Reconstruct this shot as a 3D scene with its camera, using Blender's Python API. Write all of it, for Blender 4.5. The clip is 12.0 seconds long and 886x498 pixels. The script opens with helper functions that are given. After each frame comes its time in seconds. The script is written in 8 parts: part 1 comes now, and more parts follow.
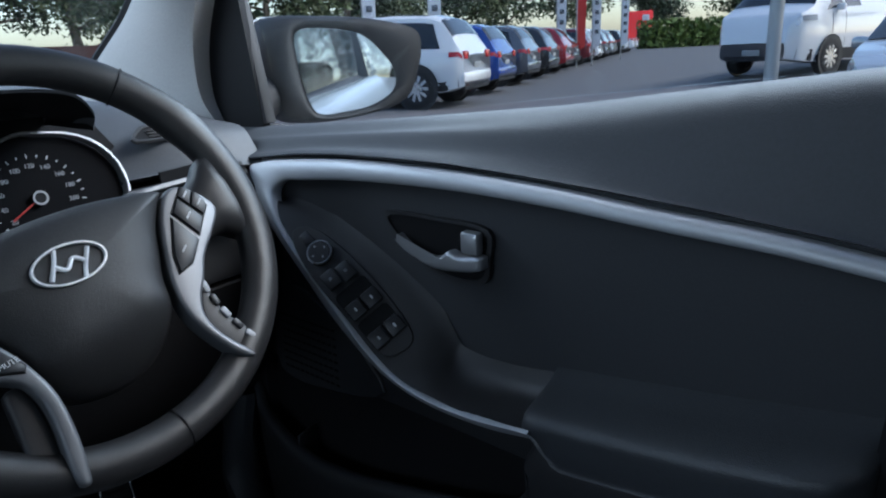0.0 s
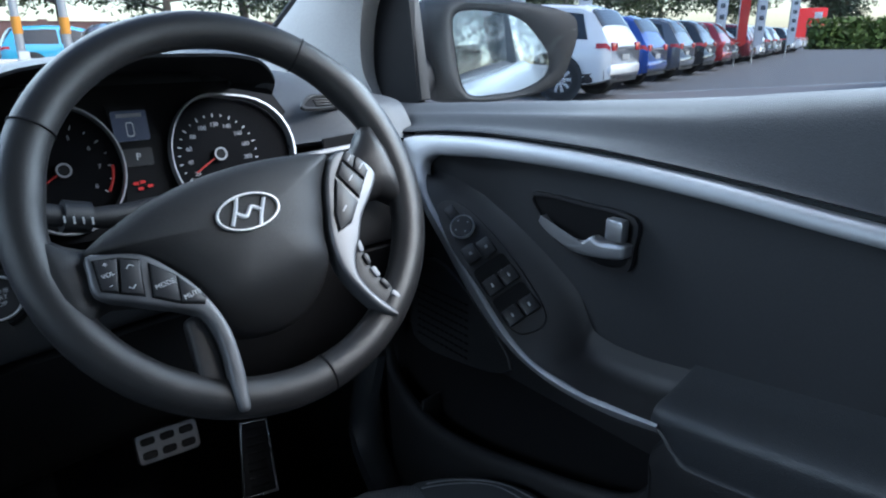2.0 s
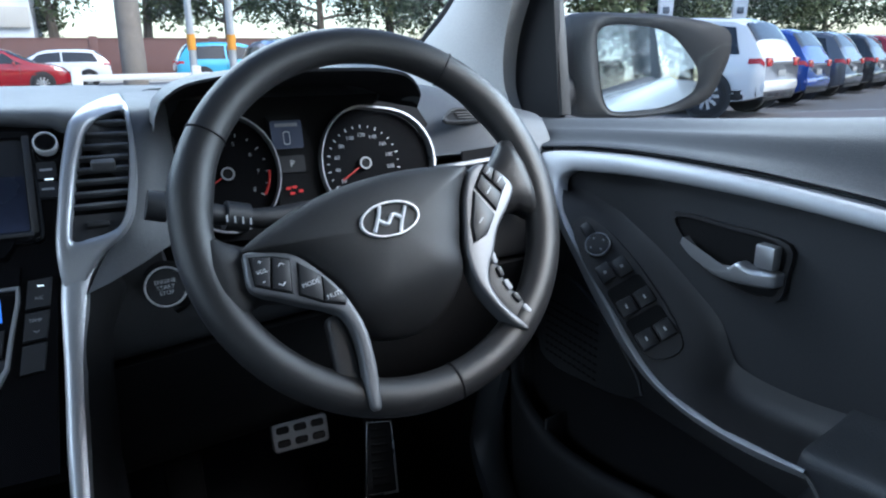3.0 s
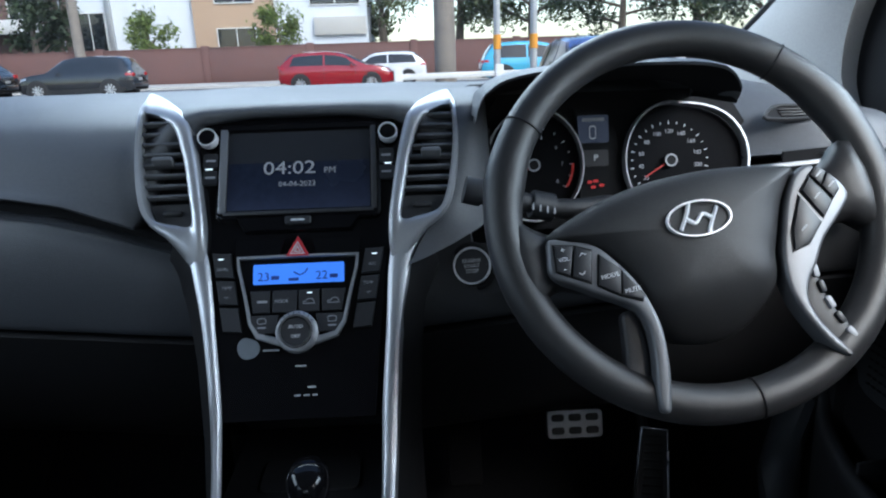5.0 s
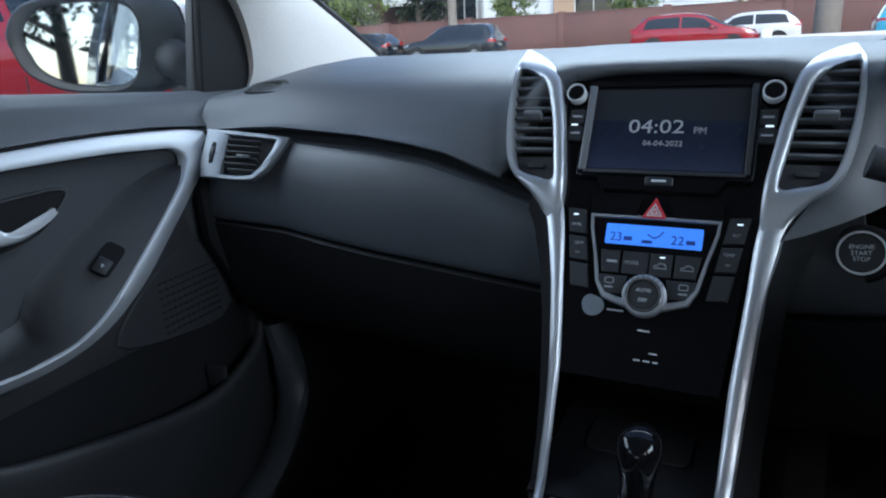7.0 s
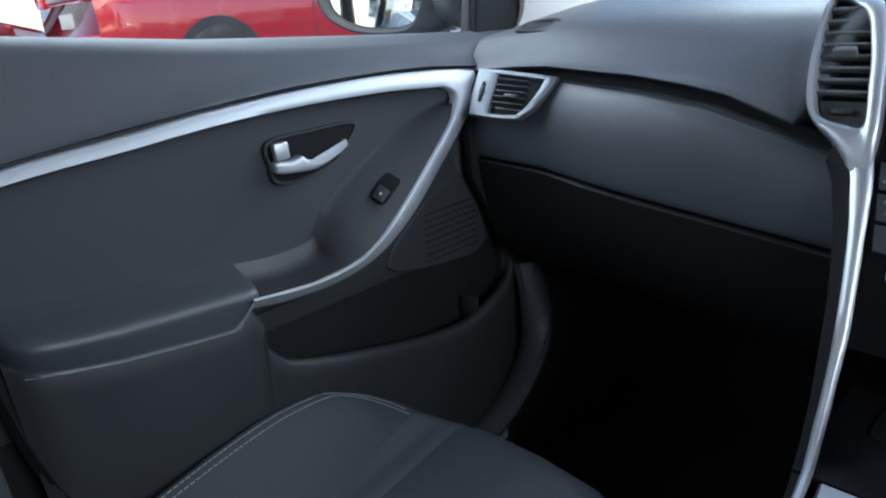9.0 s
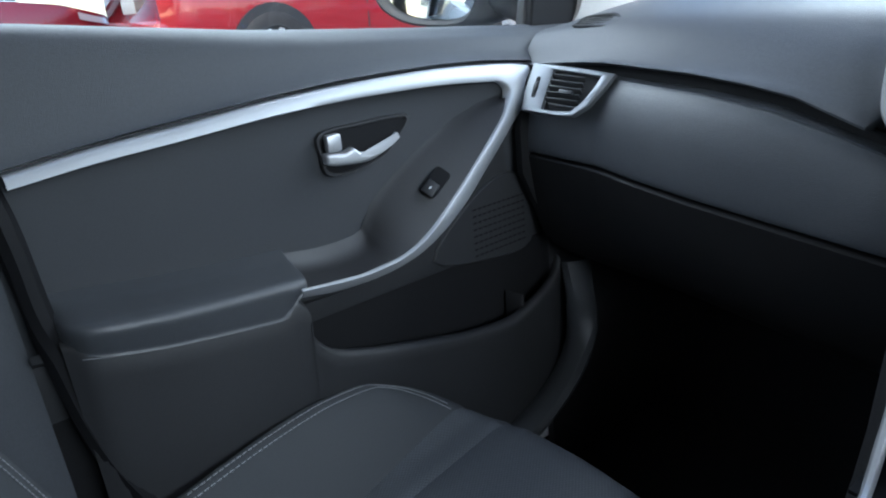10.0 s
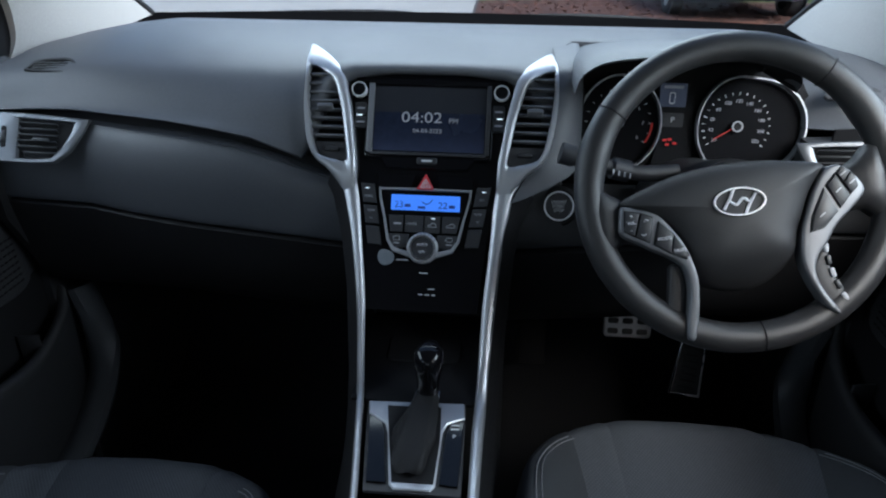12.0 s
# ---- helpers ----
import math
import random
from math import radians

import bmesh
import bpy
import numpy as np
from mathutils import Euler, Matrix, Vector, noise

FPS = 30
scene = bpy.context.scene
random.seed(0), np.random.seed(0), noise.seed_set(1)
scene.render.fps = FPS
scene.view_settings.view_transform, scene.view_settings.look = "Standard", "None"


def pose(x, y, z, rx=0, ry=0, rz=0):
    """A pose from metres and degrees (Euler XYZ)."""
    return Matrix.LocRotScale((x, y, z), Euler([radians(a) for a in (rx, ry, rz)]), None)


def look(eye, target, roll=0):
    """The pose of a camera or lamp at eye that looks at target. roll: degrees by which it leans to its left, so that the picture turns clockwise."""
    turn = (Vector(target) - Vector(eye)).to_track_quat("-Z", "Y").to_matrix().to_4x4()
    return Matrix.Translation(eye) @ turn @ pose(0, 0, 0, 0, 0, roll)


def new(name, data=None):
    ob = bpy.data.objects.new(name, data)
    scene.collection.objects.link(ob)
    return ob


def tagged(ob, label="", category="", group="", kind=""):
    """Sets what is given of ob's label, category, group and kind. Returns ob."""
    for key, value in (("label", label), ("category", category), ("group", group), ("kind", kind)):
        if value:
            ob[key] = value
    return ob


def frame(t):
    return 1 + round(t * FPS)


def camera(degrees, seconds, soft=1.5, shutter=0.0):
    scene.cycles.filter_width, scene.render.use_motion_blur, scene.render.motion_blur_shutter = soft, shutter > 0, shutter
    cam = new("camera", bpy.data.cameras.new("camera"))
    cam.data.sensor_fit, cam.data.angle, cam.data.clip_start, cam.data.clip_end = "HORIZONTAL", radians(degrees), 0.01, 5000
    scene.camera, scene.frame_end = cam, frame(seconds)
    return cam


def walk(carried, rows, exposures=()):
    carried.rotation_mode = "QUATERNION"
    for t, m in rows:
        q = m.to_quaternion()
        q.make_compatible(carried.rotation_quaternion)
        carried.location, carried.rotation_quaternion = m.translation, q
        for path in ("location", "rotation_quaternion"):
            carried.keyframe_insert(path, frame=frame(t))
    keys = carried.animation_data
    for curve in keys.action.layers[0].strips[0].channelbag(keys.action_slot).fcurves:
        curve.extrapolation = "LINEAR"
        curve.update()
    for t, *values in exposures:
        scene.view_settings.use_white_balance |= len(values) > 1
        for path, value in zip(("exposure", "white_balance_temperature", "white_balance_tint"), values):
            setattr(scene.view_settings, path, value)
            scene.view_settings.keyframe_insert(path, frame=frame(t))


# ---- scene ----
cam = camera(67.0, 12.0, soft=2.1)
PATH = [
    (0, (0.178, -0.722, 1.081), (1.617, 0.538, 0.498), -2.7),
    (0.5, (0.179, -0.719, 1.074), (1.676, 0.452, 0.452), -0.7),
    (1, (0.175, -0.718, 1.075), (1.674, 0.433, 0.422), 0.5),
    (1.5, (0.162, -0.722, 1.076), (1.544, 0.58, 0.447), -0.5),
    (2, (0.154, -0.722, 1.075), (1.318, 0.788, 0.47), -0.3),
    (2.5, (0.149, -0.724, 1.075), (1.168, 0.895, 0.489), -0.2),
    (3, (0.148, -0.721, 1.075), (0.996, 1.0, 0.512), -0.4),
    (4.8, (0.139, -0.718, 1.071), (0.245, 1.198, 0.507), -2.5),
    (5, (0.128, -0.728, 1.074), (0.184, 1.193, 0.518), -1.9),
    (5.5, (0.122, -0.727, 1.073), (-0.035, 1.187, 0.517), -2.0),
    (6, (0.109, -0.726, 1.071), (-0.291, 1.149, 0.501), -1.8),
    (6.5, (0.107, -0.723, 1.07), (-0.534, 1.075, 0.473), -2.3),
    (7, (0.101, -0.727, 1.065), (-0.766, 0.969, 0.457), -3.2),
    (7.2, (0.105, -0.724, 1.055), (-0.864, 0.923, 0.464), -3.5),
    (9, (0.082, -0.739, 1.062), (-1.326, 0.492, 0.353), -5.6),
    (9.5, (0.074, -0.742, 1.063), (-1.397, 0.401, 0.337), -5.2),
    (10, (0.073, -0.739, 1.068), (-1.412, 0.387, 0.342), -5.0),
    (10.2, (0.075, -0.742, 1.072), (-1.41, 0.384, 0.354), -5.0),
    (10.5, (0.101, -0.821, 1.108), (-1.127, 0.55, 0.326), -2.9),
    (10.7, (0.106, -0.874, 1.156), (-0.955, 0.635, 0.382), -2.7),
    (10.8, (0.108, -0.881, 1.168), (-0.894, 0.675, 0.423), -2.8),
    (11, (0.098, -0.907, 1.185), (-0.68, 0.785, 0.455), -1.6),
    (11.3, (0.103, -0.889, 1.205), (-0.336, 0.898, 0.422), -0.5),
    (11.5, (0.093, -0.883, 1.212), (-0.143, 0.901, 0.339), 0.3),
    (12, (0.091, -0.889, 1.217), (-0.055, 0.885, 0.303), 0.5),
]
walk(cam, [(t, look(e, a, r)) for t, e, a, r in PATH],
     [(0, 0.82, 5900, 10), (1.2, 1.03, 5950, 10), (2, 1.38, 5880, 10), (3, 1.52, 5930, 10), (5.5, 1.31, 6180, 10), (7, 1.43, 6080, 10), (9, 1.98, 6330, 10), (10.3, 2.20, 6400, 10), (11, 1.88, 6450, 10), (11.5, 1.41, 6380, 10), (12, 1.24, 6300, 10)])

# ---- world, sun, exposure ----
GROUND = -0.16
world = bpy.data.worlds.new("sky")
scene.world = world
world.use_nodes = True
wn = world.node_tree.nodes
sky = wn.new("ShaderNodeTexSky")
sky.sky_type = "NISHITA"
sky.sun_disc = False
sky.sun_elevation = radians(38)
sky.sun_rotation = radians(147)
sky.air_density, sky.dust_density, sky.ozone_density = 1.0, 1.3, 1.0
wn["Background"].inputs["Strength"].default_value = 0.14
world.node_tree.links.new(sky.outputs[0], wn["Background"].inputs["Color"])
sun = new("sun", bpy.data.lights.new("sun", "SUN"))
sun.data.energy, sun.data.angle, sun.data.color = 1.15, radians(25), (1.0, 0.96, 0.9)
sun.matrix_world = look((18, -28, 30), (0, 0, 0))


def window_light(name, at, target, w, h, watts):
    """Sky light that falls in through a window opening."""
    lamp = new(name, bpy.data.lights.new(name, "AREA"))
    lamp.data.shape, lamp.data.size, lamp.data.size_y = "RECTANGLE", w, h
    lamp.data.energy, lamp.data.color = watts, (0.80, 0.92, 1.0)
    lamp.matrix_world = look(at, target)
    return lamp


window_light("sky_through_driver_window", (0.95, -0.38, 1.34), (-0.66, -0.45, 0.85), 0.9, 0.24, 4.5)
window_light("sky_through_passenger_window", (-0.95, -0.38, 1.34), (0.66, -0.45, 0.85), 0.9, 0.24, 2.2)
window_light("sky_through_windscreen", (0.0, 0.50, 1.42), (0.0, 0.20, 0.95), 1.1, 0.36, 4.3)
window_light("sky_through_rear_driver_side", (0.68, -1.25, 1.21), (-0.6, -0.6, 0.70), 0.55, 0.25, 0.18)
window_light("sky_through_rear_passenger_side", (-0.68, -1.25, 1.21), (0.6, -0.9, 0.75), 0.55, 0.25, 0.20)
window_light("sky_through_rear_window", (0.0, -2.05, 1.21), (0.0, 0.0, 0.85), 1.1, 0.25, 0.30)


# ---- materials ----
def material(name, base, rough=0.5, metal=0.0, grain=0.0, size=400.0, spread=0.12, wear=3.0, coat=0.0, pattern="noise",
             island=0.0, emit=0.0, spec=0.5, rough_spread=0.08, thread=0.0):
    """Principled surface with colour variation at two scales and fine relief, in metres."""
    m = bpy.data.materials.new(name)
    m.use_nodes = True
    nt = m.node_tree
    n, link = nt.nodes, nt.links.new
    b = n["Principled BSDF"]
    b.inputs["Metallic"].default_value = metal
    b.inputs["Specular IOR Level"].default_value = spec
    b.inputs["Coat Weight"].default_value = coat
    b.inputs["Coat Roughness"].default_value = 0.04
    co = n.new("ShaderNodeTexCoord")
    big, small = n.new("ShaderNodeTexNoise"), n.new("ShaderNodeTexNoise")
    big.inputs["Scale"].default_value, small.inputs["Scale"].default_value = wear, size * 0.35
    big.inputs["Detail"].default_value, small.inputs["Detail"].default_value = 4, 2
    for t in (big, small):
        link(co.outputs["Object"], t.inputs["Vector"])
    mixed = n.new("ShaderNodeMath")
    mixed.operation = "MULTIPLY_ADD"
    mixed.inputs[1].default_value = 0.5
    half = n.new("ShaderNodeMath")
    half.operation = "MULTIPLY"
    half.inputs[1].default_value = 0.5
    link(small.outputs["Fac"], half.inputs[0])
    link(big.outputs["Fac"], mixed.inputs[0])
    link(half.outputs[0], mixed.inputs[2])
    ramp = n.new("ShaderNodeMapRange")
    ramp.inputs["From Min"].default_value, ramp.inputs["From Max"].default_value = 0.3, 0.7
    ramp.inputs["To Min"].default_value, ramp.inputs["To Max"].default_value = 1 - spread, 1 + spread
    link(mixed.outputs[0], ramp.inputs["Value"])
    value = ramp.outputs[0]
    if island:
        info = n.new("ShaderNodeNewGeometry")
        r2 = n.new("ShaderNodeMapRange")
        r2.inputs["To Min"].default_value, r2.inputs["To Max"].default_value = 1 - island, 1 + island
        link(info.outputs["Random Per Island"], r2.inputs["Value"])
        mul = n.new("ShaderNodeMath")
        mul.operation = "MULTIPLY"
        link(value, mul.inputs[0])
        link(r2.outputs[0], mul.inputs[1])
        value = mul.outputs[0]
    tint = n.new("ShaderNodeVectorMath")
    tint.operation = "SCALE"
    tint.inputs[0].default_value = base
    link(value, tint.inputs["Scale"])
    link(tint.outputs[0], b.inputs["Base Color"])
    rr = n.new("ShaderNodeMapRange")
    rr.inputs["From Min"].default_value, rr.inputs["From Max"].default_value = 0.3, 0.7
    rr.inputs["To Min"].default_value = max(0.02, rough - rough_spread)
    rr.inputs["To Max"].default_value = min(1.0, rough + rough_spread)
    link(big.outputs["Fac"], rr.inputs["Value"])
    link(rr.outputs[0], b.inputs["Roughness"])
    if grain:
        if pattern == "leather":
            tex = n.new("ShaderNodeTexVoronoi")
            tex.inputs["Scale"].default_value = size
            out = tex.outputs["Distance"]
        elif pattern == "weave":
            tex = n.new("ShaderNodeTexVoronoi")
            tex.inputs["Scale"].default_value = size
            tex.inputs["Randomness"].default_value = 0.15
            out = tex.outputs["Distance"]
            if thread:
                parts = n.new("ShaderNodeSeparateXYZ")
                link(co.outputs["Object"], parts.inputs[0])
                waves = []
                for axis, k in (("X", 1.0), ("Y", 0.8)):
                    turn, wave = n.new("ShaderNodeMath"), n.new("ShaderNodeMath")
                    turn.operation, turn.inputs[1].default_value = "MULTIPLY", size * k * math.pi
                    wave.operation = "SINE"
                    link(parts.outputs[axis], turn.inputs[0])
                    link(turn.outputs[0], wave.inputs[0])
                    waves.append(wave)
                cross, lift = n.new("ShaderNodeMath"), n.new("ShaderNodeMath")
                cross.operation = "MULTIPLY"
                lift.operation, lift.inputs[1].default_value, lift.inputs[2].default_value = "MULTIPLY_ADD", -0.325, 0.325
                link(waves[0].outputs[0], cross.inputs[0])
                link(waves[1].outputs[0], cross.inputs[1])
                link(cross.outputs[0], lift.inputs[0])
                out = lift.outputs[0]
                gap, dim = n.new("ShaderNodeMapRange"), n.new("ShaderNodeMath")
                gap.inputs["From Max"].default_value = 0.65
                gap.inputs["To Min"].default_value, gap.inputs["To Max"].default_value = 1 + thread, 1 - thread
                dim.operation = "MULTIPLY"
                link(out, gap.inputs["Value"])
                link(value, dim.inputs[0])
                link(gap.outputs[0], dim.inputs[1])
                link(dim.outputs[0], tint.inputs["Scale"])
        else:
            tex = n.new("ShaderNodeTexNoise")
            tex.inputs["Scale"].default_value = size
            tex.inputs["Detail"].default_value = 3
            out = tex.outputs["Fac"]
        link(co.outputs["Object"], tex.inputs["Vector"])
        bump = n.new("ShaderNodeBump")
        bump.inputs["Strength"].default_value = grain
        bump.inputs["Distance"].default_value = 0.6 / size
        link(out, bump.inputs["Height"])
        link(bump.outputs[0], b.inputs["Normal"])
    if emit:
        b.inputs["Emission Color"].default_value = (*base, 1)
        b.inputs["Emission Strength"].default_value = emit
    return m


def glass_material(name, tint, haze=0.0):
    """Thin clear glass: straight through, with the gloss of its two faces."""
    m = bpy.data.materials.new(name)
    m.use_nodes = True
    n, link = m.node_tree.nodes, m.node_tree.links.new
    n.remove(n["Principled BSDF"])
    clear, gloss, face, mix = (n.new("ShaderNodeBsdfTransparent"), n.new("ShaderNodeBsdfGlossy"),
                               n.new("ShaderNodeLayerWeight"), n.new("ShaderNodeMixShader"))
    clear.inputs["Color"].default_value = (*tint, 1)
    gloss.inputs["Roughness"].default_value = 0.02 + haze
    power, scale = n.new("ShaderNodeMath"), n.new("ShaderNodeMath")
    power.operation, power.inputs[1].default_value = "POWER", 5.0
    scale.operation, scale.inputs[1].default_value, scale.inputs[2].default_value = "MULTIPLY_ADD", 0.55, 0.02
    face.inputs["Blend"].default_value = 0.5
    link(face.outputs["Facing"], power.inputs[0])
    link(power.outputs[0], scale.inputs[0])
    link(scale.outputs[0], mix.inputs[0])
    link(clear.outputs[0], mix.inputs[1])
    link(gloss.outputs[0], mix.inputs[2])
    link(mix.outputs[0], n["Material Output"].inputs["Surface"])
    return m


DASH = material("dash_soft_plastic", (0.067, 0.071, 0.079), 0.50, grain=0.35, size=900, pattern="leather", spec=0.5)
LOUVRE = material("vent_louvre_plastic", (0.095, 0.097, 0.102), 0.42)
# Dash plastic darkened for the lower pad: its shade is in the colour.
DASH_FACE_SHADE = material("dash_face_shade_plastic", (0.043, 0.047, 0.054), 0.42, grain=0.35, size=900, pattern="leather")
# Black of trim parts, and shade of recesses put into the colour.
BLACK_AND_SHADE = material("black_plastic_and_shade", (0.005, 0.005, 0.006), 0.7, spec=0.2)
EMBLEM = material("emblem_bright_metal", (0.80, 0.81, 0.83), 0.32, metal=0.4, spread=0.04)
# Near black for hollows: the shade inside is put into the colour.
HOLLOW_SHADE = material("hollow_shade_plastic", (0.007, 0.007, 0.008), 0.75, spec=0.25)
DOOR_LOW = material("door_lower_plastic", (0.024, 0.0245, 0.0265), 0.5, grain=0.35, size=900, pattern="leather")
# Dash plastic turned near black: shade low in the cabin is in the colour.
DASH_LOW_SHADE = material("dash_low_shade_plastic", (0.009, 0.009, 0.010), 0.6, spec=0.25, grain=0.35, size=900, pattern="leather")
DOOR = material("door_soft_plastic", (0.041, 0.045, 0.052), 0.63, grain=0.35, size=900, pattern="leather")
DOOR_CLOTH = material("door_insert_cloth", (0.030, 0.032, 0.036), 0.8, grain=0.3, size=1500, pattern="weave")
# Dash plastic darker still on the driver's side: shade put into the colour.
DASH_MID_SHADE = material("dash_mid_shade_plastic", (0.021, 0.022, 0.024), 0.5, grain=0.35, size=900, pattern="leather")
HARD = material("hard_black_plastic", (0.022, 0.022, 0.024), 0.5, grain=0.25, size=1100, pattern="leather")
DEEP = material("deep_black_plastic", (0.009, 0.009, 0.010), 0.7, spec=0.25)
PIANO = material("piano_black", (0.004, 0.004, 0.005), 0.07, spec=0.28, spread=0.05, rough_spread=0.03)
SATIN = material("satin_silver_paint", (0.46, 0.47, 0.49), 0.40, metal=0.75, grain=0.05, size=2500, spread=0.05)
DOOR_SATIN = material("satin_door_trim_paint", (0.47, 0.485, 0.51), 0.55, metal=0.5, grain=0.05, size=2500, spread=0.05)
# Darker copy of the satin paint, to offset window light on the side vents.
VENT_SATIN_DIMMED = material("satin_paint_dimmed", (0.21, 0.22, 0.235), 0.45, metal=0.7, grain=0.05, size=2500, spread=0.05)
BAND = material("black_ceramic_band", (0.0025, 0.0025, 0.003), 0.9, spec=0.05)
SATIN_DARK = material("satin_grey_paint", (0.17, 0.175, 0.185), 0.42, metal=0.4, grain=0.05, size=2500, spread=0.05)
SPOKE_SATIN = material("satin_spoke_paint", (0.14, 0.145, 0.155), 0.44, metal=0.5, grain=0.05, size=2500, spread=0.05)
CHROME = material("bright_chrome", (0.80, 0.81, 0.83), 0.10, metal=1.0, spread=0.04, rough_spread=0.04)
BRUSHED = material("brushed_steel", (0.55, 0.55, 0.56), 0.32, metal=1.0, spread=0.1)
LEATHER = material("black_wheel_leather", (0.020, 0.020, 0.021), 0.40, spec=0.5, grain=0.35, size=1300, pattern="leather")
BOOT = material("gear_boot_leather", (0.009, 0.009, 0.010), 0.6, spec=0.25, grain=0.4, size=900, pattern="leather")
PAD = material("airbag_cover_plastic", (0.022, 0.022, 0.023), 0.5, spec=0.4, grain=0.3, size=1200, pattern="leather")
BUTTON = material("button_plastic", (0.020, 0.021, 0.024), 0.45, spread=0.06)
MARK = material("printed_marks", (0.62, 0.64, 0.66), 0.6, spread=0.05)
MARK_DIM = material("worn_marks", (0.32, 0.33, 0.35), 0.6, spread=0.05)
LAMP = material("button_lamp", (0.75, 0.9, 1.0), 0.4, emit=0.4, spread=0.0)
FABRIC = material("seat_fabric", (0.060, 0.065, 0.073), 0.9, grain=0.4, size=420, pattern="weave", spread=0.10, thread=0.22)
FABRIC_SIDE = material("seat_side_cloth", (0.031, 0.034, 0.038), 0.75, grain=0.3, size=1400, pattern="weave")
THREAD = material("seam_thread", (0.20, 0.205, 0.215), 0.8)
CARPET = material("floor_carpet", (0.015, 0.015, 0.016), 0.95, spec=0.2, grain=0.8, size=700, spread=0.25)
LINER = material("headliner_cloth", (0.38, 0.375, 0.365), 0.9, grain=0.25, size=1300)
RUBBER = material("rubber_seal", (0.012, 0.012, 0.013), 0.65)
SCREEN = material("display_glass", (0.020, 0.022, 0.027), 0.12, coat=0.3, spread=0.03, rough_spread=0.03)
SCREEN_GLOW = material("display_blue_glow", (0.010, 0.014, 0.028), 0.2, emit=0.3, spread=0.25, wear=9)
gn, gl_ = SCREEN_GLOW.node_tree.nodes, SCREEN_GLOW.node_tree.links.new
fade, rise, lift_ = gn.new("ShaderNodeSeparateXYZ"), gn.new("ShaderNodeMapRange"), gn.new("ShaderNodeMath")
rise.inputs["From Min"].default_value, rise.inputs["From Max"].default_value = 0.0, 1.0
rise.inputs["To Min"].default_value, rise.inputs["To Max"].default_value = 1.0, 0.0
lift_.operation = "POWER"
lift_.inputs[1].default_value = 2.4
gl_(gn["Texture Coordinate"].outputs["Generated"], fade.inputs[0])
gl_(fade.outputs["Z"], rise.inputs["Value"])
gl_(rise.outputs[0], lift_.inputs[0])
half_ = gn.new("ShaderNodeMath")
half_.operation, half_.inputs[1].default_value = "MULTIPLY", 0.32
gl_(lift_.outputs[0], half_.inputs[0])
gl_(half_.outputs[0], gn["Principled BSDF"].inputs["Emission Strength"])
SCREEN_TEXT = material("display_digits", (0.22, 0.235, 0.26), 0.5, emit=0.10, spread=0.0)
LCD_BLUE = material("climate_lcd_blue", (0.05, 0.20, 0.80), 0.4, emit=0.30, spread=0.05)
LCD_INK = material("lcd_ink", (0.015, 0.05, 0.28), 0.6, spread=0.0)
DIAL = material("dial_face_black", (0.003, 0.003, 0.004), 0.8, spec=0.12)
CLUSTER_LCD = material("cluster_lcd", (0.035, 0.048, 0.085), 0.4, emit=0.10, spread=0.05)
WARN_RED = material("warning_lamp_red", (0.5, 0.02, 0.02), 0.5, emit=0.1, spread=0.0)
HAZARD = material("hazard_red", (0.55, 0.03, 0.04), 0.35, spread=0.05)
NEEDLE = material("needle_red", (0.45, 0.035, 0.03), 0.5, emit=0.06, spread=0.0)
STICKER = material("grey_sticker", (0.13, 0.15, 0.17), 0.5)
DOOR_REST = material("armrest_leatherette", (0.042, 0.045, 0.050), 0.36, grain=0.35, size=900, pattern="leather")
GLASS = glass_material("clear_glass", (0.93, 0.95, 0.95))
MIRROR = material("mirror_silver", (0.40, 0.44, 0.48), 0.02, metal=1.0, spread=0.0, rough_spread=0.0)


def paint(name, base, flake=0.0):
    return material(name, base, 0.22, metal=flake, coat=1.0, spread=0.04, wear=1.2, rough_spread=0.05)


WHITE = paint("white_car_paint", (0.78, 0.79, 0.80))
RED = paint("red_car_paint", (0.30, 0.008, 0.016), 0.15)
BLUE = paint("blue_car_paint", (0.015, 0.06, 0.30), 0.25)
CYAN = paint("light_blue_car_paint", (0.05, 0.38, 0.58), 0.1)
GREY = paint("grey_car_paint", (0.12, 0.13, 0.15), 0.4)
DARK = paint("black_car_paint", (0.015, 0.017, 0.020), 0.2)
MAROON = paint("maroon_car_paint", (0.16, 0.010, 0.018), 0.2)
SILVER = paint("silver_car_paint", (0.45, 0.48, 0.50), 0.5)
TINTED = material("tinted_car_glass", (0.012, 0.016, 0.020), 0.06, coat=0.4, spread=0.1, rough_spread=0.03)
TYRE = material("tyre_rubber", (0.020, 0.020, 0.021), 0.8)
ALLOY = material("alloy_wheel", (0.60, 0.61, 0.63), 0.3, metal=0.8)
PLATE = material("number_plate_enamel", (0.30, 0.31, 0.31), 0.6)
TRIM_BLACK = material("body_black_plastic", (0.022, 0.023, 0.025), 0.6)
TAIL = material("tail_lamp_red", (0.42, 0.012, 0.015), 0.15, coat=0.5)
HEAD = material("head_lamp_clear", (0.55, 0.57, 0.60), 0.12, metal=0.5, coat=0.5)
ASPHALT = material("lot_asphalt", (0.115, 0.115, 0.118), 0.85, grain=0.7, size=120, spread=0.22, wear=0.35)
ROADMAT = material("road_asphalt", (0.125, 0.125, 0.13), 0.85, grain=0.6, size=120, spread=0.15, wear=0.3)
BUSLANE = material("red_lane_paint", (0.30, 0.115, 0.11), 0.8, grain=0.4, size=120, spread=0.2, wear=0.5)
CONCRETE = material("pale_concrete", (0.50, 0.49, 0.46), 0.85, grain=0.4, size=90, spread=0.12, wear=0.8)
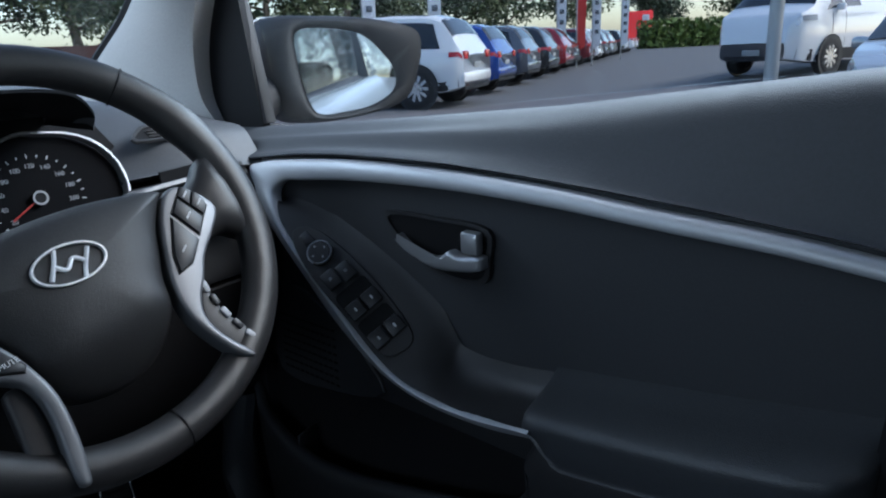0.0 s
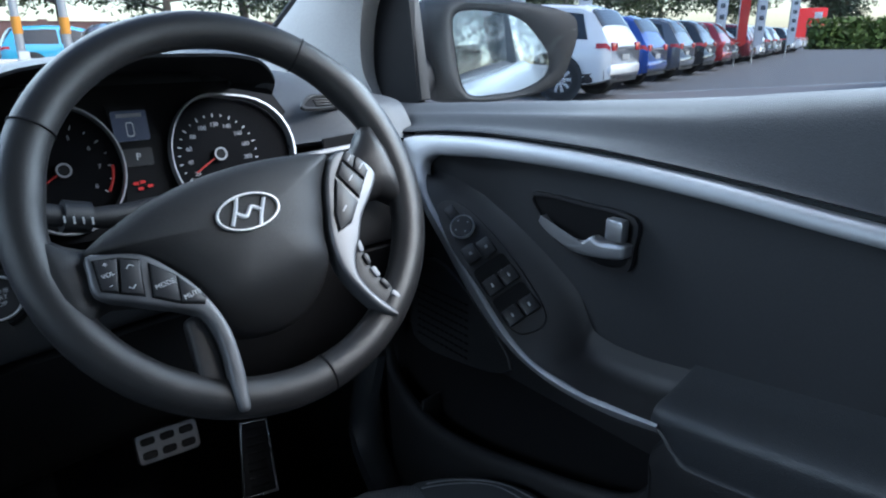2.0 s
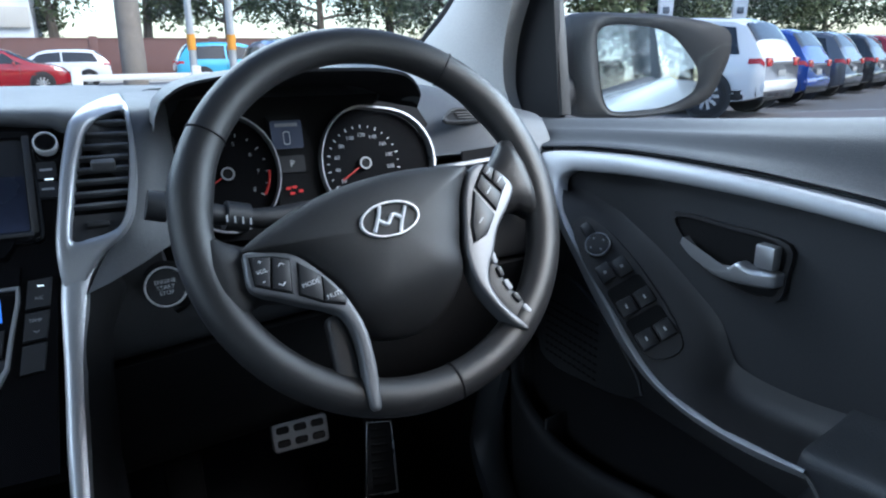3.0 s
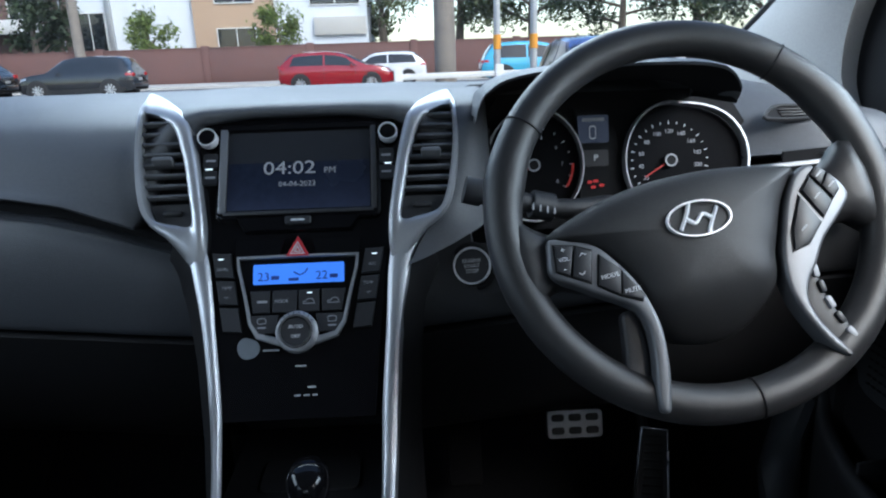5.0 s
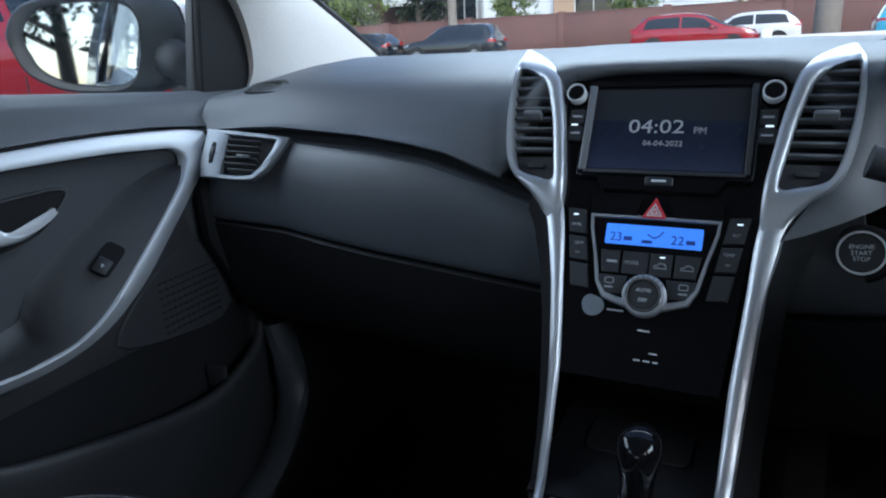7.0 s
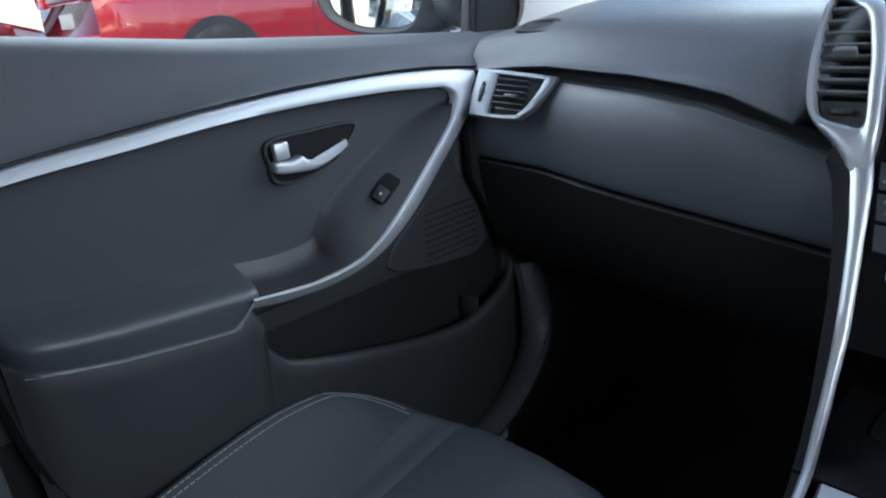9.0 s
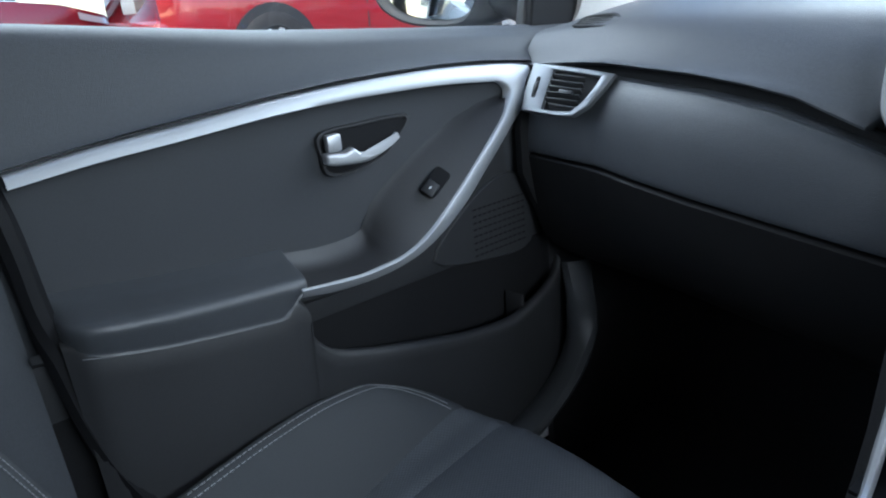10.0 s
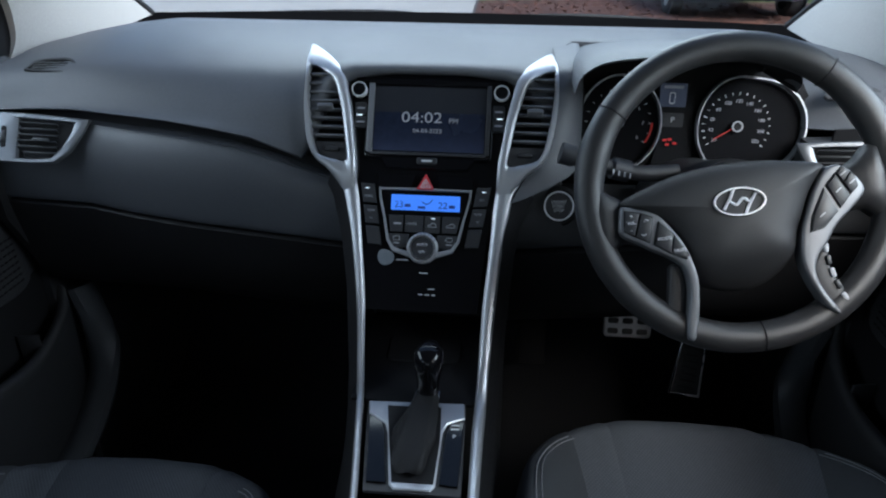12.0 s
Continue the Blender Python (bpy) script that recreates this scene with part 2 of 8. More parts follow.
LINE = material("white_road_paint", (0.70, 0.70, 0.68), 0.7, spread=0.15, wear=3)
MULCH = material("bark_mulch", (0.13, 0.060, 0.045), 0.95, grain=1.0, size=60, spread=0.4, wear=6, island=0.4)
GRASS = material("lawn_grass", (0.085, 0.13, 0.035), 0.9, spread=0.3, wear=2, island=0.35)
WALLMAT = material("brown_red_masonry", (0.135, 0.070, 0.062), 0.85, grain=0.5, size=40, spread=0.15, wear=0.6)
RENDER_W = material("white_render", (0.66, 0.70, 0.74), 0.85, grain=0.2, size=60, spread=0.06, wear=0.5)
RENDER_T = material("tan_render", (0.44, 0.31, 0.21), 0.85, grain=0.2, size=60, spread=0.08, wear=0.5)
BRICK_D = material("dark_brick", (0.12, 0.075, 0.065), 0.85, grain=0.4, size=30, spread=0.2, wear=1.0)
STEEL = material("galvanised_steel", (0.42, 0.44, 0.45), 0.5, metal=0.6)
WOODPOLE = material("weathered_pole_timber", (0.21, 0.185, 0.16), 0.9, grain=0.6, size=40, spread=0.25)
WHITE_P = material("white_fence_paint", (0.72, 0.73, 0.72), 0.55, spread=0.1, wear=4)
YELLOW = material("orange_band_paint", (0.70, 0.30, 0.03), 0.6)
BARK = material("tree_bark", (0.14, 0.115, 0.09), 0.95, grain=0.9, size=30, spread=0.3, wear=2)
LEAF_G = material("gum_leaves", (0.075, 0.095, 0.038), 0.7, spread=0.25, wear=0.7, island=0.5)
LEAF_L = material("light_green_leaves", (0.12, 0.17, 0.040), 0.7, spread=0.25, wear=0.7, island=0.45)
LEAF_D = material("dark_green_leaves", (0.035, 0.055, 0.025), 0.7, spread=0.25, wear=0.7, island=0.45)
BANNER_W = material("white_banner_cloth", (0.68, 0.70, 0.72), 0.8)
BANNER_R = material("red_banner_cloth", (0.62, 0.05, 0.04), 0.8)
SIGN_RED = material("red_sign_paint", (0.62, 0.03, 0.03), 0.5, emit=0.25)
ROOFTILE = material("brown_roof_tiles", (0.16, 0.10, 0.085), 0.9, grain=0.6, size=12, spread=0.2)


# ---- building helpers ----
def finish(bm, smooth=38.0):
    bmesh.ops.recalc_face_normals(bm, faces=bm.faces)
    for f in bm.faces:
        f.smooth = True
    for e in bm.edges:
        if len(e.link_faces) == 2 and e.calc_face_angle(0) > radians(smooth):
            e.smooth = False
    return bm


def mesh_of(name, bm, mat, smooth=38.0):
    finish(bm, smooth)
    me = bpy.data.meshes.new(name)
    bm.to_mesh(me)
    bm.free()
    me.materials.append(mat)
    return me


def part(name, bm, mat, parent, label="", smooth=38.0):
    ob = new(name, mesh_of(name, bm, mat, smooth))
    ob.parent = parent
    if label:
        tagged(ob, label)
    return ob


def share(name, me, m, parent):
    ob = new(name, me)
    ob.parent = parent
    ob.matrix_local = m
    return ob


def thing(name, label, category, group="", kind="", at=None):
    ob = new(name)
    ob.empty_display_size = 0.05
    if at is not None:
        ob.matrix_world = at
    return tagged(ob, label, category, group, kind)


def single(name, bm, mat, label, category, group="", kind="", smooth=38.0):
    return tagged(new(name, mesh_of(name, bm, mat, smooth)), label, category, group, kind)


def join(*parts):
    """One bmesh out of several."""
    out = bmesh.new()
    for b in parts:
        me = bpy.data.meshes.new("tmp")
        b.to_mesh(me)
        b.free()
        out.from_mesh(me)
        bpy.data.meshes.remove(me)
    return out


def moved(bm, m):
    bm.transform(m)
    return bm


def curve(pts, n=6, closed=False):
    """Catmull-Rom through points."""
    p = [Vector(q) for q in pts]
    k = len(p)
    out = []
    for i in range(k if closed else k - 1):
        a = p[(i - 1) % k] if closed or i else p[0] * 2 - p[1]
        b, c = p[i], p[(i + 1) % k]
        d = p[(i + 2) % k] if closed or i + 2 < k else p[-1] * 2 - p[-2]
        for j in range(n):
            t = j / n
            out.append(0.5 * ((2 * b) + (c - a) * t + (2 * a - 5 * b + 4 * c - d) * t * t + (3 * b - a - 3 * c + d) * t ** 3))
    if not closed:
        out.append(p[-1].copy())
    return out


def loft(rows, wrap=False, thick=0.0, ring=False):
    """Quads between rows of equally many points. wrap joins each row's ends, ring the last row to the first."""
    bm = bmesh.new()
    vs = [[bm.verts.new(p) for p in r] for r in rows]
    k = len(rows[0])
    pairs = list(zip(vs, vs[1:])) + ([(vs[-1], vs[0])] if ring else [])
    for a, b in pairs:
        for i in range(k if wrap else k - 1):
            j = (i + 1) % k
            q = []
            for v in (a[i], a[j], b[j], b[i]):
                if v not in q:
                    q.append(v)
            try:
                bm.faces.new(q)
            except ValueError:
                pass
    bmesh.ops.remove_doubles(bm, verts=bm.verts, dist=1e-5)
    if thick:
        bmesh.ops.recalc_face_normals(bm, faces=bm.faces)
        bmesh.ops.solidify(bm, geom=list(bm.faces), thickness=thick)
    return bm


def cap(bm):
    edges = [e for e in bm.edges if len(e.link_faces) == 1]
    if edges:
        bmesh.ops.holes_fill(bm, edges=edges, sides=0)
    return bm


def sweep(path, radius, n=10, flat=1.0, closed=False, up=(0, 0, 1)):
    """A tube along a path; radius a number or one per point; flat squeezes it along the frame's second axis."""
    p = [Vector(q) for q in path]
    k = len(p)
    rows = []
    ref = Vector(up)
    for i, q in enumerate(p):
        a = p[(i - 1) % k] if closed or i else p[i]
        b = p[(i + 1) % k] if closed or i < k - 1 else p[i]
        t = (b - a).normalized()
        s = t.cross(ref)
        if s.length < 1e-4:
            s = t.cross(Vector((1, 0.3, 0)))
        s.normalize()
        w = s.cross(t)
        r = radius[i] if isinstance(radius, (list, tuple)) else radius
        rows.append([q + s * math.cos(x) * r + w * math.sin(x) * r * flat for x in (2 * math.pi * j / n for j in range(n))])
    bm = loft(rows, wrap=True, ring=closed)
    return bm if closed else cap(bm)


def slab(pts, depth, m=None, bevel=0.0, dome=0.0):
    """A plate with outline pts (x, y), from z = 0 up to depth, its upper edge bevelled; dome raises the middle."""
    bm = bmesh.new()
    k = len(pts)
    cx, cy = sum(p[0] for p in pts) / k, sum(p[1] for p in pts) / k
    low = [bm.verts.new((x, y, 0)) for x, y in pts]
    if bevel:
        mid = [bm.verts.new((x, y, depth - bevel)) for x, y in pts]
        ins = []
        for i in range(k):
            a, b, c = Vector(pts[i - 1]), Vector(pts[i]), Vector(pts[(i + 1) % k])
            d = ((a - b).normalized() + (c - b).normalized())
            inward = Vector((cx, cy)) - b
            if d.length < 1e-4:
                t = (c - a).normalized()
                d = Vector((-t.y, t.x))
            d.normalize()
            if d.dot(inward) < 0:
                d = -d
            ins.append(bm.verts.new((b.x + d.x * bevel, b.y + d.y * bevel, depth)))
        rings = [low, mid, ins]
    else:
        rings = [low, [bm.verts.new((x, y, depth)) for x, y in pts]]
    for a, b in zip(rings, rings[1:]):
        for i in range(k):
            j = (i + 1) % k
            bm.faces.new((a[i], a[j], b[j], b[i]))
    bm.faces.new(rings[0][::-1])
    if dome:
        top = bm.verts.new((cx, cy, depth + dome))
        half = [bm.verts.new(((v.co.x + cx) / 2, (v.co.y + cy) / 2, depth + dome * 0.75)) for v in rings[-1]]
        for i in range(k):
            j = (i + 1) % k
            bm.faces.new((rings[-1][i], rings[-1][j], half[j], half[i]))
            bm.faces.new((half[i], half[j], top))
    else:
        bm.faces.new(rings[-1])
    if m is not None:
        bm.transform(m)
    return bm


def plate(pts, depth, m=None, bevel=0.002, steps=3):
    """A plate of any outline whose upper edge is rounded all along, hollows included."""
    p = [Vector((x, y)) for x, y in pts]
    if sum(a.x * b.y - b.x * a.y for a, b in zip(p, p[1:] + p[:1])) < 0:
        p.reverse()
    k = len(p)
    inward = []
    for i in range(k):
        a, b = (p[i] - p[i - 1]).normalized(), (p[(i + 1) % k] - p[i]).normalized()
        t = (a + b).normalized() if (a + b).length > 1e-4 else a
        inward.append(Vector((-t.y, t.x)))
    bm = bmesh.new()
    rings = [[bm.verts.new((v.x, v.y, 0)) for v in p]]
    for j in range(steps + 1):
        a = math.pi / 2 * j / steps
        d, z = bevel * (1 - math.cos(a)), depth - bevel + bevel * math.sin(a)
        rings.append([bm.verts.new((v.x + q.x * d, v.y + q.y * d, z)) for v, q in zip(p, inward)])
    for a, b in zip(rings, rings[1:]):
        for i in range(k):
            j = (i + 1) % k
            bm.faces.new((a[i], a[j], b[j], b[i]))
    for loop in (rings[0][::-1], rings[-1]):
        face = bm.faces.new(loop)
        face.normal_update()
        bmesh.ops.triangulate(bm, faces=[face])
    if m is not None:
        bm.transform(m)
    return bm


def smooth_outline(pts, n=3):
    return [(v.x, v.y) for v in curve([(x, y, 0) for x, y in pts], n, True)]


def rrect(w, h, r, n=4, x=0.0, y=0.0):
    out = []
    for cx, cy, a0 in ((w / 2 - r, h / 2 - r, 0), (-w / 2 + r, h / 2 - r, 90), (-w / 2 + r, -h / 2 + r, 180), (w / 2 - r, -h / 2 + r, 270)):
        for i in range(n + 1):
            a = radians(a0 + 90 * i / n)
            out.append((x + cx + r * math.cos(a), y + cy + r * math.sin(a)))
    return out


def disc(r, n=28, x=0.0, y=0.0, sy=1.0):
    return [(x + r * math.cos(2 * math.pi * i / n), y + r * sy * math.sin(2 * math.pi * i / n)) for i in range(n)]


def box(sx, sy, sz, bevel=0.0, m=None, seg=2):
    bm = bmesh.new()
    bmesh.ops.create_cube(bm, size=1, matrix=Matrix.Diagonal((sx, sy, sz, 1)))
    if bevel:
        bmesh.ops.bevel(bm, geom=list(bm.edges), offset=bevel, segments=seg, affect="EDGES", profile=0.5)
    if m is not None:
        bm.transform(m)
    return bm


def ring_of(outer, inner, depth, m=None, bevel=0.0):
    """A flat frame between two outlines of equally many points."""
    rows = [[Vector((x, y, 0)) for x, y in outer], [Vector((x, y, depth - bevel)) for x, y in outer]]
    mix = lambda k: [Vector((a[0] + (b[0] - a[0]) * k, a[1] + (b[1] - a[1]) * k, depth)) for a, b in zip(outer, inner)]
    rows += [mix(0.2), mix(0.8)] if bevel else [mix(0.0), mix(1.0)]
    rows += [[Vector((x, y, depth - bevel)) for x, y in inner], [Vector((x, y, 0)) for x, y in inner]]
    bm = loft(rows, wrap=True, ring=True)
    if m is not None:
        bm.transform(m)
    return bm


def words(text, size, m, mat, parent, name="lettering", bold=0.0, wide=1.0):
    """Printed writing as a thin mesh, centred on the pose m (x along the line, z out of the surface)."""
    c = bpy.data.curves.new("text", "FONT")
    c.body, c.size, c.align_x, c.align_y, c.extrude, c.offset = text, size, "CENTER", "CENTER", 0.0002, bold
    c.resolution_u = 3
    tmp = bpy.data.objects.new("tmp", c)
    me = bpy.data.meshes.new_from_object(tmp)
    bpy.data.objects.remove(tmp)
    me.transform(m @ Matrix.Diagonal((wide, 1, 1, 1)))
    me.materials.clear()
    me.materials.append(mat)
    ob = new(name, me)
    ob.parent = parent
    return ob


def lerp_table(table, x):
    if x <= table[0][0]:
        return table[0][1]
    for (a, p), (b, q) in zip(table, table[1:]):
        if x <= b:
            return p + (q - p) * (x - a) / (b - a)
    return table[-1][1]


def frame_at(o, x, n):
    """A pose at o with its x along x and its z along n."""
    n = Vector(n).normalized()
    x = (Vector(x) - n * Vector(x).dot(n)).normalized()
    y = n.cross(x)
    return Matrix(((x.x, y.x, n.x, o[0]), (x.y, y.y, n.y, o[1]), (x.z, y.z, n.z, o[2]), (0, 0, 0, 1)))


# ================= the car's inside =================
FLOOR = 0.20
GROOVE = [(-0.66, 0.963), (-0.61, 0.961), (-0.48, 0.952), (-0.334, 0.942), (-0.247, 0.928), (-0.173, 0.901), (-0.10, 0.879)]
GLOVE = [(-0.66, 0.829), (-0.417, 0.820), (-0.125, 0.792), (-0.08, 0.788)]
SN = Vector((0, -0.8537, 0.5207))
MS = frame_at((0, 0, 1.0), (1, 0, 0), SN)


def sz(z):
    """Height z as a length along the leaning centre stack."""
    return (z - 1.0) / 0.8537


def on_stack(u, z, off=0.0):
    return MS @ Matrix.Translation((u, sz(z), off))


def uz(pts):
    return [(u, sz(z)) for u, z in pts]


# ---- floor, tunnel, bulkhead ----
single("floor", loft([[Vector((x, y, FLOOR + (0.22 * max(0, y - 0.35) / 0.3))) for y in (-1.9, -1.0, -0.4, 0.0, 0.35, 0.65)]
                      for x in (-0.72, -0.3, 0.0, 0.3, 0.72)], thick=0.02), CARPET,
       "black carpeted car floor", "floor", kind="structure")
single("bulkhead_wall", loft([[Vector((x, y, z)) for y, z in ((0.66, 0.30), (0.70, 0.5), (0.70, 0.92))] for x in (-0.74, 0.0, 0.74)], thick=0.02),
       CARPET, "black carpeted bulkhead behind the pedals", "wall", kind="structure")
for sx in (-1, 1):
    single("kick_wall", loft([[Vector((sx * (0.655 + 0.01 * math.sin(3 * z)), y, z)) for z in (FLOOR, 0.4, 0.6, 0.8, 0.93)] for y in (0.03, 0.25, 0.5, 0.72)], thick=0.015),
           HARD, "black plastic kick panel beside the footwell", "wall", kind="structure")
    single("sill_trim", sweep(curve([(sx * 0.63, -0.9, 0.30), (sx * 0.63, -0.3, 0.31), (sx * 0.625, -0.05, 0.35), (sx * 0.61, 0.06, 0.47), (sx * 0.63, 0.075, 0.62)], 5), 0.028, 10, 0.7),
           DOOR_REST, "black door sill scuff trim curving up the pillar", "trim", kind="structure")

# ---- dashboard ----
dash = thing("dashboard", "dark grey grained dashboard with silver trimmed vents", "dashboard")


def push(x):
    """How far the soft pad leans out over its groove beside the centre stack."""
    return 0.034 * max(0.0, min(1.0, (0.56 + x) / 0.26)) if x < 0 else 0.0


def groove_z(x):
    return lerp_table(GROOVE, -abs(x)) + 0.195 * push(x)


def dash_profile(x):
    g = groove_z(x)
    dial = lerp_table([(0.182, 0.0), (0.194, 1.0), (0.495, 1.0), (0.512, 0.45), (0.56, 0.22), (0.62, 0.0)], x)
    sunk = lerp_table([(0.182, 0.0), (0.194, 0.035), (0.495, 0.035), (0.512, 0.010), (0.56, 0.003), (0.62, 0.0)], x)
    edge = min(1.0, max(0.0, (abs(x) - 0.50) / 0.16))
    k = 1.0 - 0.012 * edge
    drop = 0.018 * edge * edge
    far = 0.64 - 0.14 * edge * edge
    hood = max(0.0, 1 - (abs(x) / 0.165) ** 6)
    face = [(0.04, 1.014), (0.018, 0.998), (0.002, 0.975), (-0.008, (0.97 + g) / 2), (-0.012, g + 0.006), (0.0, g + 0.001), (0.02, g - 0.004)]
    centre = [(0.03, 1.032), (0.008, 1.030), (-0.002, 1.024), (0.002, 1.017), (0.02, 1.012), (0.045, 1.0), (0.06, 0.99)]
    crest = [(far, 0.975), (0.50, 1.005), (0.38, 1.026), (0.28, 1.036), (0.18, 1.038), (0.10, 1.030)]
    if hood > 0.02:
        crest[-1] = (0.10, 1.030 + 0.006 * hood)
        crest[-2] = (0.18, 1.038 + 0.004 * hood)
    face = [(y + 0.115 * dial - push(x) * w, z - sunk) for (y, z), w in zip(face, (0.05, 0.2, 0.45, 0.75, 1.0, 1.0, 0.7))]
    if dial:
        crest[-1] = (crest[-1][0] + 0.06 * dial, crest[-1][1])
    mixed = [(a[0] + (c[0] - a[0]) * hood, a[1] + (c[1] - a[1]) * hood) for a, c in zip(face, centre)]
    return [Vector((x, y, z * k - drop * (0.4 if y < 0.05 else 1))) for y, z in crest + mixed]


xs = [-0.665, -0.645, -0.61, -0.56, -0.5, -0.43, -0.36, -0.29, -0.24, -0.205, -0.185, -0.172, -0.16, -0.148, -0.135, -0.12, -0.1, -0.05]
xs = xs + [0.0] + [-x for x in xs[::-1] if x != -0.5] + [0.19, 0.196, 0.495, 0.504, 0.512, 0.525, 0.54]
xs.sort()
part("top_pad", loft([[v for v in curve(dash_profile(x), 3)] for x in xs]), DASH, dash)


def lower_profile(x):
    g, l, p = groove_z(x) - 0.012 + 0.004 * max(0.0, min(1.0, (0.28 - abs(x)) / 0.1)), lerp_table(GLOVE, -abs(x)), push(x)
    if 0.182 < x < 0.5:
        g = min(g, 0.862)
    h = g - l
    f = 1 - 0.42 * max(0.0, min(1.0, (abs(x) - 0.40) / 0.09))
    return [Vector((x, y * f if y < 0 else y, z)) for y, z in ((0.03 - p, g - 0.002), (-0.010 - p, g - 0.002), (-0.020 - 0.8 * p, g - 0.05 * h), (-0.034 - 0.6 * p, g - 0.16 * h), (-0.050 - 0.3 * p, g - 0.38 * h), (-0.060 - 0.1 * p, g - 0.65 * h), (-0.064, l + 0.010), (-0.058, l + 0.002), (-0.03, l))]


def under_profile(x):
    l = lerp_table(GLOVE, -abs(x)) - 0.0012
    f = 1 - 0.42 * max(0.0, min(1.0, (abs(x) - 0.40) / 0.09))
    return [Vector((x, y * f if y < 0 else y, z)) for y, z in ((-0.03, l), (-0.060, l - 0.0015), (-0.060, l - 0.012), (-0.045, l - 0.06), (-0.01, l - 0.13), (0.06, l - 0.19), (0.2, l - 0.24), (0.5, l - 0.26))]


for sx, name in ((-1, "glovebox_lid"), (1, "knee_panel")):
    span = [sx * x for x in (0.093, 0.12, 0.16, 0.179, 0.186, 0.26, 0.34, 0.42, 0.497, 0.503, 0.58, 0.628)]
    # One pad, two tones: the driver's half is coloured as more shaded.
    part("lower_pad", loft([curve(lower_profile(x), 3) for x in span]), DASH_FACE_SHADE if sx < 0 else DASH_MID_SHADE, dash)
    # Underside colour carries the shade below the dash.
    part(name, loft([curve(under_profile(x), 2) for x in span]), DASH_LOW_SHADE, dash)
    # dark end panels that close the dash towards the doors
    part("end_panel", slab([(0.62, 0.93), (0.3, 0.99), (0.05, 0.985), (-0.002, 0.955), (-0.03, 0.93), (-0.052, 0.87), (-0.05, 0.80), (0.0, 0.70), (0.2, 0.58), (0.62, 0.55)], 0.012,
                           frame_at((sx * 0.628 - (0.006 if sx > 0 else 0.006), 0, 0), (0, 1, 0), (1, 0, 0))), DASH_LOW_SHADE, dash)
    # Black strip stands for the shade in the gap between the pads.
    part("groove", loft([[Vector((x, 0.012 - push(x), groove_z(x) + 0.002)), Vector((x, 0.012 - push(x), groove_z(x) - 0.026))] for x in (span if sx < 0 else [0.535, 0.58, 0.628])], thick=0.004), BLACK_AND_SHADE, dash)

# smooth cheek between the centre vent and the instrument cluster
cheek = []
for k in range(9):
    f = k / 8
    xv = lerp_table([(0.0, 0.112), (0.2, 0.130), (0.4, 0.152), (0.7, 0.163), (1.0, 0.166)], f)
    row = []
    for j, (u, back) in enumerate(((0.0, 0.0), (0.2, -0.002), (0.5, 0.004), (0.8, 0.018), (0.95, 0.038), (1.0, 0.060))):
        x = xv + (0.2065 - xv) * u
        low = 0.872 + 0.034 * u
        z = low + (1.020 - low) * f
        row.append(Vector((x, 0.61 * (z - 1.0) - 0.004 + back + 0.03 * max(0.0, f - 0.75), z)))
    cheek.append(row)
for dy, dz in ((0.015, 0.005), (0.04, 0.010), (0.09, 0.014), (0.15, 0.015)):
    cheek.append([v + Vector((0, dy, dz)) for v in cheek[8]])
part("cheek", loft(cheek), DASH, dash, smooth=70)

# corner demister vents on the pad
for sx in (-1, 1):
    m = frame_at((-0.550, 0.037, 1.006) if sx < 0 else (0.566, 0.046, 0.996), (1, 0, 0.0), (0, -0.55, 0.83))
    out = [(-0.040 * sx, -0.012), (-0.026 * sx, 0.013), (0.0, 0.014), (0.028 * sx, 0.008), (0.037 * sx, -0.006), (0.034 * sx, -0.011)]
    o2 = [(v.x, v.y) for v in curve([(a, b, 0) for a, b in out], 4, True)]
    i2 = [(x * 0.86, y * 0.72) for x, y in o2]
    part("demister_rim", ring_of(o2, i2, 0.004, m, 0.001), HARD, dash)
    part("demister_well", slab(i2, 0.001, m), DEEP, dash)
    for k in range(3):
        part("demister_slat", box(0.05, 0.0016, 0.004, 0.0004, m @ pose(0.004 * sx, -0.005 + 0.005 * k, 0.002, 20, 0, 0)), HARD, dash)

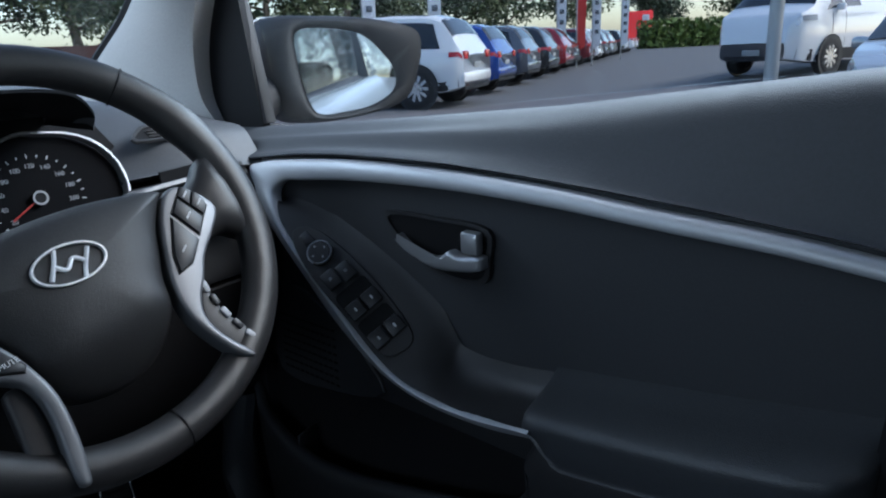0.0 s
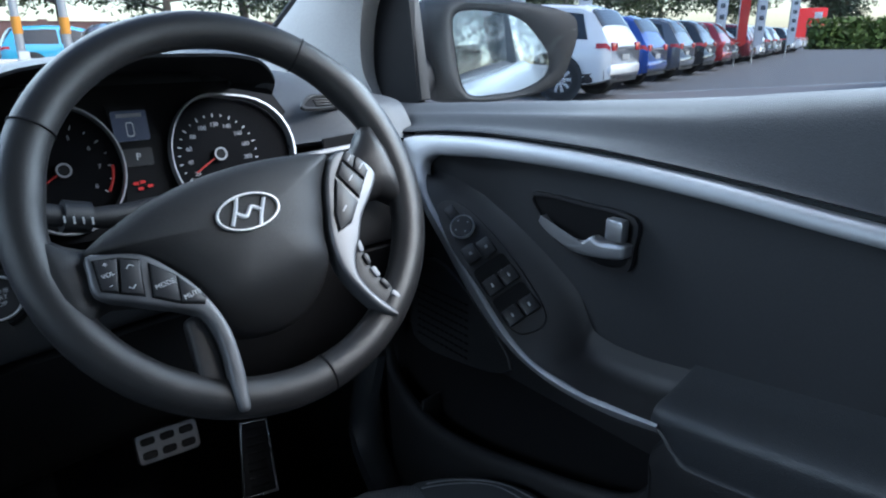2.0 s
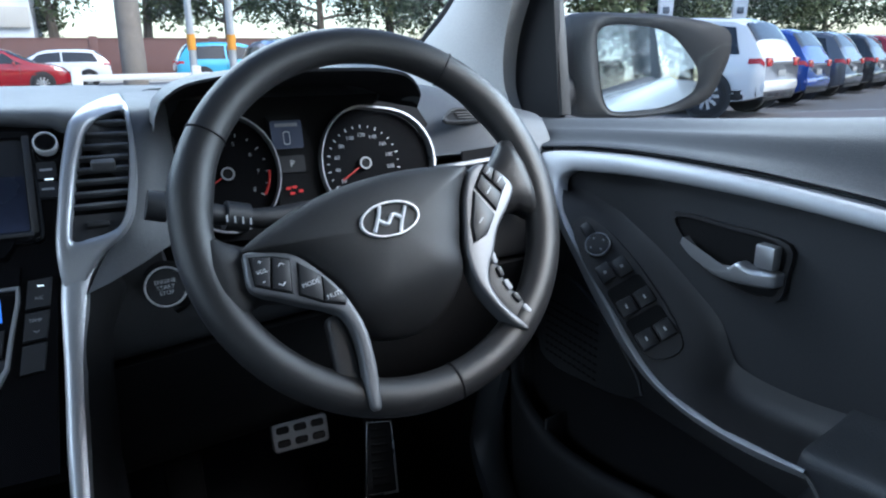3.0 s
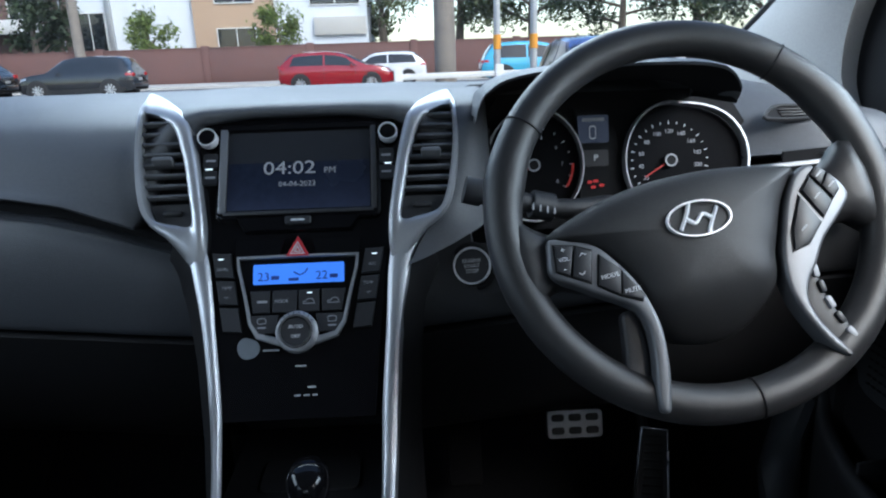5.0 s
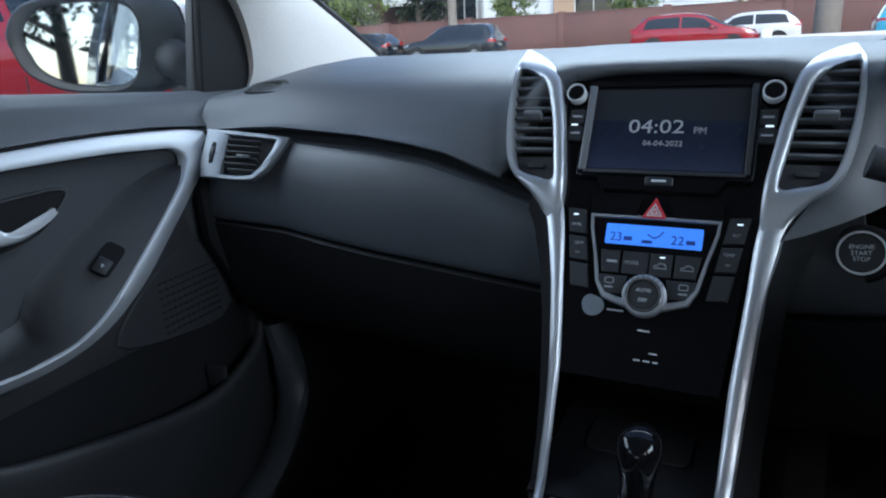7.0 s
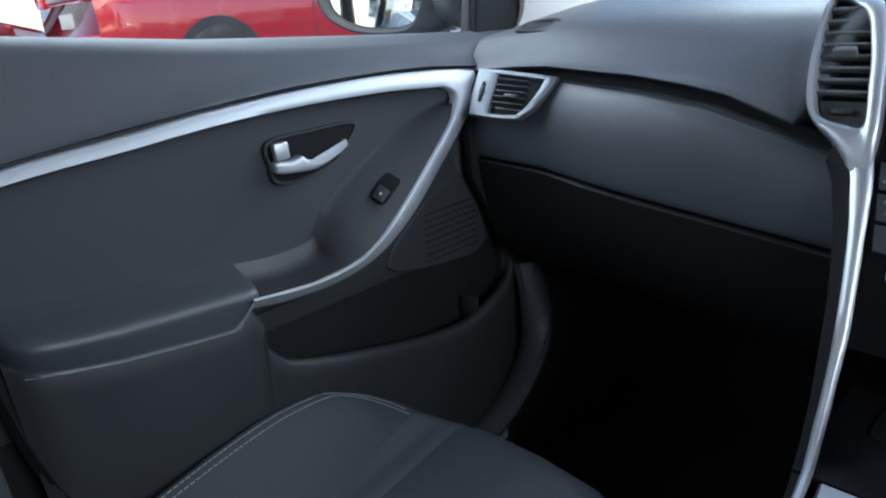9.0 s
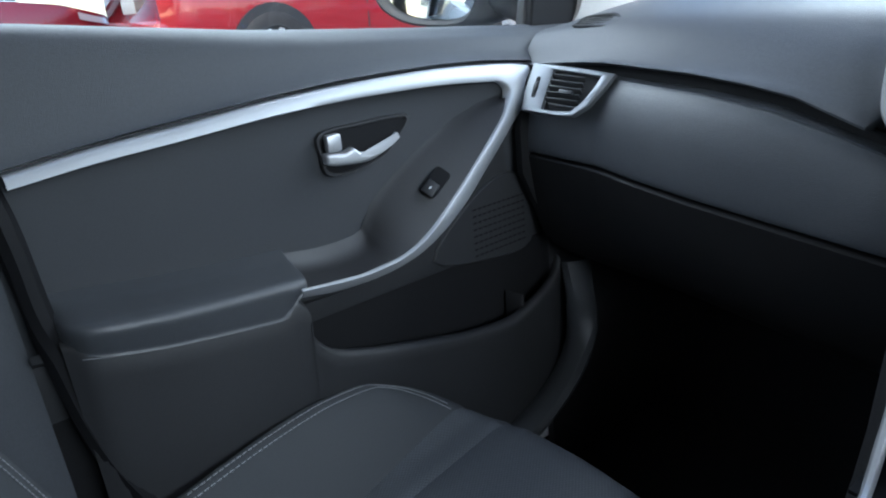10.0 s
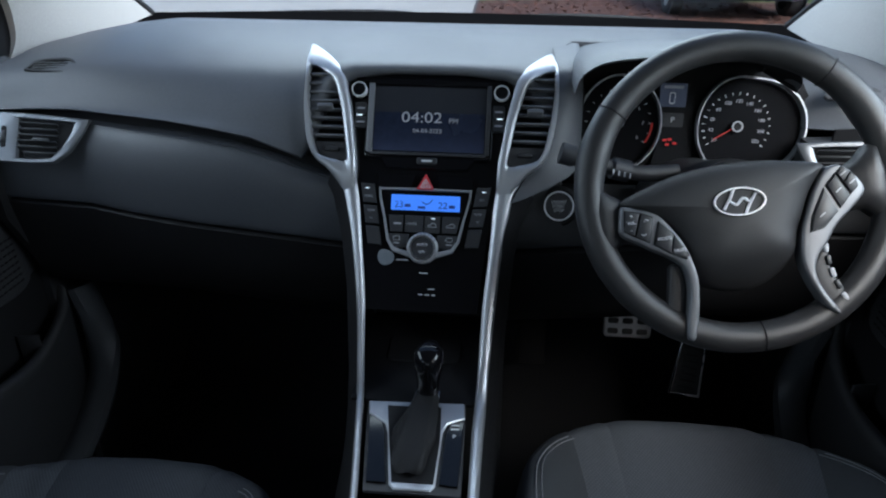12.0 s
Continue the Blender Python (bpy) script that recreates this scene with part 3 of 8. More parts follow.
# side vents: trapezium of satin silver with louvres
for sx in (-1, 1):
    m = frame_at((sx * 0.5445, -0.040, 0.922), (1, 0.14 * -sx, 0.07 * sx), (-0.16 * sx, -0.87, 0.47))
    out = [(-0.060, 0.034), (-0.02, 0.0335), (0.03, 0.032), (0.068, 0.030), (0.060, 0.012), (0.044, -0.016), (0.026, -0.032), (0.0, -0.035), (-0.03, -0.0345), (-0.056, -0.034), (-0.060, -0.01), (-0.060, 0.015)]
    ins = [(-0.025, 0.027), (-0.010, 0.0265), (0.02, 0.0255), (0.049, 0.0245), (0.045, 0.010), (0.033, -0.013), (0.020, -0.026), (0.0, -0.0285), (-0.015, -0.0288), (-0.026, -0.0285), (-0.0262, -0.01), (-0.0255, 0.012)]
    if sx > 0:
        out, ins = [(-x, y) for x, y in out], [(-x, y) for x, y in ins]
    vent = thing("side_air_vent", "satin silver trapezium air vent with black louvres in the dash", "air vent", "side dash vents")
    part("bezel", ring_of(out, ins, 0.010, m, 0.002), VENT_SATIN_DIMMED, vent)
    part("well", slab(ins, 0.001, m), DEEP, vent)
    for k in range(6):
        y = 0.019 - 0.0082 * k
        right = lerp_table([(-0.027, 0.012), (-0.012, 0.028), (0.01, 0.040), (0.025, 0.044)], y)
        w = right + 0.025
        part("louvre", box(w, 0.0022, 0.011, 0.0007, m @ pose(-sx * -1 * (right - 0.025) / 2 * (1 if sx < 0 else -1) * (1 if sx < 0 else 1), y, 0.0030, -32, 0, 0)), DASH_MID_SHADE, vent)
    part("adjuster_tab", box(0.022, 0.006, 0.008, 0.002, m @ pose(0.006 * -sx, -0.002, 0.009)), BUTTON, vent)
    wx = -0.043 if sx < 0 else 0.043
    part("wheel_slot", slab(rrect(0.007, 0.030, 0.003), 0.0006, m @ Matrix.Translation((wx, 0.0, 0.0098))), DEEP, vent)
    part("thumb_wheel", moved(slab(disc(0.014, 20), 0.005, bevel=0.001), m @ pose(wx, 0.0, -0.0005, 0, 90, 0) @ Matrix.Translation((0, 0, -0.0025))), HARD, vent)

# ---- centre stack ----
stack = thing("centre_stack", "gloss black centre stack between flowing satin silver rails", "centre console")
PROFILE = [(-0.058, 0.905), (-0.0653, 0.893), (-0.0732, 0.88), (-0.0854, 0.86), (-0.1098, 0.82), (-0.148, 0.757), (-0.178, 0.712), (-0.205, 0.689), (-0.235, 0.668), (-0.29, 0.660), (-0.375, 0.652), (-0.47, 0.645)]
OUT_L = [0.130, 0.119, 0.1105, 0.104, 0.094, 0.084, 0.079, 0.075, 0.070, 0.062, 0.050, 0.040]
IN_L = [0.100, 0.0945, 0.090, 0.086, 0.0805, 0.072, 0.069, 0.065, 0.061, 0.054, 0.042, 0.032]
OUT_R = [0.132, 0.124, 0.116, 0.111, 0.103, 0.098, 0.095, 0.093, 0.092, 0.090, 0.088, 0.086]
IN_R = [0.100, 0.096, 0.0925, 0.090, 0.0875, 0.082, 0.0805, 0.080, 0.0785, 0.077, 0.077, 0.077]


def rail_rows(outs, ins, sx):
    rows = []
    fine_p = curve([(0, y, z) for y, z in PROFILE], 4)
    fo = curve([(o, 0, 0) for o in outs], 4)
    fi = curve([(i, 0, 0) for i in ins], 4)
    for i, p in enumerate(fine_p):
        q = fine_p[min(i + 1, len(fine_p) - 1)] - fine_p[max(i - 1, 0)]
        n = Vector((0, -q.z, q.y)).normalized()
        if n.z < 0 and n.y > 0:
            n = -n
        if n.dot(Vector((0, -1, 0.6))) < 0:
            n = -n
        o, s = fo[i].x, fi[i].x
        w = o - s
        k = max(0.0, 1 - i / 22)
        rows.append([Vector((sx * u, p.y, p.z)) + n * h for u, h in ((s + 0.002, -0.006), (s, -0.001), (s + 0.10 * w, 0.0012), (s + 0.30 * w, 0.0030), (s + 0.7 * w, 0.0030), (s + 0.93 * w, 0.0008), (o, -0.003), (o + 0.001 + 0.004 * k, -0.006 - 0.009 * k), (o + 0.001 + 0.007 * k, -0.010 - 0.016 * k))])
    return rows


part("rail", loft(rail_rows(OUT_L, IN_L, -1)), SATIN, stack)
part("rail", loft(rail_rows(OUT_R, IN_R, 1)), SATIN, stack)

VO = [(-0.149, 1.039), (-0.158, 1.032), (-0.166, 1.020), (-0.1685, 1.000), (-0.168, 0.974), (-0.164, 0.946), (-0.1575, 0.925), (-0.146, 0.911), (-0.132, 0.902), (-0.1185, 0.889), (-0.109, 0.879), (-0.095, 0.879), (-0.093, 0.908), (-0.098, 0.940), (-0.103, 0.967), (-0.108, 0.987), (-0.115, 1.010), (-0.128, 1.027)]
VI = [(-0.150, 1.018), (-0.157, 1.019), (-0.1625, 1.017), (-0.164, 0.999), (-0.162, 0.977), (-0.158, 0.954), (-0.153, 0.933), (-0.146, 0.920), (-0.136, 0.915), (-0.121, 0.912), (-0.113, 0.910), (-0.107, 0.911), (-0.106, 0.918), (-0.111, 0.943), (-0.116, 0.967), (-0.121, 0.983), (-0.128, 1.001), (-0.138, 1.012)]
for sx in (-1, 1):
    o2 = [(v.x, v.y) for v in curve([(-sx * x, sz(z), 0) for x, z in VO], 4, True)]
    i2 = [(v.x, v.y) for v in curve([(-sx * x, sz(z), 0) for x, z in VI], 4, True)]
    vent = thing("centre_air_vent", "tall silver framed air vent with black louvres beside the screen", "air vent", "centre dash vents")
    bz = ring_of(o2, i2, 0.016, Matrix.Translation((0, 0, -0.002)), 0.003)
    for v in bz.verts:
        k = max(0.0, min(1.0, (sz(0.910) - v.co.y) / (sz(0.910) - sz(0.872))))
        v.co.z -= (v.co.z + 0.002) * 0.78 * k * k * (3 - 2 * k)
    tip = Vector((-0.022, 0.045, -0.002) if sx < 0 else (0.010, 0.045, -0.008))
    lean = lambda y: (max(0.0, y - 0.010) / 0.0357) ** 1.7
    back = [lean(v.co.y) for v in bz.verts]
    bz.transform(MS)
    for v, k in zip(bz.verts, back):
        v.co += tip * k
    part("bezel", bz, SATIN, vent, smooth=60)
    bent = lambda x, y, off: MS @ Vector((x, y, off)) + tip * lean(y)
    part("housing", loft([[bent(x, y, -0.001) for x, y in o2], [bent(x * 0.98, y * 0.99 - 0.002, -0.05) for x, y in o2]], wrap=True), DASH, vent)
    # Black plate paints in the dark behind the louvres.
    part("well", slab(i2, 0.001, MS @ Matrix.Translation((0, 0, -0.020))), BLACK_AND_SHADE, vent)
    zz = [1.0105, 1.000, 0.990, 0.980, 0.970, 0.960, 0.950, 0.940]
    left = [(0.910, 0.113), (0.915, 0.136), (0.920, 0.146), (0.933, 0.152), (0.954, 0.157), (0.977, 0.161), (0.999, 0.163), (1.018, 0.162)]
    right = [(0.910, 0.107), (0.918, 0.106), (0.943, 0.111), (0.967, 0.116), (0.983, 0.121), (1.001, 0.128), (1.012, 0.138), (1.018, 0.149)]
    for z in zz:
        a, b = lerp_table(left, z), lerp_table(right, z)
        part("louvre", box(a - b + 0.002, 0.0034, 0.0080, 0.0012, on_stack(sx * (a + b) / 2, z, 0.003) @ pose(0, 0, 0, -12, 0, 0)), LOUVRE, vent)
    part("adjuster_tab", box(0.021, 0.007, 0.012, 0.0025, on_stack(sx * 0.139, 0.972, 0.009) @ pose(0, 0, 0, -25, 0, 0)), LOUVRE, vent)
    part("thumb_wheel_plate", slab(uz([(sx * 0.152, 0.934), (sx * 0.108, 0.934), (sx * 0.1065, 0.913), (sx * 0.122, 0.9125), (sx * 0.145, 0.920)]), 0.003, MS @ Matrix.Translation((0, 0, -0.002))), HARD, vent)
    part("thumb_wheel", moved(box(0.020, 0.006, 0.012, 0.0025), on_stack(sx * 0.128, 0.925, 0.0)), RUBBER, vent)

# gloss panel behind everything between the rails
part("panel", slab(uz([(-0.100, 1.016), (0.100, 1.016), (0.106, 0.985), (0.100, 0.95), (0.098, 0.905), (0.0905, 0.88), (0.083, 0.82), (0.0765, 0.757), (0.075, 0.745),
                       (-0.072, 0.745), (-0.0735, 0.757), (-0.080, 0.82), (-0.0895, 0.88), (-0.098, 0.905), (-0.100, 0.95), (-0.106, 0.985)]), 0.004,
                   MS @ Matrix.Translation((0, 0, -0.006)), 0.001), PIANO, stack)
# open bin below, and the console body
# Bin coloured black for the shade inside it.
part("bin", loft([[Vector((x, y, z)) for x in (-0.077, 0.0, 0.08)] for y, z in ((-0.145, 0.745), (-0.06, 0.735), (-0.03, 0.70), (-0.05, 0.672), (-0.15, 0.664), (-0.238, 0.662))], thick=0.004), BLACK_AND_SHADE, stack)
part("bin_mat", slab(rrect(0.10, 0.05, 0.01), 0.004, frame_at((0.005, -0.135, 0.668), (1, 0, 0), (0, -0.08, 1)), 0.001), HOLLOW_SHADE, stack)
for sx, outs in ((-1, OUT_L), (1, OUT_R)):
    rows = []
    for (y, z), o in zip(PROFILE, outs):
        rows.append([Vector((sx * (o - 0.002), y, z - 0.004)), Vector((sx * (o + 0.012), y + 0.01, z - 0.04)), Vector((sx * 0.115, min(0.1, y + 0.05), z - 0.2)), Vector((sx * 0.125, min(0.2, y + 0.1), FLOOR))])
    rows.append([Vector((sx * v, -0.95, z)) for v, z in ((0.06, 0.60), (0.085, 0.58), (0.115, 0.45), (0.125, FLOOR))])
    # Console sides darkened to hold the footwell's shade.
    part("side_panel", loft(rows), DASH_LOW_SHADE, stack)

# ---- infotainment unit ----
media = thing("infotainment_unit", "dark touchscreen head unit showing a white clock", "display screen")
part("bezel", ring_of([(v[0], v[1]) for v in rrect(0.170, 0.108, 0.008, 4, 0, sz(0.962))], [(v[0], v[1]) for v in rrect(0.150, 0.088, 0.003, 4, 0, sz(0.963))], 0.006, MS @ Matrix.Translation((0, 0, -0.002)), 0.002), PIANO, media)
part("glass", slab(rrect(0.152, 0.090, 0.003, 3, 0, sz(0.963)), 0.001, MS @ Matrix.Translation((0, 0, -0.001))), SCREEN, media)
part("glow", slab(rrect(0.148, 0.052, 0.002, 3, 0, sz(0.963) - 0.017), 0.0004, MS), SCREEN_GLOW, media, "dim blue glow rising from the foot of the screen")
part("side_bar", box(0.008, 0.094, 0.004, 0.0015, on_stack(-0.0785, 0.963, 0.003)), SATIN_DARK, media)
part("side_bar", box(0.006, 0.094, 0.004, 0.0015, on_stack(0.0785, 0.963, 0.003)), HARD, media)
part("lower_bar", box(0.155, 0.004, 0.003, 0.001, on_stack(0, 0.9225, 0.003)), HARD, media)
words("04:02", 0.0205, on_stack(-0.010, 0.9645, 0.001), SCREEN_TEXT, media, "clock_digits", wide=1.22)
words("PM", 0.0100, on_stack(0.0322, 0.9615, 0.001), SCREEN_TEXT, media, "clock_digits")
words("04-04-2022", 0.0080, on_stack(-0.002, 0.9495, 0.001), SCREEN_TEXT, media, "date_digits", wide=1.05)
for sx in (-1, 1):
    kn = part("knob", slab(disc(0.0088, 28), 0.014, on_stack(sx * 0.0945, 0.9935, -0.002), 0.0015), PIANO, media)
    part("knob_ring", ring_of(disc(0.0101, 28), disc(0.0086, 28), 0.0100, on_stack(sx * 0.0945, 0.9935, 0.0030), 0.0010), EMBLEM, kn, "chrome knob ring")
    for k, z in ((0, 0.9735), (1, 0.9575)):
        b = part("button", slab(rrect(0.0165, 0.0165, 0.002), 0.004, on_stack(sx * 0.0918, z, -0.001), 0.001), BUTTON, media)
        part("button_mark", box(0.010, 0.0022, 0.0004, 0, on_stack(sx * 0.0918, z, 0.0033)), MARK_DIM, b)
    part("button_lamp", box(0.007, 0.0014, 0.001, 0, on_stack(sx * 0.0935, 0.9655, 0.003)), LAMP, media)
lipp = uz([(-0.066, 0.921), (0.066, 0.921), (0.054, 0.905), (-0.054, 0.905)])
part("lower_lip", slab(lipp, 0.006, MS @ Matrix.Translation((0, 0, -0.002)), 0.002), PIANO, media)
vb = part("button", slab(rrect(0.027, 0.009, 0.002), 0.003, on_stack(0, 0.9145, 0.003), 0.001), BUTTON, media)
part("button_mark", box(0.014, 0.0022, 0.0004, 0, on_stack(0, 0.9145, 0.0063)), MARK, vb)

# ---- hazard strip and climate unit ----
climate = thing("climate_control_unit", "automatic climate panel with glowing blue display and round dial", "climate control")
for sx in (-1, 1):
    part("blank_plate", slab(uz([(sx * 0.064, 0.899), (sx * 0.013, 0.899), (sx * 0.018, 0.8835), (sx * 0.062, 0.8835)]), 0.003, MS @ Matrix.Translation((0, 0, -0.001)), 0.001), PIANO, climate)
hz = part("hazard_button", slab([(-0.0125, sz(0.8815)), (0.0125, sz(0.8815)), (0.0, sz(0.9005))], 0.006, MS @ Matrix.Translation((0, 0, -0.001)), 0.0015), HAZARD, climate, "red hazard light triangle button")


def triangle_ring(r, w):
    o = [(r * math.cos(radians(90 + 120 * k)), r * math.sin(radians(90 + 120 * k))) for k in range(3)]
    return ring_of(o, [(x * (1 - w), y * (1 - w)) for x, y in o], 0.0006)


part("triangle_mark", moved(triangle_ring(0.0088, 0.22), on_stack(0, 0.8875, 0.0052)), MARK, hz)
part("triangle_mark", moved(triangle_ring(0.0045, 0.4), on_stack(0, 0.8875, 0.0052)), MARK, hz)
FO = [(-0.0615, 0.8835), (0.0, 0.884), (0.0615, 0.8835), (0.0605, 0.872), (0.054, 0.850), (0.048, 0.824), (0.040, 0.812), (0.020, 0.806), (0.0, 0.804), (-0.020, 0.806), (-0.040, 0.812), (-0.048, 0.824), (-0.054, 0.850), (-0.0605, 0.872)]
FI = [(-0.0585, 0.8805), (0.0, 0.881), (0.0585, 0.8805), (0.0575, 0.872), (0.051, 0.850), (0.0445, 0.8255), (0.037, 0.8165), (0.018, 0.812), (0.0, 0.811), (-0.018, 0.812), (-0.037, 0.8165), (-0.0445, 0.8255), (-0.051, 0.850), (-0.0575, 0.872)]
part("frame", ring_of(uz(FO), uz(FI), 0.0055, MS @ Matrix.Translation((0, 0, -0.001)), 0.0015), SATIN, climate)
part("face", slab(uz(FI), 0.002, MS @ Matrix.Translation((0, 0, -0.001)), 0.0005), PIANO, climate)
lcd = part("lcd", slab(rrect(0.091, 0.0205, 0.001, 2, 0.001, sz(0.8672)), 0.001, MS @ Matrix.Translation((0, 0, 0.0012))), LCD_BLUE, climate, "blue backlit climate display")
words("23", 0.0125, on_stack(-0.034, 0.8645, 0.0024), LCD_INK, lcd, "lcd_digits")
words("22", 0.0125, on_stack(0.024, 0.8645, 0.0024), LCD_INK, lcd, "lcd_digits")
for x in (-0.0225, 0.036):
    part("lcd_mark", box(0.008, 0.004, 0.0003, 0, on_stack(x, 0.8638, 0.0024)), LCD_INK, lcd)
part("lcd_mark", sweep([on_stack(-0.004, 0.8685, 0.0024).translation, on_stack(0.002, 0.8655, 0.0024).translation, on_stack(0.007, 0.8675, 0.0024).translation, on_stack(0.010, 0.8715, 0.0024).translation], 0.0007, 6), LCD_INK, lcd)
part("lcd_mark", box(0.010, 0.003, 0.0003, 0, on_stack(-0.004, 0.862, 0.0024)), LCD_INK, lcd)
rowz = [(-0.0385, 0.0225, "bar"), (-0.0125, 0.0245, "MODE"), (0.0115, 0.0205, "fresh"), (0.036, 0.0235, "recirc")]
for x, w, mark in rowz:
    b = part("button", slab(uz([(x - w / 2 + (0.003 if x < -0.03 else 0), 0.8525), (x + w / 2, 0.8525), (x + w / 2 - (0.004 if x > 0.03 else 0), 0.8335), (x - w / 2 + (0.006 if x < -0.03 else 0), 0.8335)]), 0.003, MS @ Matrix.Translation((0, 0, 0.0006)), 0.0008), BUTTON, climate)
    if mark == "MODE":
        words("MODE", 0.0048, on_stack(x - 0.003, 0.843, 0.0038), MARK_DIM, b)
    elif mark == "bar":
        part("button_mark", box(0.010, 0.0024, 0.0003, 0, on_stack(x + 0.004, 0.843, 0.0038)), MARK_DIM, b)
    else:
        c = on_stack(x, 0.842, 0.0038)
        part("button_mark", sweep([(c @ Vector(p)) for p in ((-0.006, -0.002, 0), (-0.006, 0.0, 0), (-0.003, 0.0005, 0), (-0.001, 0.0028, 0), (0.003, 0.0028, 0), (0.005, 0.0005, 0), (0.006, -0.002, 0))], 0.0005, 5, closed=True), MARK_DIM, b)
part("button_lamp", box(0.005, 0.0013, 0.001, 0, on_stack(0.0125, 0.8495, 0.0038)), LAMP, climate)
for sx in (-1, 1):
    b = part("button", slab(uz([(sx * 0.049, 0.8315), (sx * 0.018, 0.8315), (sx * 0.021, 0.816), (sx * 0.041, 0.8155), (sx * 0.045, 0.822)]), 0.003, MS @ Matrix.Translation((0, 0, 0.0006)), 0.0008), BUTTON, climate)
    part("button_mark", ring_of(rrect(0.009, 0.006, 0.002), rrect(0.0075, 0.0045, 0.0015), 0.0004, on_stack(sx * 0.0345, 0.8265, 0.0037)), MARK_DIM, b)
    part("button_mark", box(0.008, 0.0016, 0.0003, 0, on_stack(sx * 0.0345, 0.821, 0.0038)), MARK_DIM, b)
    # outer columns of buttons
    for k, (z0, z1) in enumerate(((0.888, 0.865), (0.8635, 0.8415), (0.840, 0.818))):
        xo0, xo1 = lerp_table([(0.818, 0.073), (0.888, 0.0865)], z0), lerp_table([(0.818, 0.073), (0.888, 0.0865)], z1)
        xi0, xi1 = xo0 - 0.0185, xo1 - 0.0185
        b = part("button", slab(uz([(sx * xo0, z0), (sx * xi0, z0 - 0.001), (sx * xi1, z1), (sx * xo1, z1 + 0.001)]), 0.004, MS @ Matrix.Translation((0, 0, -0.002)), 0.001), BUTTON, climate)
        if k == 0:
            words("DUAL" if sx < 0 else "A/C", 0.0042, on_stack(sx * (xo0 + xi1) / 2, z1 + 0.008, 0.0022), MARK_DIM, b)
            part("button_lamp", box(0.005, 0.0013, 0.001, 0, on_stack(sx * (xo0 + xi0) / 2, z0 - 0.006, 0.0022)), LAMP, climate)
        elif k == 1:
            words("TEMP", 0.0042, on_stack(sx * (xo0 + xi1) / 2, z0 - 0.007, 0.0022), MARK_DIM, b)
            part("button_mark", sweep([on_stack(sx * (xo0 + xi1) / 2 + d, zz2, 0.0022).translation for d, zz2 in ((-0.002, z1 + 0.0075), (0, z1 + 0.006), (0.002, z1 + 0.0075))], 0.0004, 5), MARK_DIM, b)
dial = part("dial", slab(disc(0.0205, 40), 0.010, on_stack(0.0005, 0.816, 0.0), 0.002), SATIN, climate, "silver ringed rotary dial with black face")
part("dial_ring", ring_of(disc(0.0165, 40), disc(0.0138, 40), 0.006, on_stack(0.0005, 0.816, 0.009), 0.001), CHROME, dial)
part("dial_face", slab(disc(0.0140, 36), 0.004, on_stack(0.0005, 0.816, 0.009), 0.001), BUTTON, dial)
words("AUTO", 0.0050, on_stack(0.0005, 0.8195, 0.0133), MARK, dial)
words("OFF", 0.0050, on_stack(0.0005, 0.8115, 0.0133), MARK, dial)
for k in range(8):
    a = radians(35 + 110 * k / 7)
    part("dial_tick", box(0.0008, 0.0018, 0.0004, 0, on_stack(0.0005, 0.816, 0.0101) @ Matrix.Translation((0.0187 * math.cos(a), 0.0187 * math.sin(a), 0)) @ pose(0, 0, 0, 0, 0, math.degrees(a) - 90)), DEEP, dial)
sticker = single("sticker", slab([(v.x, v.y) for v in curve([(-0.0115, 0.004, 0), (-0.006, 0.0105, 0), (0.002, 0.0095, 0), (0.0085, 0.006, 0), (0.0105, -0.002, 0), (0.0055, -0.0085, 0), (-0.003, -0.0105, 0), (-0.0095, -0.006, 0)], 3, True)], 0.0006, on_stack(-0.0475, 0.8045, -0.0016)), STICKER, "small worn grey sticker on the gloss panel", "sticker")
for x, z, w in ((-0.026, 0.8025, 0.016), (0.003, 0.7885, 0.011), (0.014, 0.771, 0.008), (0.0, 0.7645, 0.006), (0.009, 0.7645, 0.006), (0.017, 0.7645, 0.005)):
    part("printed_mark", box(w, 0.0018, 0.0004, 0, on_stack(x, z, -0.0017)), MARK_DIM, stack)

# ---- start button ----
start = thing("start_button", "round black engine start button with a chrome ring", "button")
mst = frame_at((0.1785, -0.047, 0.8565), (1, 0.1, 0), (-0.12, -0.90, 0.40))
part("ring", ring_of(disc(0.0202, 40), disc(0.0180, 40), 0.006, mst, 0.0010), EMBLEM, start)
part("cap", slab(disc(0.0180, 36), 0.005, mst, 0.001, 0.0006), BUTTON, start)
for text, y in (("ENGINE", 0.0052), ("START", -0.0005), ("STOP", -0.006)):
    words(text, 0.0056, mst @ Matrix.Translation((0, y, 0.0060)), MARK, start)
part("surround", slab(disc(0.027, 36), 0.008, mst @ Matrix.Translation((0, 0, -0.008)), 0.003), DASH_LOW_SHADE, start)

# ---- gear selector ----
gear = thing("gear_selector", "automatic gear lever with gloss black knob and leather boot", "gear lever")


def con(x, y, dz=0.0):
    """A place on the console's upper face."""
    return Vector((x, y, lerp_table([(-0.47, 0.645), (-0.375, 0.652), (-0.29, 0.660), (-0.235, 0.668)], y) + dz))


def con_plate(pts, depth, dz, bevel=0.001):
    m = frame_at(con(0.006, -0.30, dz), (1, 0, 0), (0, -0.10, 1))
    return slab([(x - 0.006, y + 0.30) for x, y in pts], depth, m, bevel)


part("surround", con_plate([(-0.054, -0.240), (0.068, -0.236), (0.069, -0.30), (0.070, -0.372), (-0.037, -0.372), (-0.047, -0.30)], 0.004, -0.004), HARD, gear)
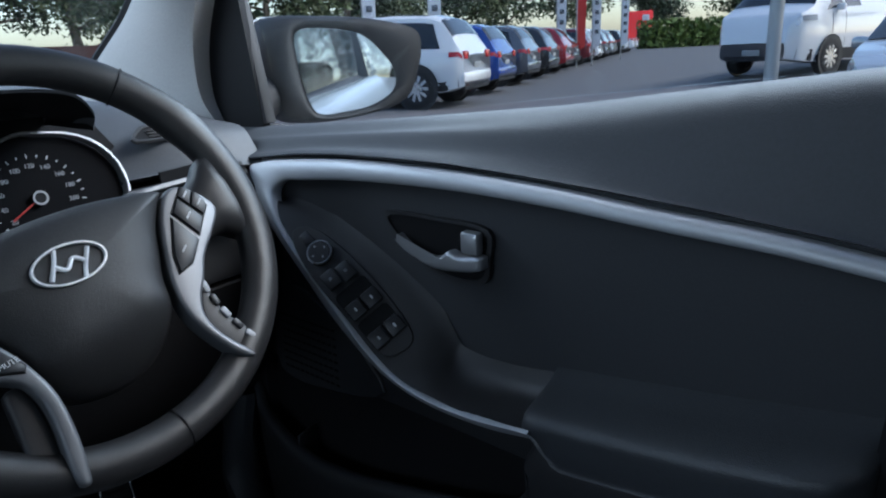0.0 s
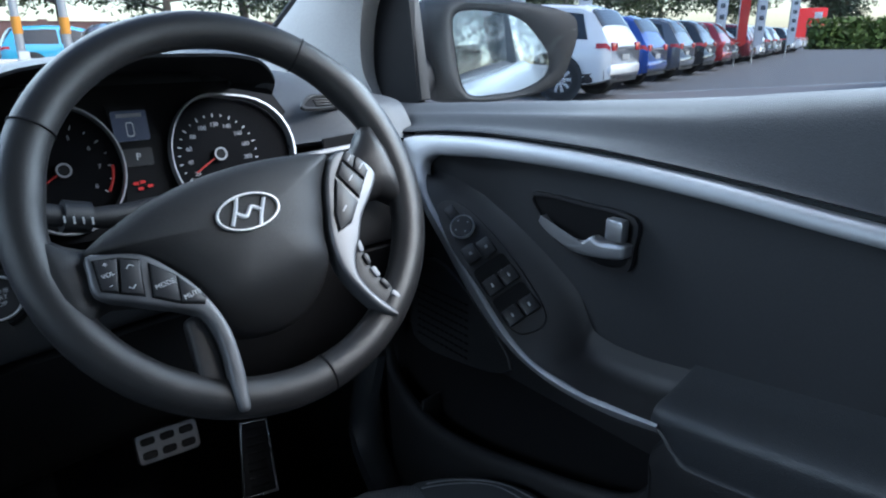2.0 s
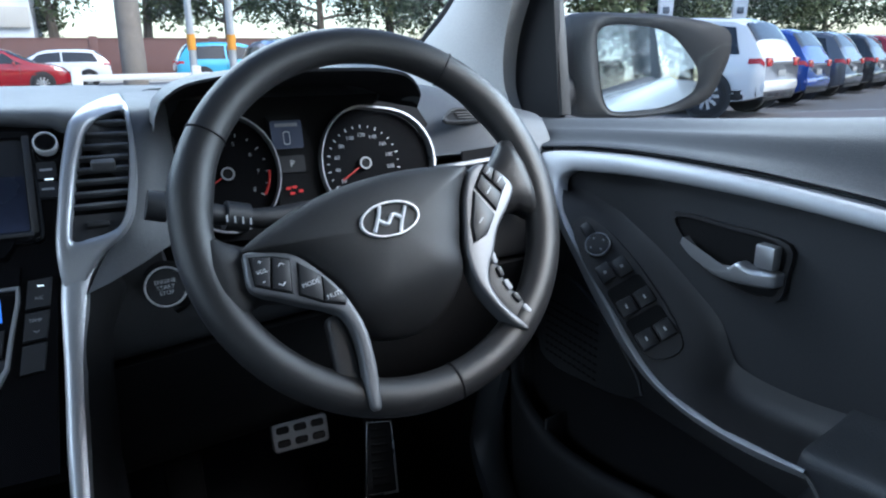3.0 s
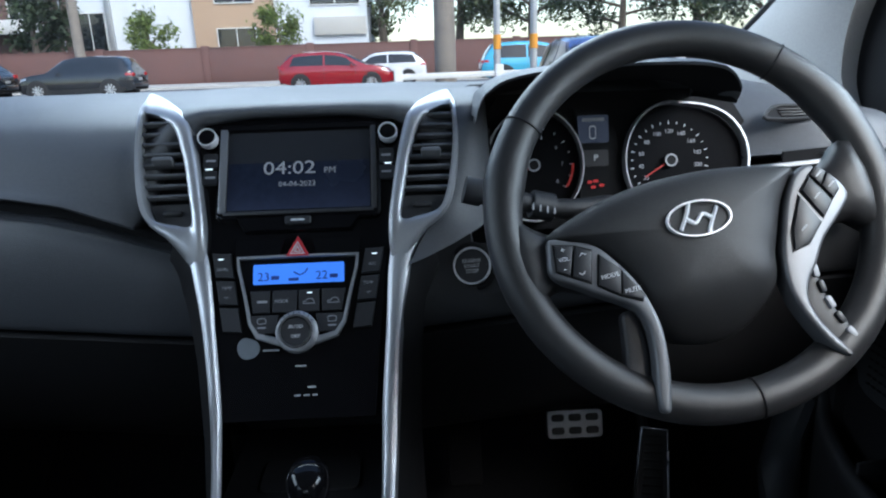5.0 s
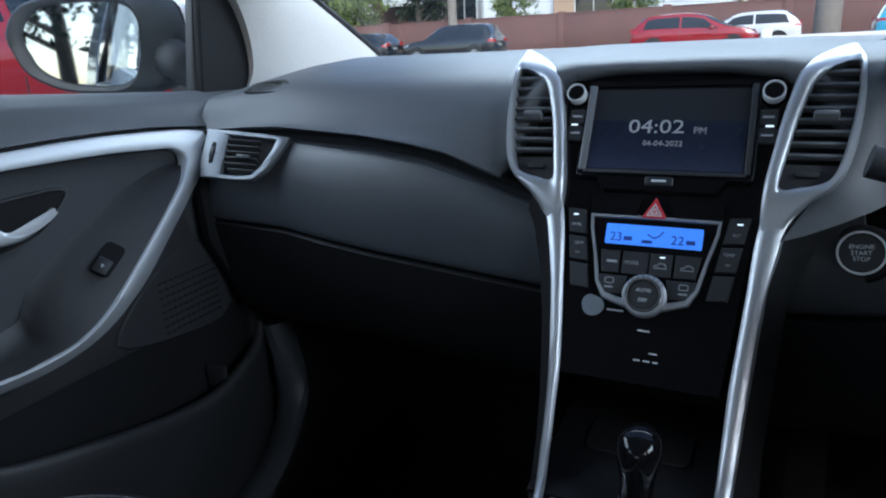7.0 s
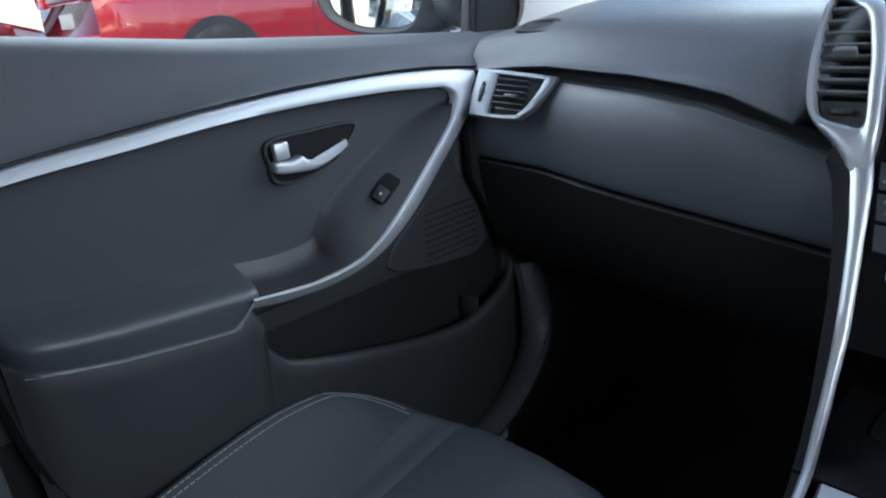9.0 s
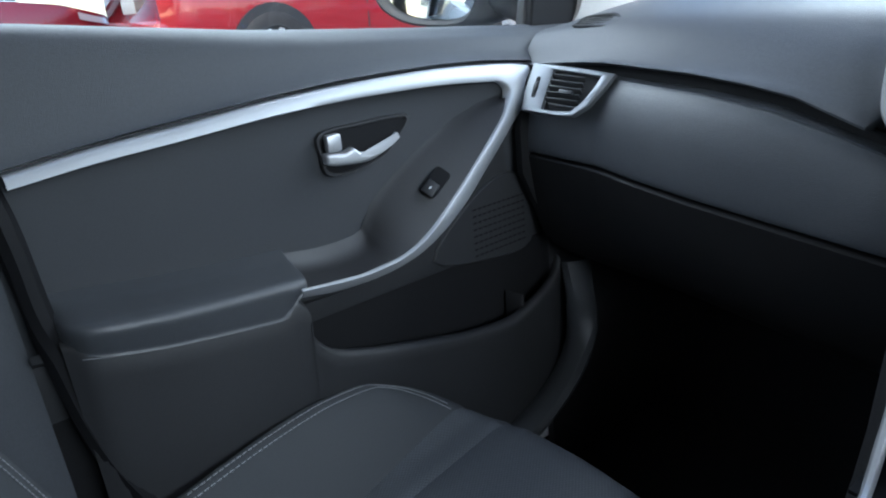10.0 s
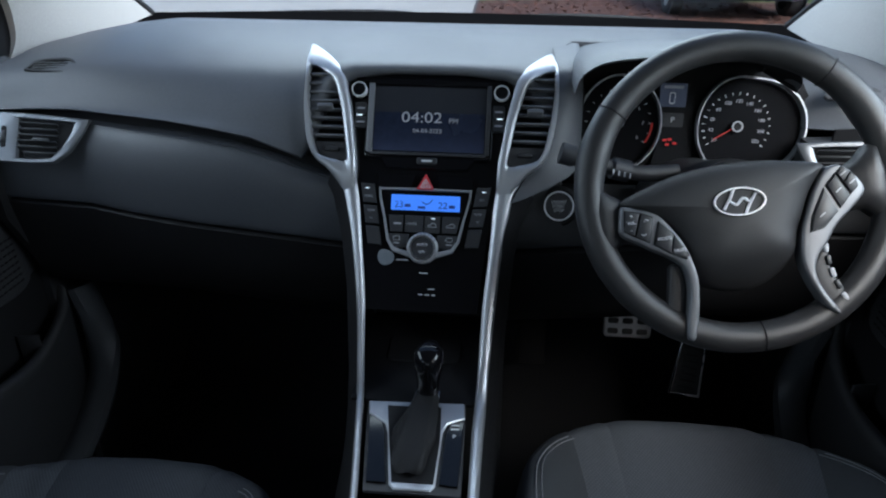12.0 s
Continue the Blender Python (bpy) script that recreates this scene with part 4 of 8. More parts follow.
part("silver_plate", con_plate([(-0.052, -0.242), (0.066, -0.238), (0.068, -0.262), (0.048, -0.272), (0.043, -0.285), (0.041, -0.362), (0.036, -0.369), (-0.004, -0.369), (-0.010, -0.362), (-0.022, -0.290), (-0.027, -0.276), (-0.049, -0.262)], 0.006, -0.003, 0.0015), SATIN, gear)
part("well", con_plate([(-0.028, -0.250), (0.038, -0.248), (0.041, -0.300), (0.039, -0.361), (-0.007, -0.361), (-0.019, -0.300)], 0.0022, 0.002, 0.0005), DEEP, gear)
part("cover_panel", con_plate([(-0.048, -0.264), (-0.030, -0.276), (-0.026, -0.290), (-0.013, -0.362), (-0.035, -0.362)], 0.005, -0.002), PIANO, gear)
ip = part("indicator_panel", con_plate([(0.067, -0.266), (0.051, -0.275), (0.0465, -0.288), (0.045, -0.360), (0.066, -0.362)], 0.005, -0.002), PIANO, gear)
for y, w in ((-0.276, 0.010), (-0.282, 0.010)):
    part("indicator_mark", box(w, 0.0018, 0.0004, 0, frame_at(con(0.057, y, 0.0034), (1, 0, 0), (0, -0.1, 1))), MARK, ip)
words("P", 0.008, frame_at(con(0.057, -0.293, 0.0036), (1, 0, 0), (0, -0.1, 1)), MARK, ip)
boot = []
for n_, (cx, cy, z, rx, ry, fold) in enumerate(((0.010, -0.312, 0.664, 0.024, 0.046, 0.10), (0.010, -0.310, 0.669, 0.0235, 0.044, 0.16), (0.012, -0.298, 0.673, 0.021, 0.036, 0.14), (0.015, -0.280, 0.676, 0.0185, 0.027, 0.12), (0.018, -0.260, 0.679, 0.0165, 0.020, 0.07), (0.020, -0.243, 0.682, 0.0145, 0.016, 0.0), (0.020, -0.236, 0.685, 0.0130, 0.0140, 0.0))):
    boot.append([Vector((cx + rx * w * math.cos(a), cy + ry * w * math.sin(a), z)) for a, w in ((2 * math.pi * q / 40, 1 + fold * math.sin(5 * 2 * math.pi * q / 40 + 0.5 * n_)) for q in range(40))])
part("boot", cap(loft(boot, wrap=True)), BOOT, gear, "black leather gear boot", 70)
knob_rows = []
for k, (h, r, f) in enumerate(((0.0, 0.0135, 1.0), (0.012, 0.0138, 1.0), (0.028, 0.0150, 1.05), (0.042, 0.0175, 1.1), (0.054, 0.0190, 1.1), (0.063, 0.0175, 1.1), (0.069, 0.0125, 1.1), (0.0715, 0.005, 1.1))):
    c = Vector((0.020, -0.238 + 0.10 * h * 2.0, 0.677 + h * 0.92))
    knob_rows.append([c + Vector((r * math.cos(a), r * f * math.sin(a), 0.1 * r * math.sin(a))) for a in (2 * math.pi * j / 20 for j in range(20))])
kb = part("knob", cap(loft(knob_rows, wrap=True)), PIANO, gear, "gloss black gear knob", 60)
part("collar", sweep([(0.020 + 0.0142 * math.cos(a), -0.237 + 0.0142 * math.sin(a), 0.679) for a in (2 * math.pi * j / 24 for j in range(24))], 0.0016, 6, closed=True), CHROME, kb)
part("console_top", cap(loft([[Vector((x, y, z)) for x, z in ((-0.045, 0.640), (-0.04, 0.648), (0.06, 0.648), (0.078, 0.640))] for y in (-0.38, -0.6, -0.95)], thick=0.01)), HARD, stack)

# ---- instrument cluster ----
cl = thing("instrument_cluster", "instrument cluster with two ringed dials under a black hood", "instrument cluster")
MC = frame_at((0.352, 0.055, 0.945), (1, 0, 0), (0, -0.97, 0.24))
# Back plate blackened: the hood's shade is put into its colour.
part("back_plate", slab([(-0.165, -0.075), (0.165, -0.075), (0.172, 0.03), (0.14, 0.085), (-0.13, 0.085), (-0.165, 0.03)], 0.006, MC @ Matrix.Translation((0, 0, -0.008))), BLACK_AND_SHADE, cl)
HOOD = [(0.185, 1.006), (0.188, 1.020), (0.197, 1.035), (0.226, 1.049), (0.30, 1.057), (0.385, 1.058), (0.425, 1.054), (0.441, 1.046), (0.450, 1.033), (0.4510, 1.025), (0.4495, 1.018)]
hood_f = curve([(x, -0.045 - 0.012 * math.sin(math.pi * i / 11), z) for i, (x, z) in enumerate(HOOD)], 4)
rows = [hood_f,
        [p + Vector((0, -0.002, 0.003)) for p in hood_f],
        [p + Vector((0, 0.012, 0.006)) for p in hood_f],
        [p + Vector((0, 0.07, 0.005)) for p in hood_f],
        [p + Vector((0, 0.14, -0.003)) for p in hood_f],
        [p + Vector((0, 0.22, -0.016)) for p in hood_f],
        [p + Vector((0, 0.32, -0.040)) for p in hood_f]]
part("hood", loft(rows), DASH, cl)
fall = lambda p: max(0.0, min(1.0, (p.z - 1.020) / 0.03))
# Lining coloured black for the shade under the hood.
part("hood_lining", loft([hood_f, [p + Vector((0, 0.03, -0.006 * fall(p))) for p in hood_f], [p + Vector(((0.352 - p.x) * 0.06, 0.105, 0.002 - 0.020 * fall(p))) for p in hood_f]]), BLACK_AND_SHADE, cl)
part("side_wall", loft([[Vector((0.208, 0.035, 0.990)), Vector((0.210, 0.065, 0.990))], [Vector((0.208, 0.035, 0.90)), Vector((0.210, 0.065, 0.88))], [Vector((0.24, -0.04, 0.865)), Vector((0.24, 0.06, 0.85))], [Vector((0.48, -0.04, 0.865)), Vector((0.48, 0.06, 0.85))]], thick=0.004), RUBBER, cl)
TACH = [(0.055 * math.cos(radians(a)) * (1.0 if 95 < a < 265 else 1.02), 0.064 * math.sin(radians(a))) for a in range(0, 360, 10)]
SPEEDO = []
for a in range(0, 360, 10):
    c, s = math.cos(radians(a)), math.sin(radians(a))
    SPEEDO.append(((0.088 if c > 0 else 0.054) * (abs(c) ** (0.8 if c > 0 else 1.0)) * (1 if c > 0 else -1), (0.066 if c < 0.1 else 0.064 + 0.004 * c) * s))
for name, cx, shape, nums, r in (("tachometer", -0.092, TACH, ["1", "2", "3", "4", "5", "6", "7", "8"], 0.040), ("speedometer", 0.070, SPEEDO, ["20", "40", "60", "80", "100", "120", "140", "160", "180", "200", "220"], 0.040)):
    m = MC @ Matrix.Translation((cx, 0.0, 0.002))
    dialp = part(name, slab([(x * 0.97, y * 0.97) for x, y in shape], 0.002, m), DIAL, cl)
    part("dial_rim", ring_of([(x * 1.045, y * 1.045) for x, y in shape], shape, 0.014, m, 0.002), SATIN, dialp, "chrome dial surround")
    k = len(nums)
    for i, s in enumerate(nums):
        a = radians(215 - 250 * i / (k - 1))
        words(s, 0.0068, m @ Matrix.Translation((r * math.cos(a) * 0.86, r * math.sin(a) * 0.86, 0.0022)), MARK_DIM, dialp, "dial_number")
        for j in range(2 if i < k - 1 else 1):
            a2 = a - radians(250 / (k - 1) / 2 * j)
            part("dial_tick", box(0.0009, 0.0042 if j == 0 else 0.0026, 0.0004, 0, m @ Matrix.Translation((r * 1.12 * math.cos(a2), r * 1.12 * math.sin(a2), 0.0022)) @ pose(0, 0, 0, 0, 0, math.degrees(a2) - 90)), MARK, dialp)
    hub = part("hub", slab(disc(0.0075, 24), 0.006, m @ Matrix.Translation((0, 0, 0.002)), 0.0015), DEEP, dialp)
    part("hub_ring", ring_of(disc(0.0075, 24), disc(0.0056, 24), 0.001, m @ Matrix.Translation((0, 0, 0.008))), MARK_DIM, hub)
    a = radians(212)
    part("needle", box(0.032, 0.0014, 0.001, 0.0003, m @ Matrix.Translation((0.019 * math.cos(a), 0.019 * math.sin(a), 0.005)) @ pose(0, 0, 0, 0, 0, math.degrees(a))), NEEDLE, dialp)
tach_red = MC @ Matrix.Translation((-0.092, 0, 0.0045))
part("red_zone", sweep([tach_red @ Vector((0.047 * math.cos(radians(a)), 0.047 * math.sin(radians(a)), 0)) for a in range(-34, 2, 5)], 0.0014, 6), NEEDLE, cl)
trip = part("trip_display", slab(rrect(0.036, 0.032, 0.002, 3, -0.020, 0.040), 0.002, MC @ Matrix.Translation((0, 0, 0.004))), CLUSTER_LCD, cl, "small lit trip computer display")
part("display_mark", box(0.026, 0.004, 0.0004, 0, MC @ Matrix.Translation((-0.020, 0.051, 0.0063))), MARK_DIM, trip)
part("display_mark", ring_of(rrect(0.008, 0.016, 0.003), rrect(0.006, 0.013, 0.002), 0.0004, MC @ Matrix.Translation((-0.021, 0.036, 0.0062))), MARK, trip)
gp = part("gear_display", slab(rrect(0.030, 0.019, 0.002, 3, -0.018, 0.006), 0.002, MC @ Matrix.Translation((0, 0, 0.004))), BUTTON, cl)
words("P", 0.0105, MC @ Matrix.Translation((-0.018, 0.006, 0.0063)), MARK, gp)
for x, y in ((-0.026, -0.022), (-0.019, -0.021), (-0.022, -0.028), (-0.012, -0.026)):
    part("warning_lamp", slab(rrect(0.0055, 0.0032, 0.001, 2), 0.001, MC @ Matrix.Translation((x, y, 0.006))), WARN_RED, cl, "lit red warning lamp")
part("mask", slab([(-0.045, -0.075), (0.03, -0.075), (0.012, -0.03), (0.01, 0.02), (-0.002, 0.062), (-0.042, 0.062), (-0.034, 0.02), (-0.036, -0.03)], 0.004, MC), BLACK_AND_SHADE, cl)

# ---- steering wheel ----
WC = Vector((0.3558, -0.182, 0.9406))
TILT, YAW = 0.4925, -0.0188
WN = Vector((math.sin(YAW) * math.cos(TILT), -math.cos(YAW) * math.cos(TILT), math.sin(TILT)))
MW = frame_at(WC, (math.cos(YAW), math.sin(YAW), 0), WN) @ pose(0, 0, 0, 0, 0, 12)
wheel = thing("steering_wheel", "black leather three-spoke steering wheel with silver spoke trims", "steering wheel")
R = 0.1602
ring_pts = [(R * math.cos(2 * math.pi * i / 96), R * math.sin(2 * math.pi * i / 96), 0) for i in range(96)]
radii = []
for i in range(96):
    a = 360 * i / 96
    thumb = sum(max(0, 1 - abs(a - c) / 16) for c in (24, 156))
    radii.append(0.0164 + 0.0020 * thumb * thumb)
part("rim", moved(sweep(ring_pts, radii, 20, 0.92, closed=True), MW), LEATHER, wheel, smooth=80)
for a in (45, 138, 270):
    c, s = math.cos(radians(a)), math.sin(radians(a))
    part("rim_seam", moved(sweep([(c * (R + 0.0168 * math.cos(b)), s * (R + 0.0168 * math.cos(b)), 0.0155 * math.sin(b)) for b in (2 * math.pi * k / 24 for k in range(24))], 0.0009, 5, closed=True), MW), DEEP, wheel)
COVER = [(-0.006, 0.0312), (-0.040, 0.0305), (-0.072, 0.026), (-0.098, 0.0185), (-0.1184, 0.0113), (-0.1290, 0.004), (-0.1152, -0.0025), (-0.0894, -0.0165), (-0.0705, -0.0442), (-0.0630, -0.0719), (-0.0555, -0.089), (-0.0430, -0.101), (-0.0215, -0.1085),
         (0.000, -0.1105), (0.018, -0.106), (0.034, -0.094), (0.0440, -0.0786), (0.0500, -0.0542), (0.0585, -0.036), (0.0700, -0.012), (0.0840, 0.0065), (0.0880, 0.0150), (0.060, 0.0225), (0.028, 0.0285)]
ps = curve([(x, y, 0) for x, y in COVER], 4, True)
levels = ((1.00, -0.035), (1.00, 0.004), (0.992, 0.010), (0.97, 0.0145), (0.92, 0.0185), (0.82, 0.0225), (0.66, 0.0258), (0.45, 0.0280), (0.2, 0.0290), (0.02, 0.0292))
rows = []
for k, h in levels:
    row = []
    for p in ps:
        x, y = -0.006 + (p.x + 0.006) * k, -0.020 + (p.y + 0.020) * k
        fall = 0.034 * max(0.0, min(1.0, (-0.066 - y) / 0.045)) ** 1.4
        row.append(Vector((x, y, max(-0.035, h - fall))))
    rows.append(row)
part("airbag_cover", moved(cap(loft(rows, wrap=True)), MW), PAD, wheel, smooth=70)
# leather arms that grow out of the rim and hold the trims
for sx, ox in ((-1, 0.0), (1, -0.008)):
    rows = []
    for x, y0, y1, h in ((0.092, -0.050, 0.004, 0.002), (0.112, -0.043, 0.006, 0.004), (0.126, -0.038, 0.010, 0.008), (0.136, -0.040, 0.016, 0.011), (0.146, -0.050, 0.026, 0.013), (0.153, -0.052, 0.030, 0.0125), (0.160, -0.045, 0.024, 0.009)):
        ym = (y0 + y1) / 2
        rows.append([Vector((sx * x + ox, y, z)) for y, z in ((y0, -0.012), (y0 - 0.001, h - 0.010), (y0 + 0.006, h - 0.002), (ym - 0.010, h + 0.001), (ym + 0.010, h + 0.001), (y1 - 0.006, h - 0.002), (y1 + 0.001, h - 0.010), (y1, -0.012))])
    part("spoke", moved(cap(loft(rows, wrap=True)), MW), LEATHER, wheel, smooth=75)
# left trim: frames four keys, then runs down to the rim as a narrow leg
LEFT = [(-0.1290, 0.0015), (-0.1153, -0.0022), (-0.100, -0.0080), (-0.0895, -0.0155), (-0.0780, -0.0322), (-0.0699, -0.0469), (-0.0637, -0.0658), (-0.0605, -0.0899), (-0.0645, -0.1198), (-0.0706, -0.1414), (-0.0745, -0.1520), (-0.0810, -0.1500),
        (-0.0805, -0.1370), (-0.0752, -0.1150), (-0.0722, -0.0980), (-0.0718, -0.0840), (-0.0760, -0.0700), (-0.0870, -0.0606), (-0.1036, -0.0500), (-0.1175, -0.0402), (-0.1314, -0.0318), (-0.1355, -0.0238), (-0.1330, -0.0110)]
RIGHT = [(0.1003, 0.0108), (0.1138, -0.0010), (0.1222, -0.0194), (0.1090, -0.0351), (0.0895, -0.0512), (0.0762, -0.0692), (0.0665, -0.0800), (0.0600, -0.0950), (0.0635, -0.1150), (0.0775, -0.1415), (0.0750, -0.1450), (0.0650, -0.1352),
         (0.0537, -0.1105), (0.0478, -0.0861), (0.0505, -0.0598), (0.0595, -0.0355), (0.0710, -0.0110), (0.0855, 0.0075)]
for outline in (LEFT, RIGHT):
    part("spoke_trim", plate(smooth_outline(outline), 0.019, MW @ Matrix.Translation((0, 0, 0.001)), 0.0035, 4), SPOKE_SATIN, wheel, "satin silver spoke trim", 50)
part("leg_cover", plate(smooth_outline([(-0.0735, -0.072), (-0.0722, -0.098), (-0.0752, -0.115), (-0.0805, -0.137), (-0.0860, -0.1430), (-0.0990, -0.130), (-0.0935, -0.108), (-0.0890, -0.086), (-0.0850, -0.070)]), 0.012, MW @ Matrix.Translation((0, 0, -0.004)), 0.004), HARD, wheel)
part("leg_cover", plate(smooth_outline([(0.0770, -0.0692), (0.0790, -0.0848), (0.0800, -0.1023), (0.0880, -0.117), (0.0905, -0.1342), (0.0820, -0.144), (0.0720, -0.134), (0.0610, -0.112), (0.0600, -0.095), (0.0665, -0.080)]), 0.014, MW @ Matrix.Translation((0, 0, -0.002)), 0.004), HARD, wheel)
for k in range(5):
    x, y = 0.0757 + 0.0007 * k * k, -0.0745 - 0.0135 * k
    part("side_button", box(0.0055, 0.0105, 0.006, 0.0018, MW @ Matrix.Translation((x, y, 0.0120)) @ pose(0, 0, 0, 0, 0, 8 * k - 4)), MARK_DIM if k in (0, 2, 4) else BUTTON, wheel)
PANELS = ([(-0.1275, -0.0030), (-0.1096, -0.0078), (-0.0975, -0.0145), (-0.1053, -0.0420), (-0.1195, -0.0335), (-0.1308, -0.0262)], [(-0.0935, -0.0190), (-0.0795, -0.0350), (-0.0665, -0.0600), (-0.0700, -0.0650), (-0.0858, -0.0570), (-0.1018, -0.0445)],
          [(0.0935, 0.0022), (0.1022, 0.0088), (0.1135, -0.0025), (0.1152, -0.0150), (0.1058, -0.0235), (0.0934, -0.0362), (0.0818, -0.0088)], [(0.0800, -0.0110), (0.0912, -0.0380), (0.0750, -0.0535), (0.0590, -0.0565), (0.0630, -0.0400)])
for outline in PANELS:
    part("button_panel", plate(outline, 0.0014, MW @ Matrix.Translation((0, 0, 0.0192)), 0.0005, 1), DEEP, wheel)
WHEEL_KEYS = (([(-0.1262, -0.0047), (-0.1122, -0.0087), (-0.1207, -0.0312), (-0.1298, -0.0255)], "vol"), ([(-0.1105, -0.0095), (-0.0988, -0.0160), (-0.1066, -0.0400), (-0.1188, -0.0322)], "arrows"),
        ([(-0.0932, -0.0206), (-0.0803, -0.0362), (-0.0858, -0.0555), (-0.1006, -0.0440)], "MODE"), ([(-0.0793, -0.0368), (-0.0678, -0.0600), (-0.0702, -0.0636), (-0.0848, -0.0562)], "MUTE"),
        ([(0.0950, 0.0018), (0.1022, 0.0078), (0.1080, 0.0012), (0.1002, -0.0080)], "bar"), ([(0.1010, -0.0092), (0.1088, 0.0002), (0.1130, -0.0050), (0.1138, -0.0142), (0.1064, -0.0205)], "bar"),
        ([(0.0930, 0.0000), (0.1044, -0.0225), (0.0934, -0.0342), (0.0834, -0.0092)], "bar"), ([(0.0802, -0.0130), (0.0896, -0.0376), (0.0748, -0.0518), (0.0612, -0.0550), (0.0645, -0.0400)], "bar"))
for q, mark in WHEEL_KEYS:
    b = part("button", plate(q, 0.0036, MW @ Matrix.Translation((0, 0, 0.0192)), 0.0010, 2), BUTTON, wheel)
    at = MW @ Matrix.Translation((sum(x for x, y in q) / len(q), sum(y for x, y in q) / len(q), 0.0229))
    if mark in ("MODE", "MUTE"):
        words(mark, 0.0052, at, MARK, b)
    elif mark == "vol":
        for text, dy, size in (("+", 0.0075, 0.0062), ("VOL", 0.0, 0.0046), ("-", -0.0075, 0.0075)):
            words(text, size, at @ Matrix.Translation((-0.0012 * dy / 0.0075 * -1, dy, 0)), MARK, b)
    elif mark == "arrows":
        for d in (-1, 1):
            part("button_mark", sweep([at @ Vector((x + 0.0022 * d, 0.0075 * d + y * d, 0)) for x, y in ((-0.0026, -0.0010), (0.0, 0.0012), (0.0026, -0.0010))], 0.00045, 5), MARK, b)
    else:
        part("button_mark", box(0.0070, 0.0014, 0.0004, 0, at @ pose(0, 0, 0, 0, 0, 34)), MARK_DIM, b)
em = MW @ Matrix.Translation((-0.0096, -0.0125, 0.0288)) @ pose(0, 0, 0, 0, 0, -4)
emb = part("emblem", ring_of(disc(0.0270, 44, 0, 0, 0.565), disc(0.0248, 44, 0, 0, 0.535), 0.0032, em, 0.001), EMBLEM, wheel, "chrome oval emblem")
for path in ([(-0.0165, -0.0075), (-0.0125, -0.001), (-0.0085, 0.006), (-0.0050, 0.0142)], [(0.0050, -0.0142), (0.0085, -0.006), (0.0125, 0.001), (0.0165, 0.0075)], [(-0.0108, 0.0015), (-0.0035, -0.0032), (0.0035, 0.0032), (0.0108, -0.0015)]):
    part("emblem_bar", sweep([em @ Vector((v.x, v.y, 0.0012)) for v in curve([(x, y, 0) for x, y in path], 5)], 0.0017, 8), EMBLEM, emb)
part("cover_mark", box(0.009, 0.004, 0.0004, 0, MW @ Matrix.Translation((-0.0044, -0.0627, 0.0238)) @ pose(0, 0, 0, -8, 0, 0)), DEEP, wheel)
WC, WN = Vector((0.3622, -0.1688, 0.9327)), Vector((0, -math.cos(0.42), math.sin(0.42)))
column = thing("steering_column", "black plastic steering column shroud", "steering column")
part("shroud", cap(loft([[WC + WN * d + Vector((r * math.cos(a), 0, r * f * math.sin(a) - drop)) for a in (2 * math.pi * k / 20 for k in range(20))] for d, r, f, drop in ((-0.02, 0.055, 0.95, 0.01), (-0.06, 0.065, 0.9, 0.012), (-0.12, 0.07, 0.85, 0.012), (-0.2, 0.075, 0.8, 0.0))], wrap=True)), HARD, column)
for nm, sx, lab in (("wiper_stalk", -1, "black wiper stalk with white markings"), ("indicator_stalk", 1, "black indicator stalk behind the wheel")):
    st = thing(nm, lab, "stalk")
    c = WC + Vector((0, 0.065, 0.004))
    path = curve([c + Vector((sx * 0.05, 0.01, -0.008)), c + Vector((sx * 0.10, 0.0, -0.008)), c + Vector((sx * 0.15, -0.004, 0.004)), c + Vector((sx * 0.190, -0.002, 0.014))], 5)
    part("arm", sweep(path, [0.010 if i < 6 else 0.0085 + 0.003 * (i - 6) / 9 for i in range(len(path))], 12), HARD, st)
    part("end_cap", sweep([path[-1] + Vector((-sx * 0.012, 0, -0.003)), path[-1] + Vector((sx * 0.004, 0, 0.001))], 0.0135, 12), BUTTON, st)
    part("turn_ring", sweep([path[6], path[8]], 0.0135, 14), BUTTON, st)
    for k in range(4):
        q = path[6] + (path[8] - path[6]) * (k / 3)
        part("stalk_mark", box(0.0014, 0.001, 0.006, 0, pose(q.x, q.y - 0.0135, q.z)), MARK, st)

# ---- pedals ----
brake = thing("brake_pedal", "wide brushed steel brake pedal with black rubber slots", "pedal")
MB = frame_at((0.352, 0.20, 0.512), (1, 0, 0), (0, -0.94, 0.34))
part("plate", slab(rrect(0.088, 0.046, 0.008), 0.008, MB, 0.002), BRUSHED, brake)
for i in range(3):
    for j in range(2):
        part("rubber_slot", slab(rrect(0.020, 0.011, 0.004), 0.003, MB @ Matrix.Translation((-0.027 + 0.027 * i, -0.010 + 0.020 * j, 0.0065)), 0.001), RUBBER, brake)
part("arm", sweep(curve([(0.352, 0.21, 0.50), (0.352, 0.26, 0.6), (0.352, 0.28, 0.75)], 4), 0.010, 8), HARD, brake)
accel = thing("accelerator_pedal", "tall narrow brushed steel accelerator pedal", "pedal")
MA = frame_at((0.487, 0.22, 0.415), (1, 0, 0), (0, -0.90, 0.44)) @ pose(0, 0, 0, 0, 0, -8)
part("plate", slab([(-0.022, 0.060), (0.024, 0.060), (0.030, -0.060), (-0.030, -0.062)], 0.008, MA, 0.003), HARD, accel)
part("plate_edge", ring_of([(-0.022, 0.060), (0.024, 0.060), (0.030, -0.060), (-0.030, -0.062)], [(-0.019, 0.057), (0.021, 0.057), (0.026, -0.056), (-0.026, -0.058)], 0.003, MA @ Matrix.Translation((0, 0, 0.007)), 0.0005), BRUSHED, accel)
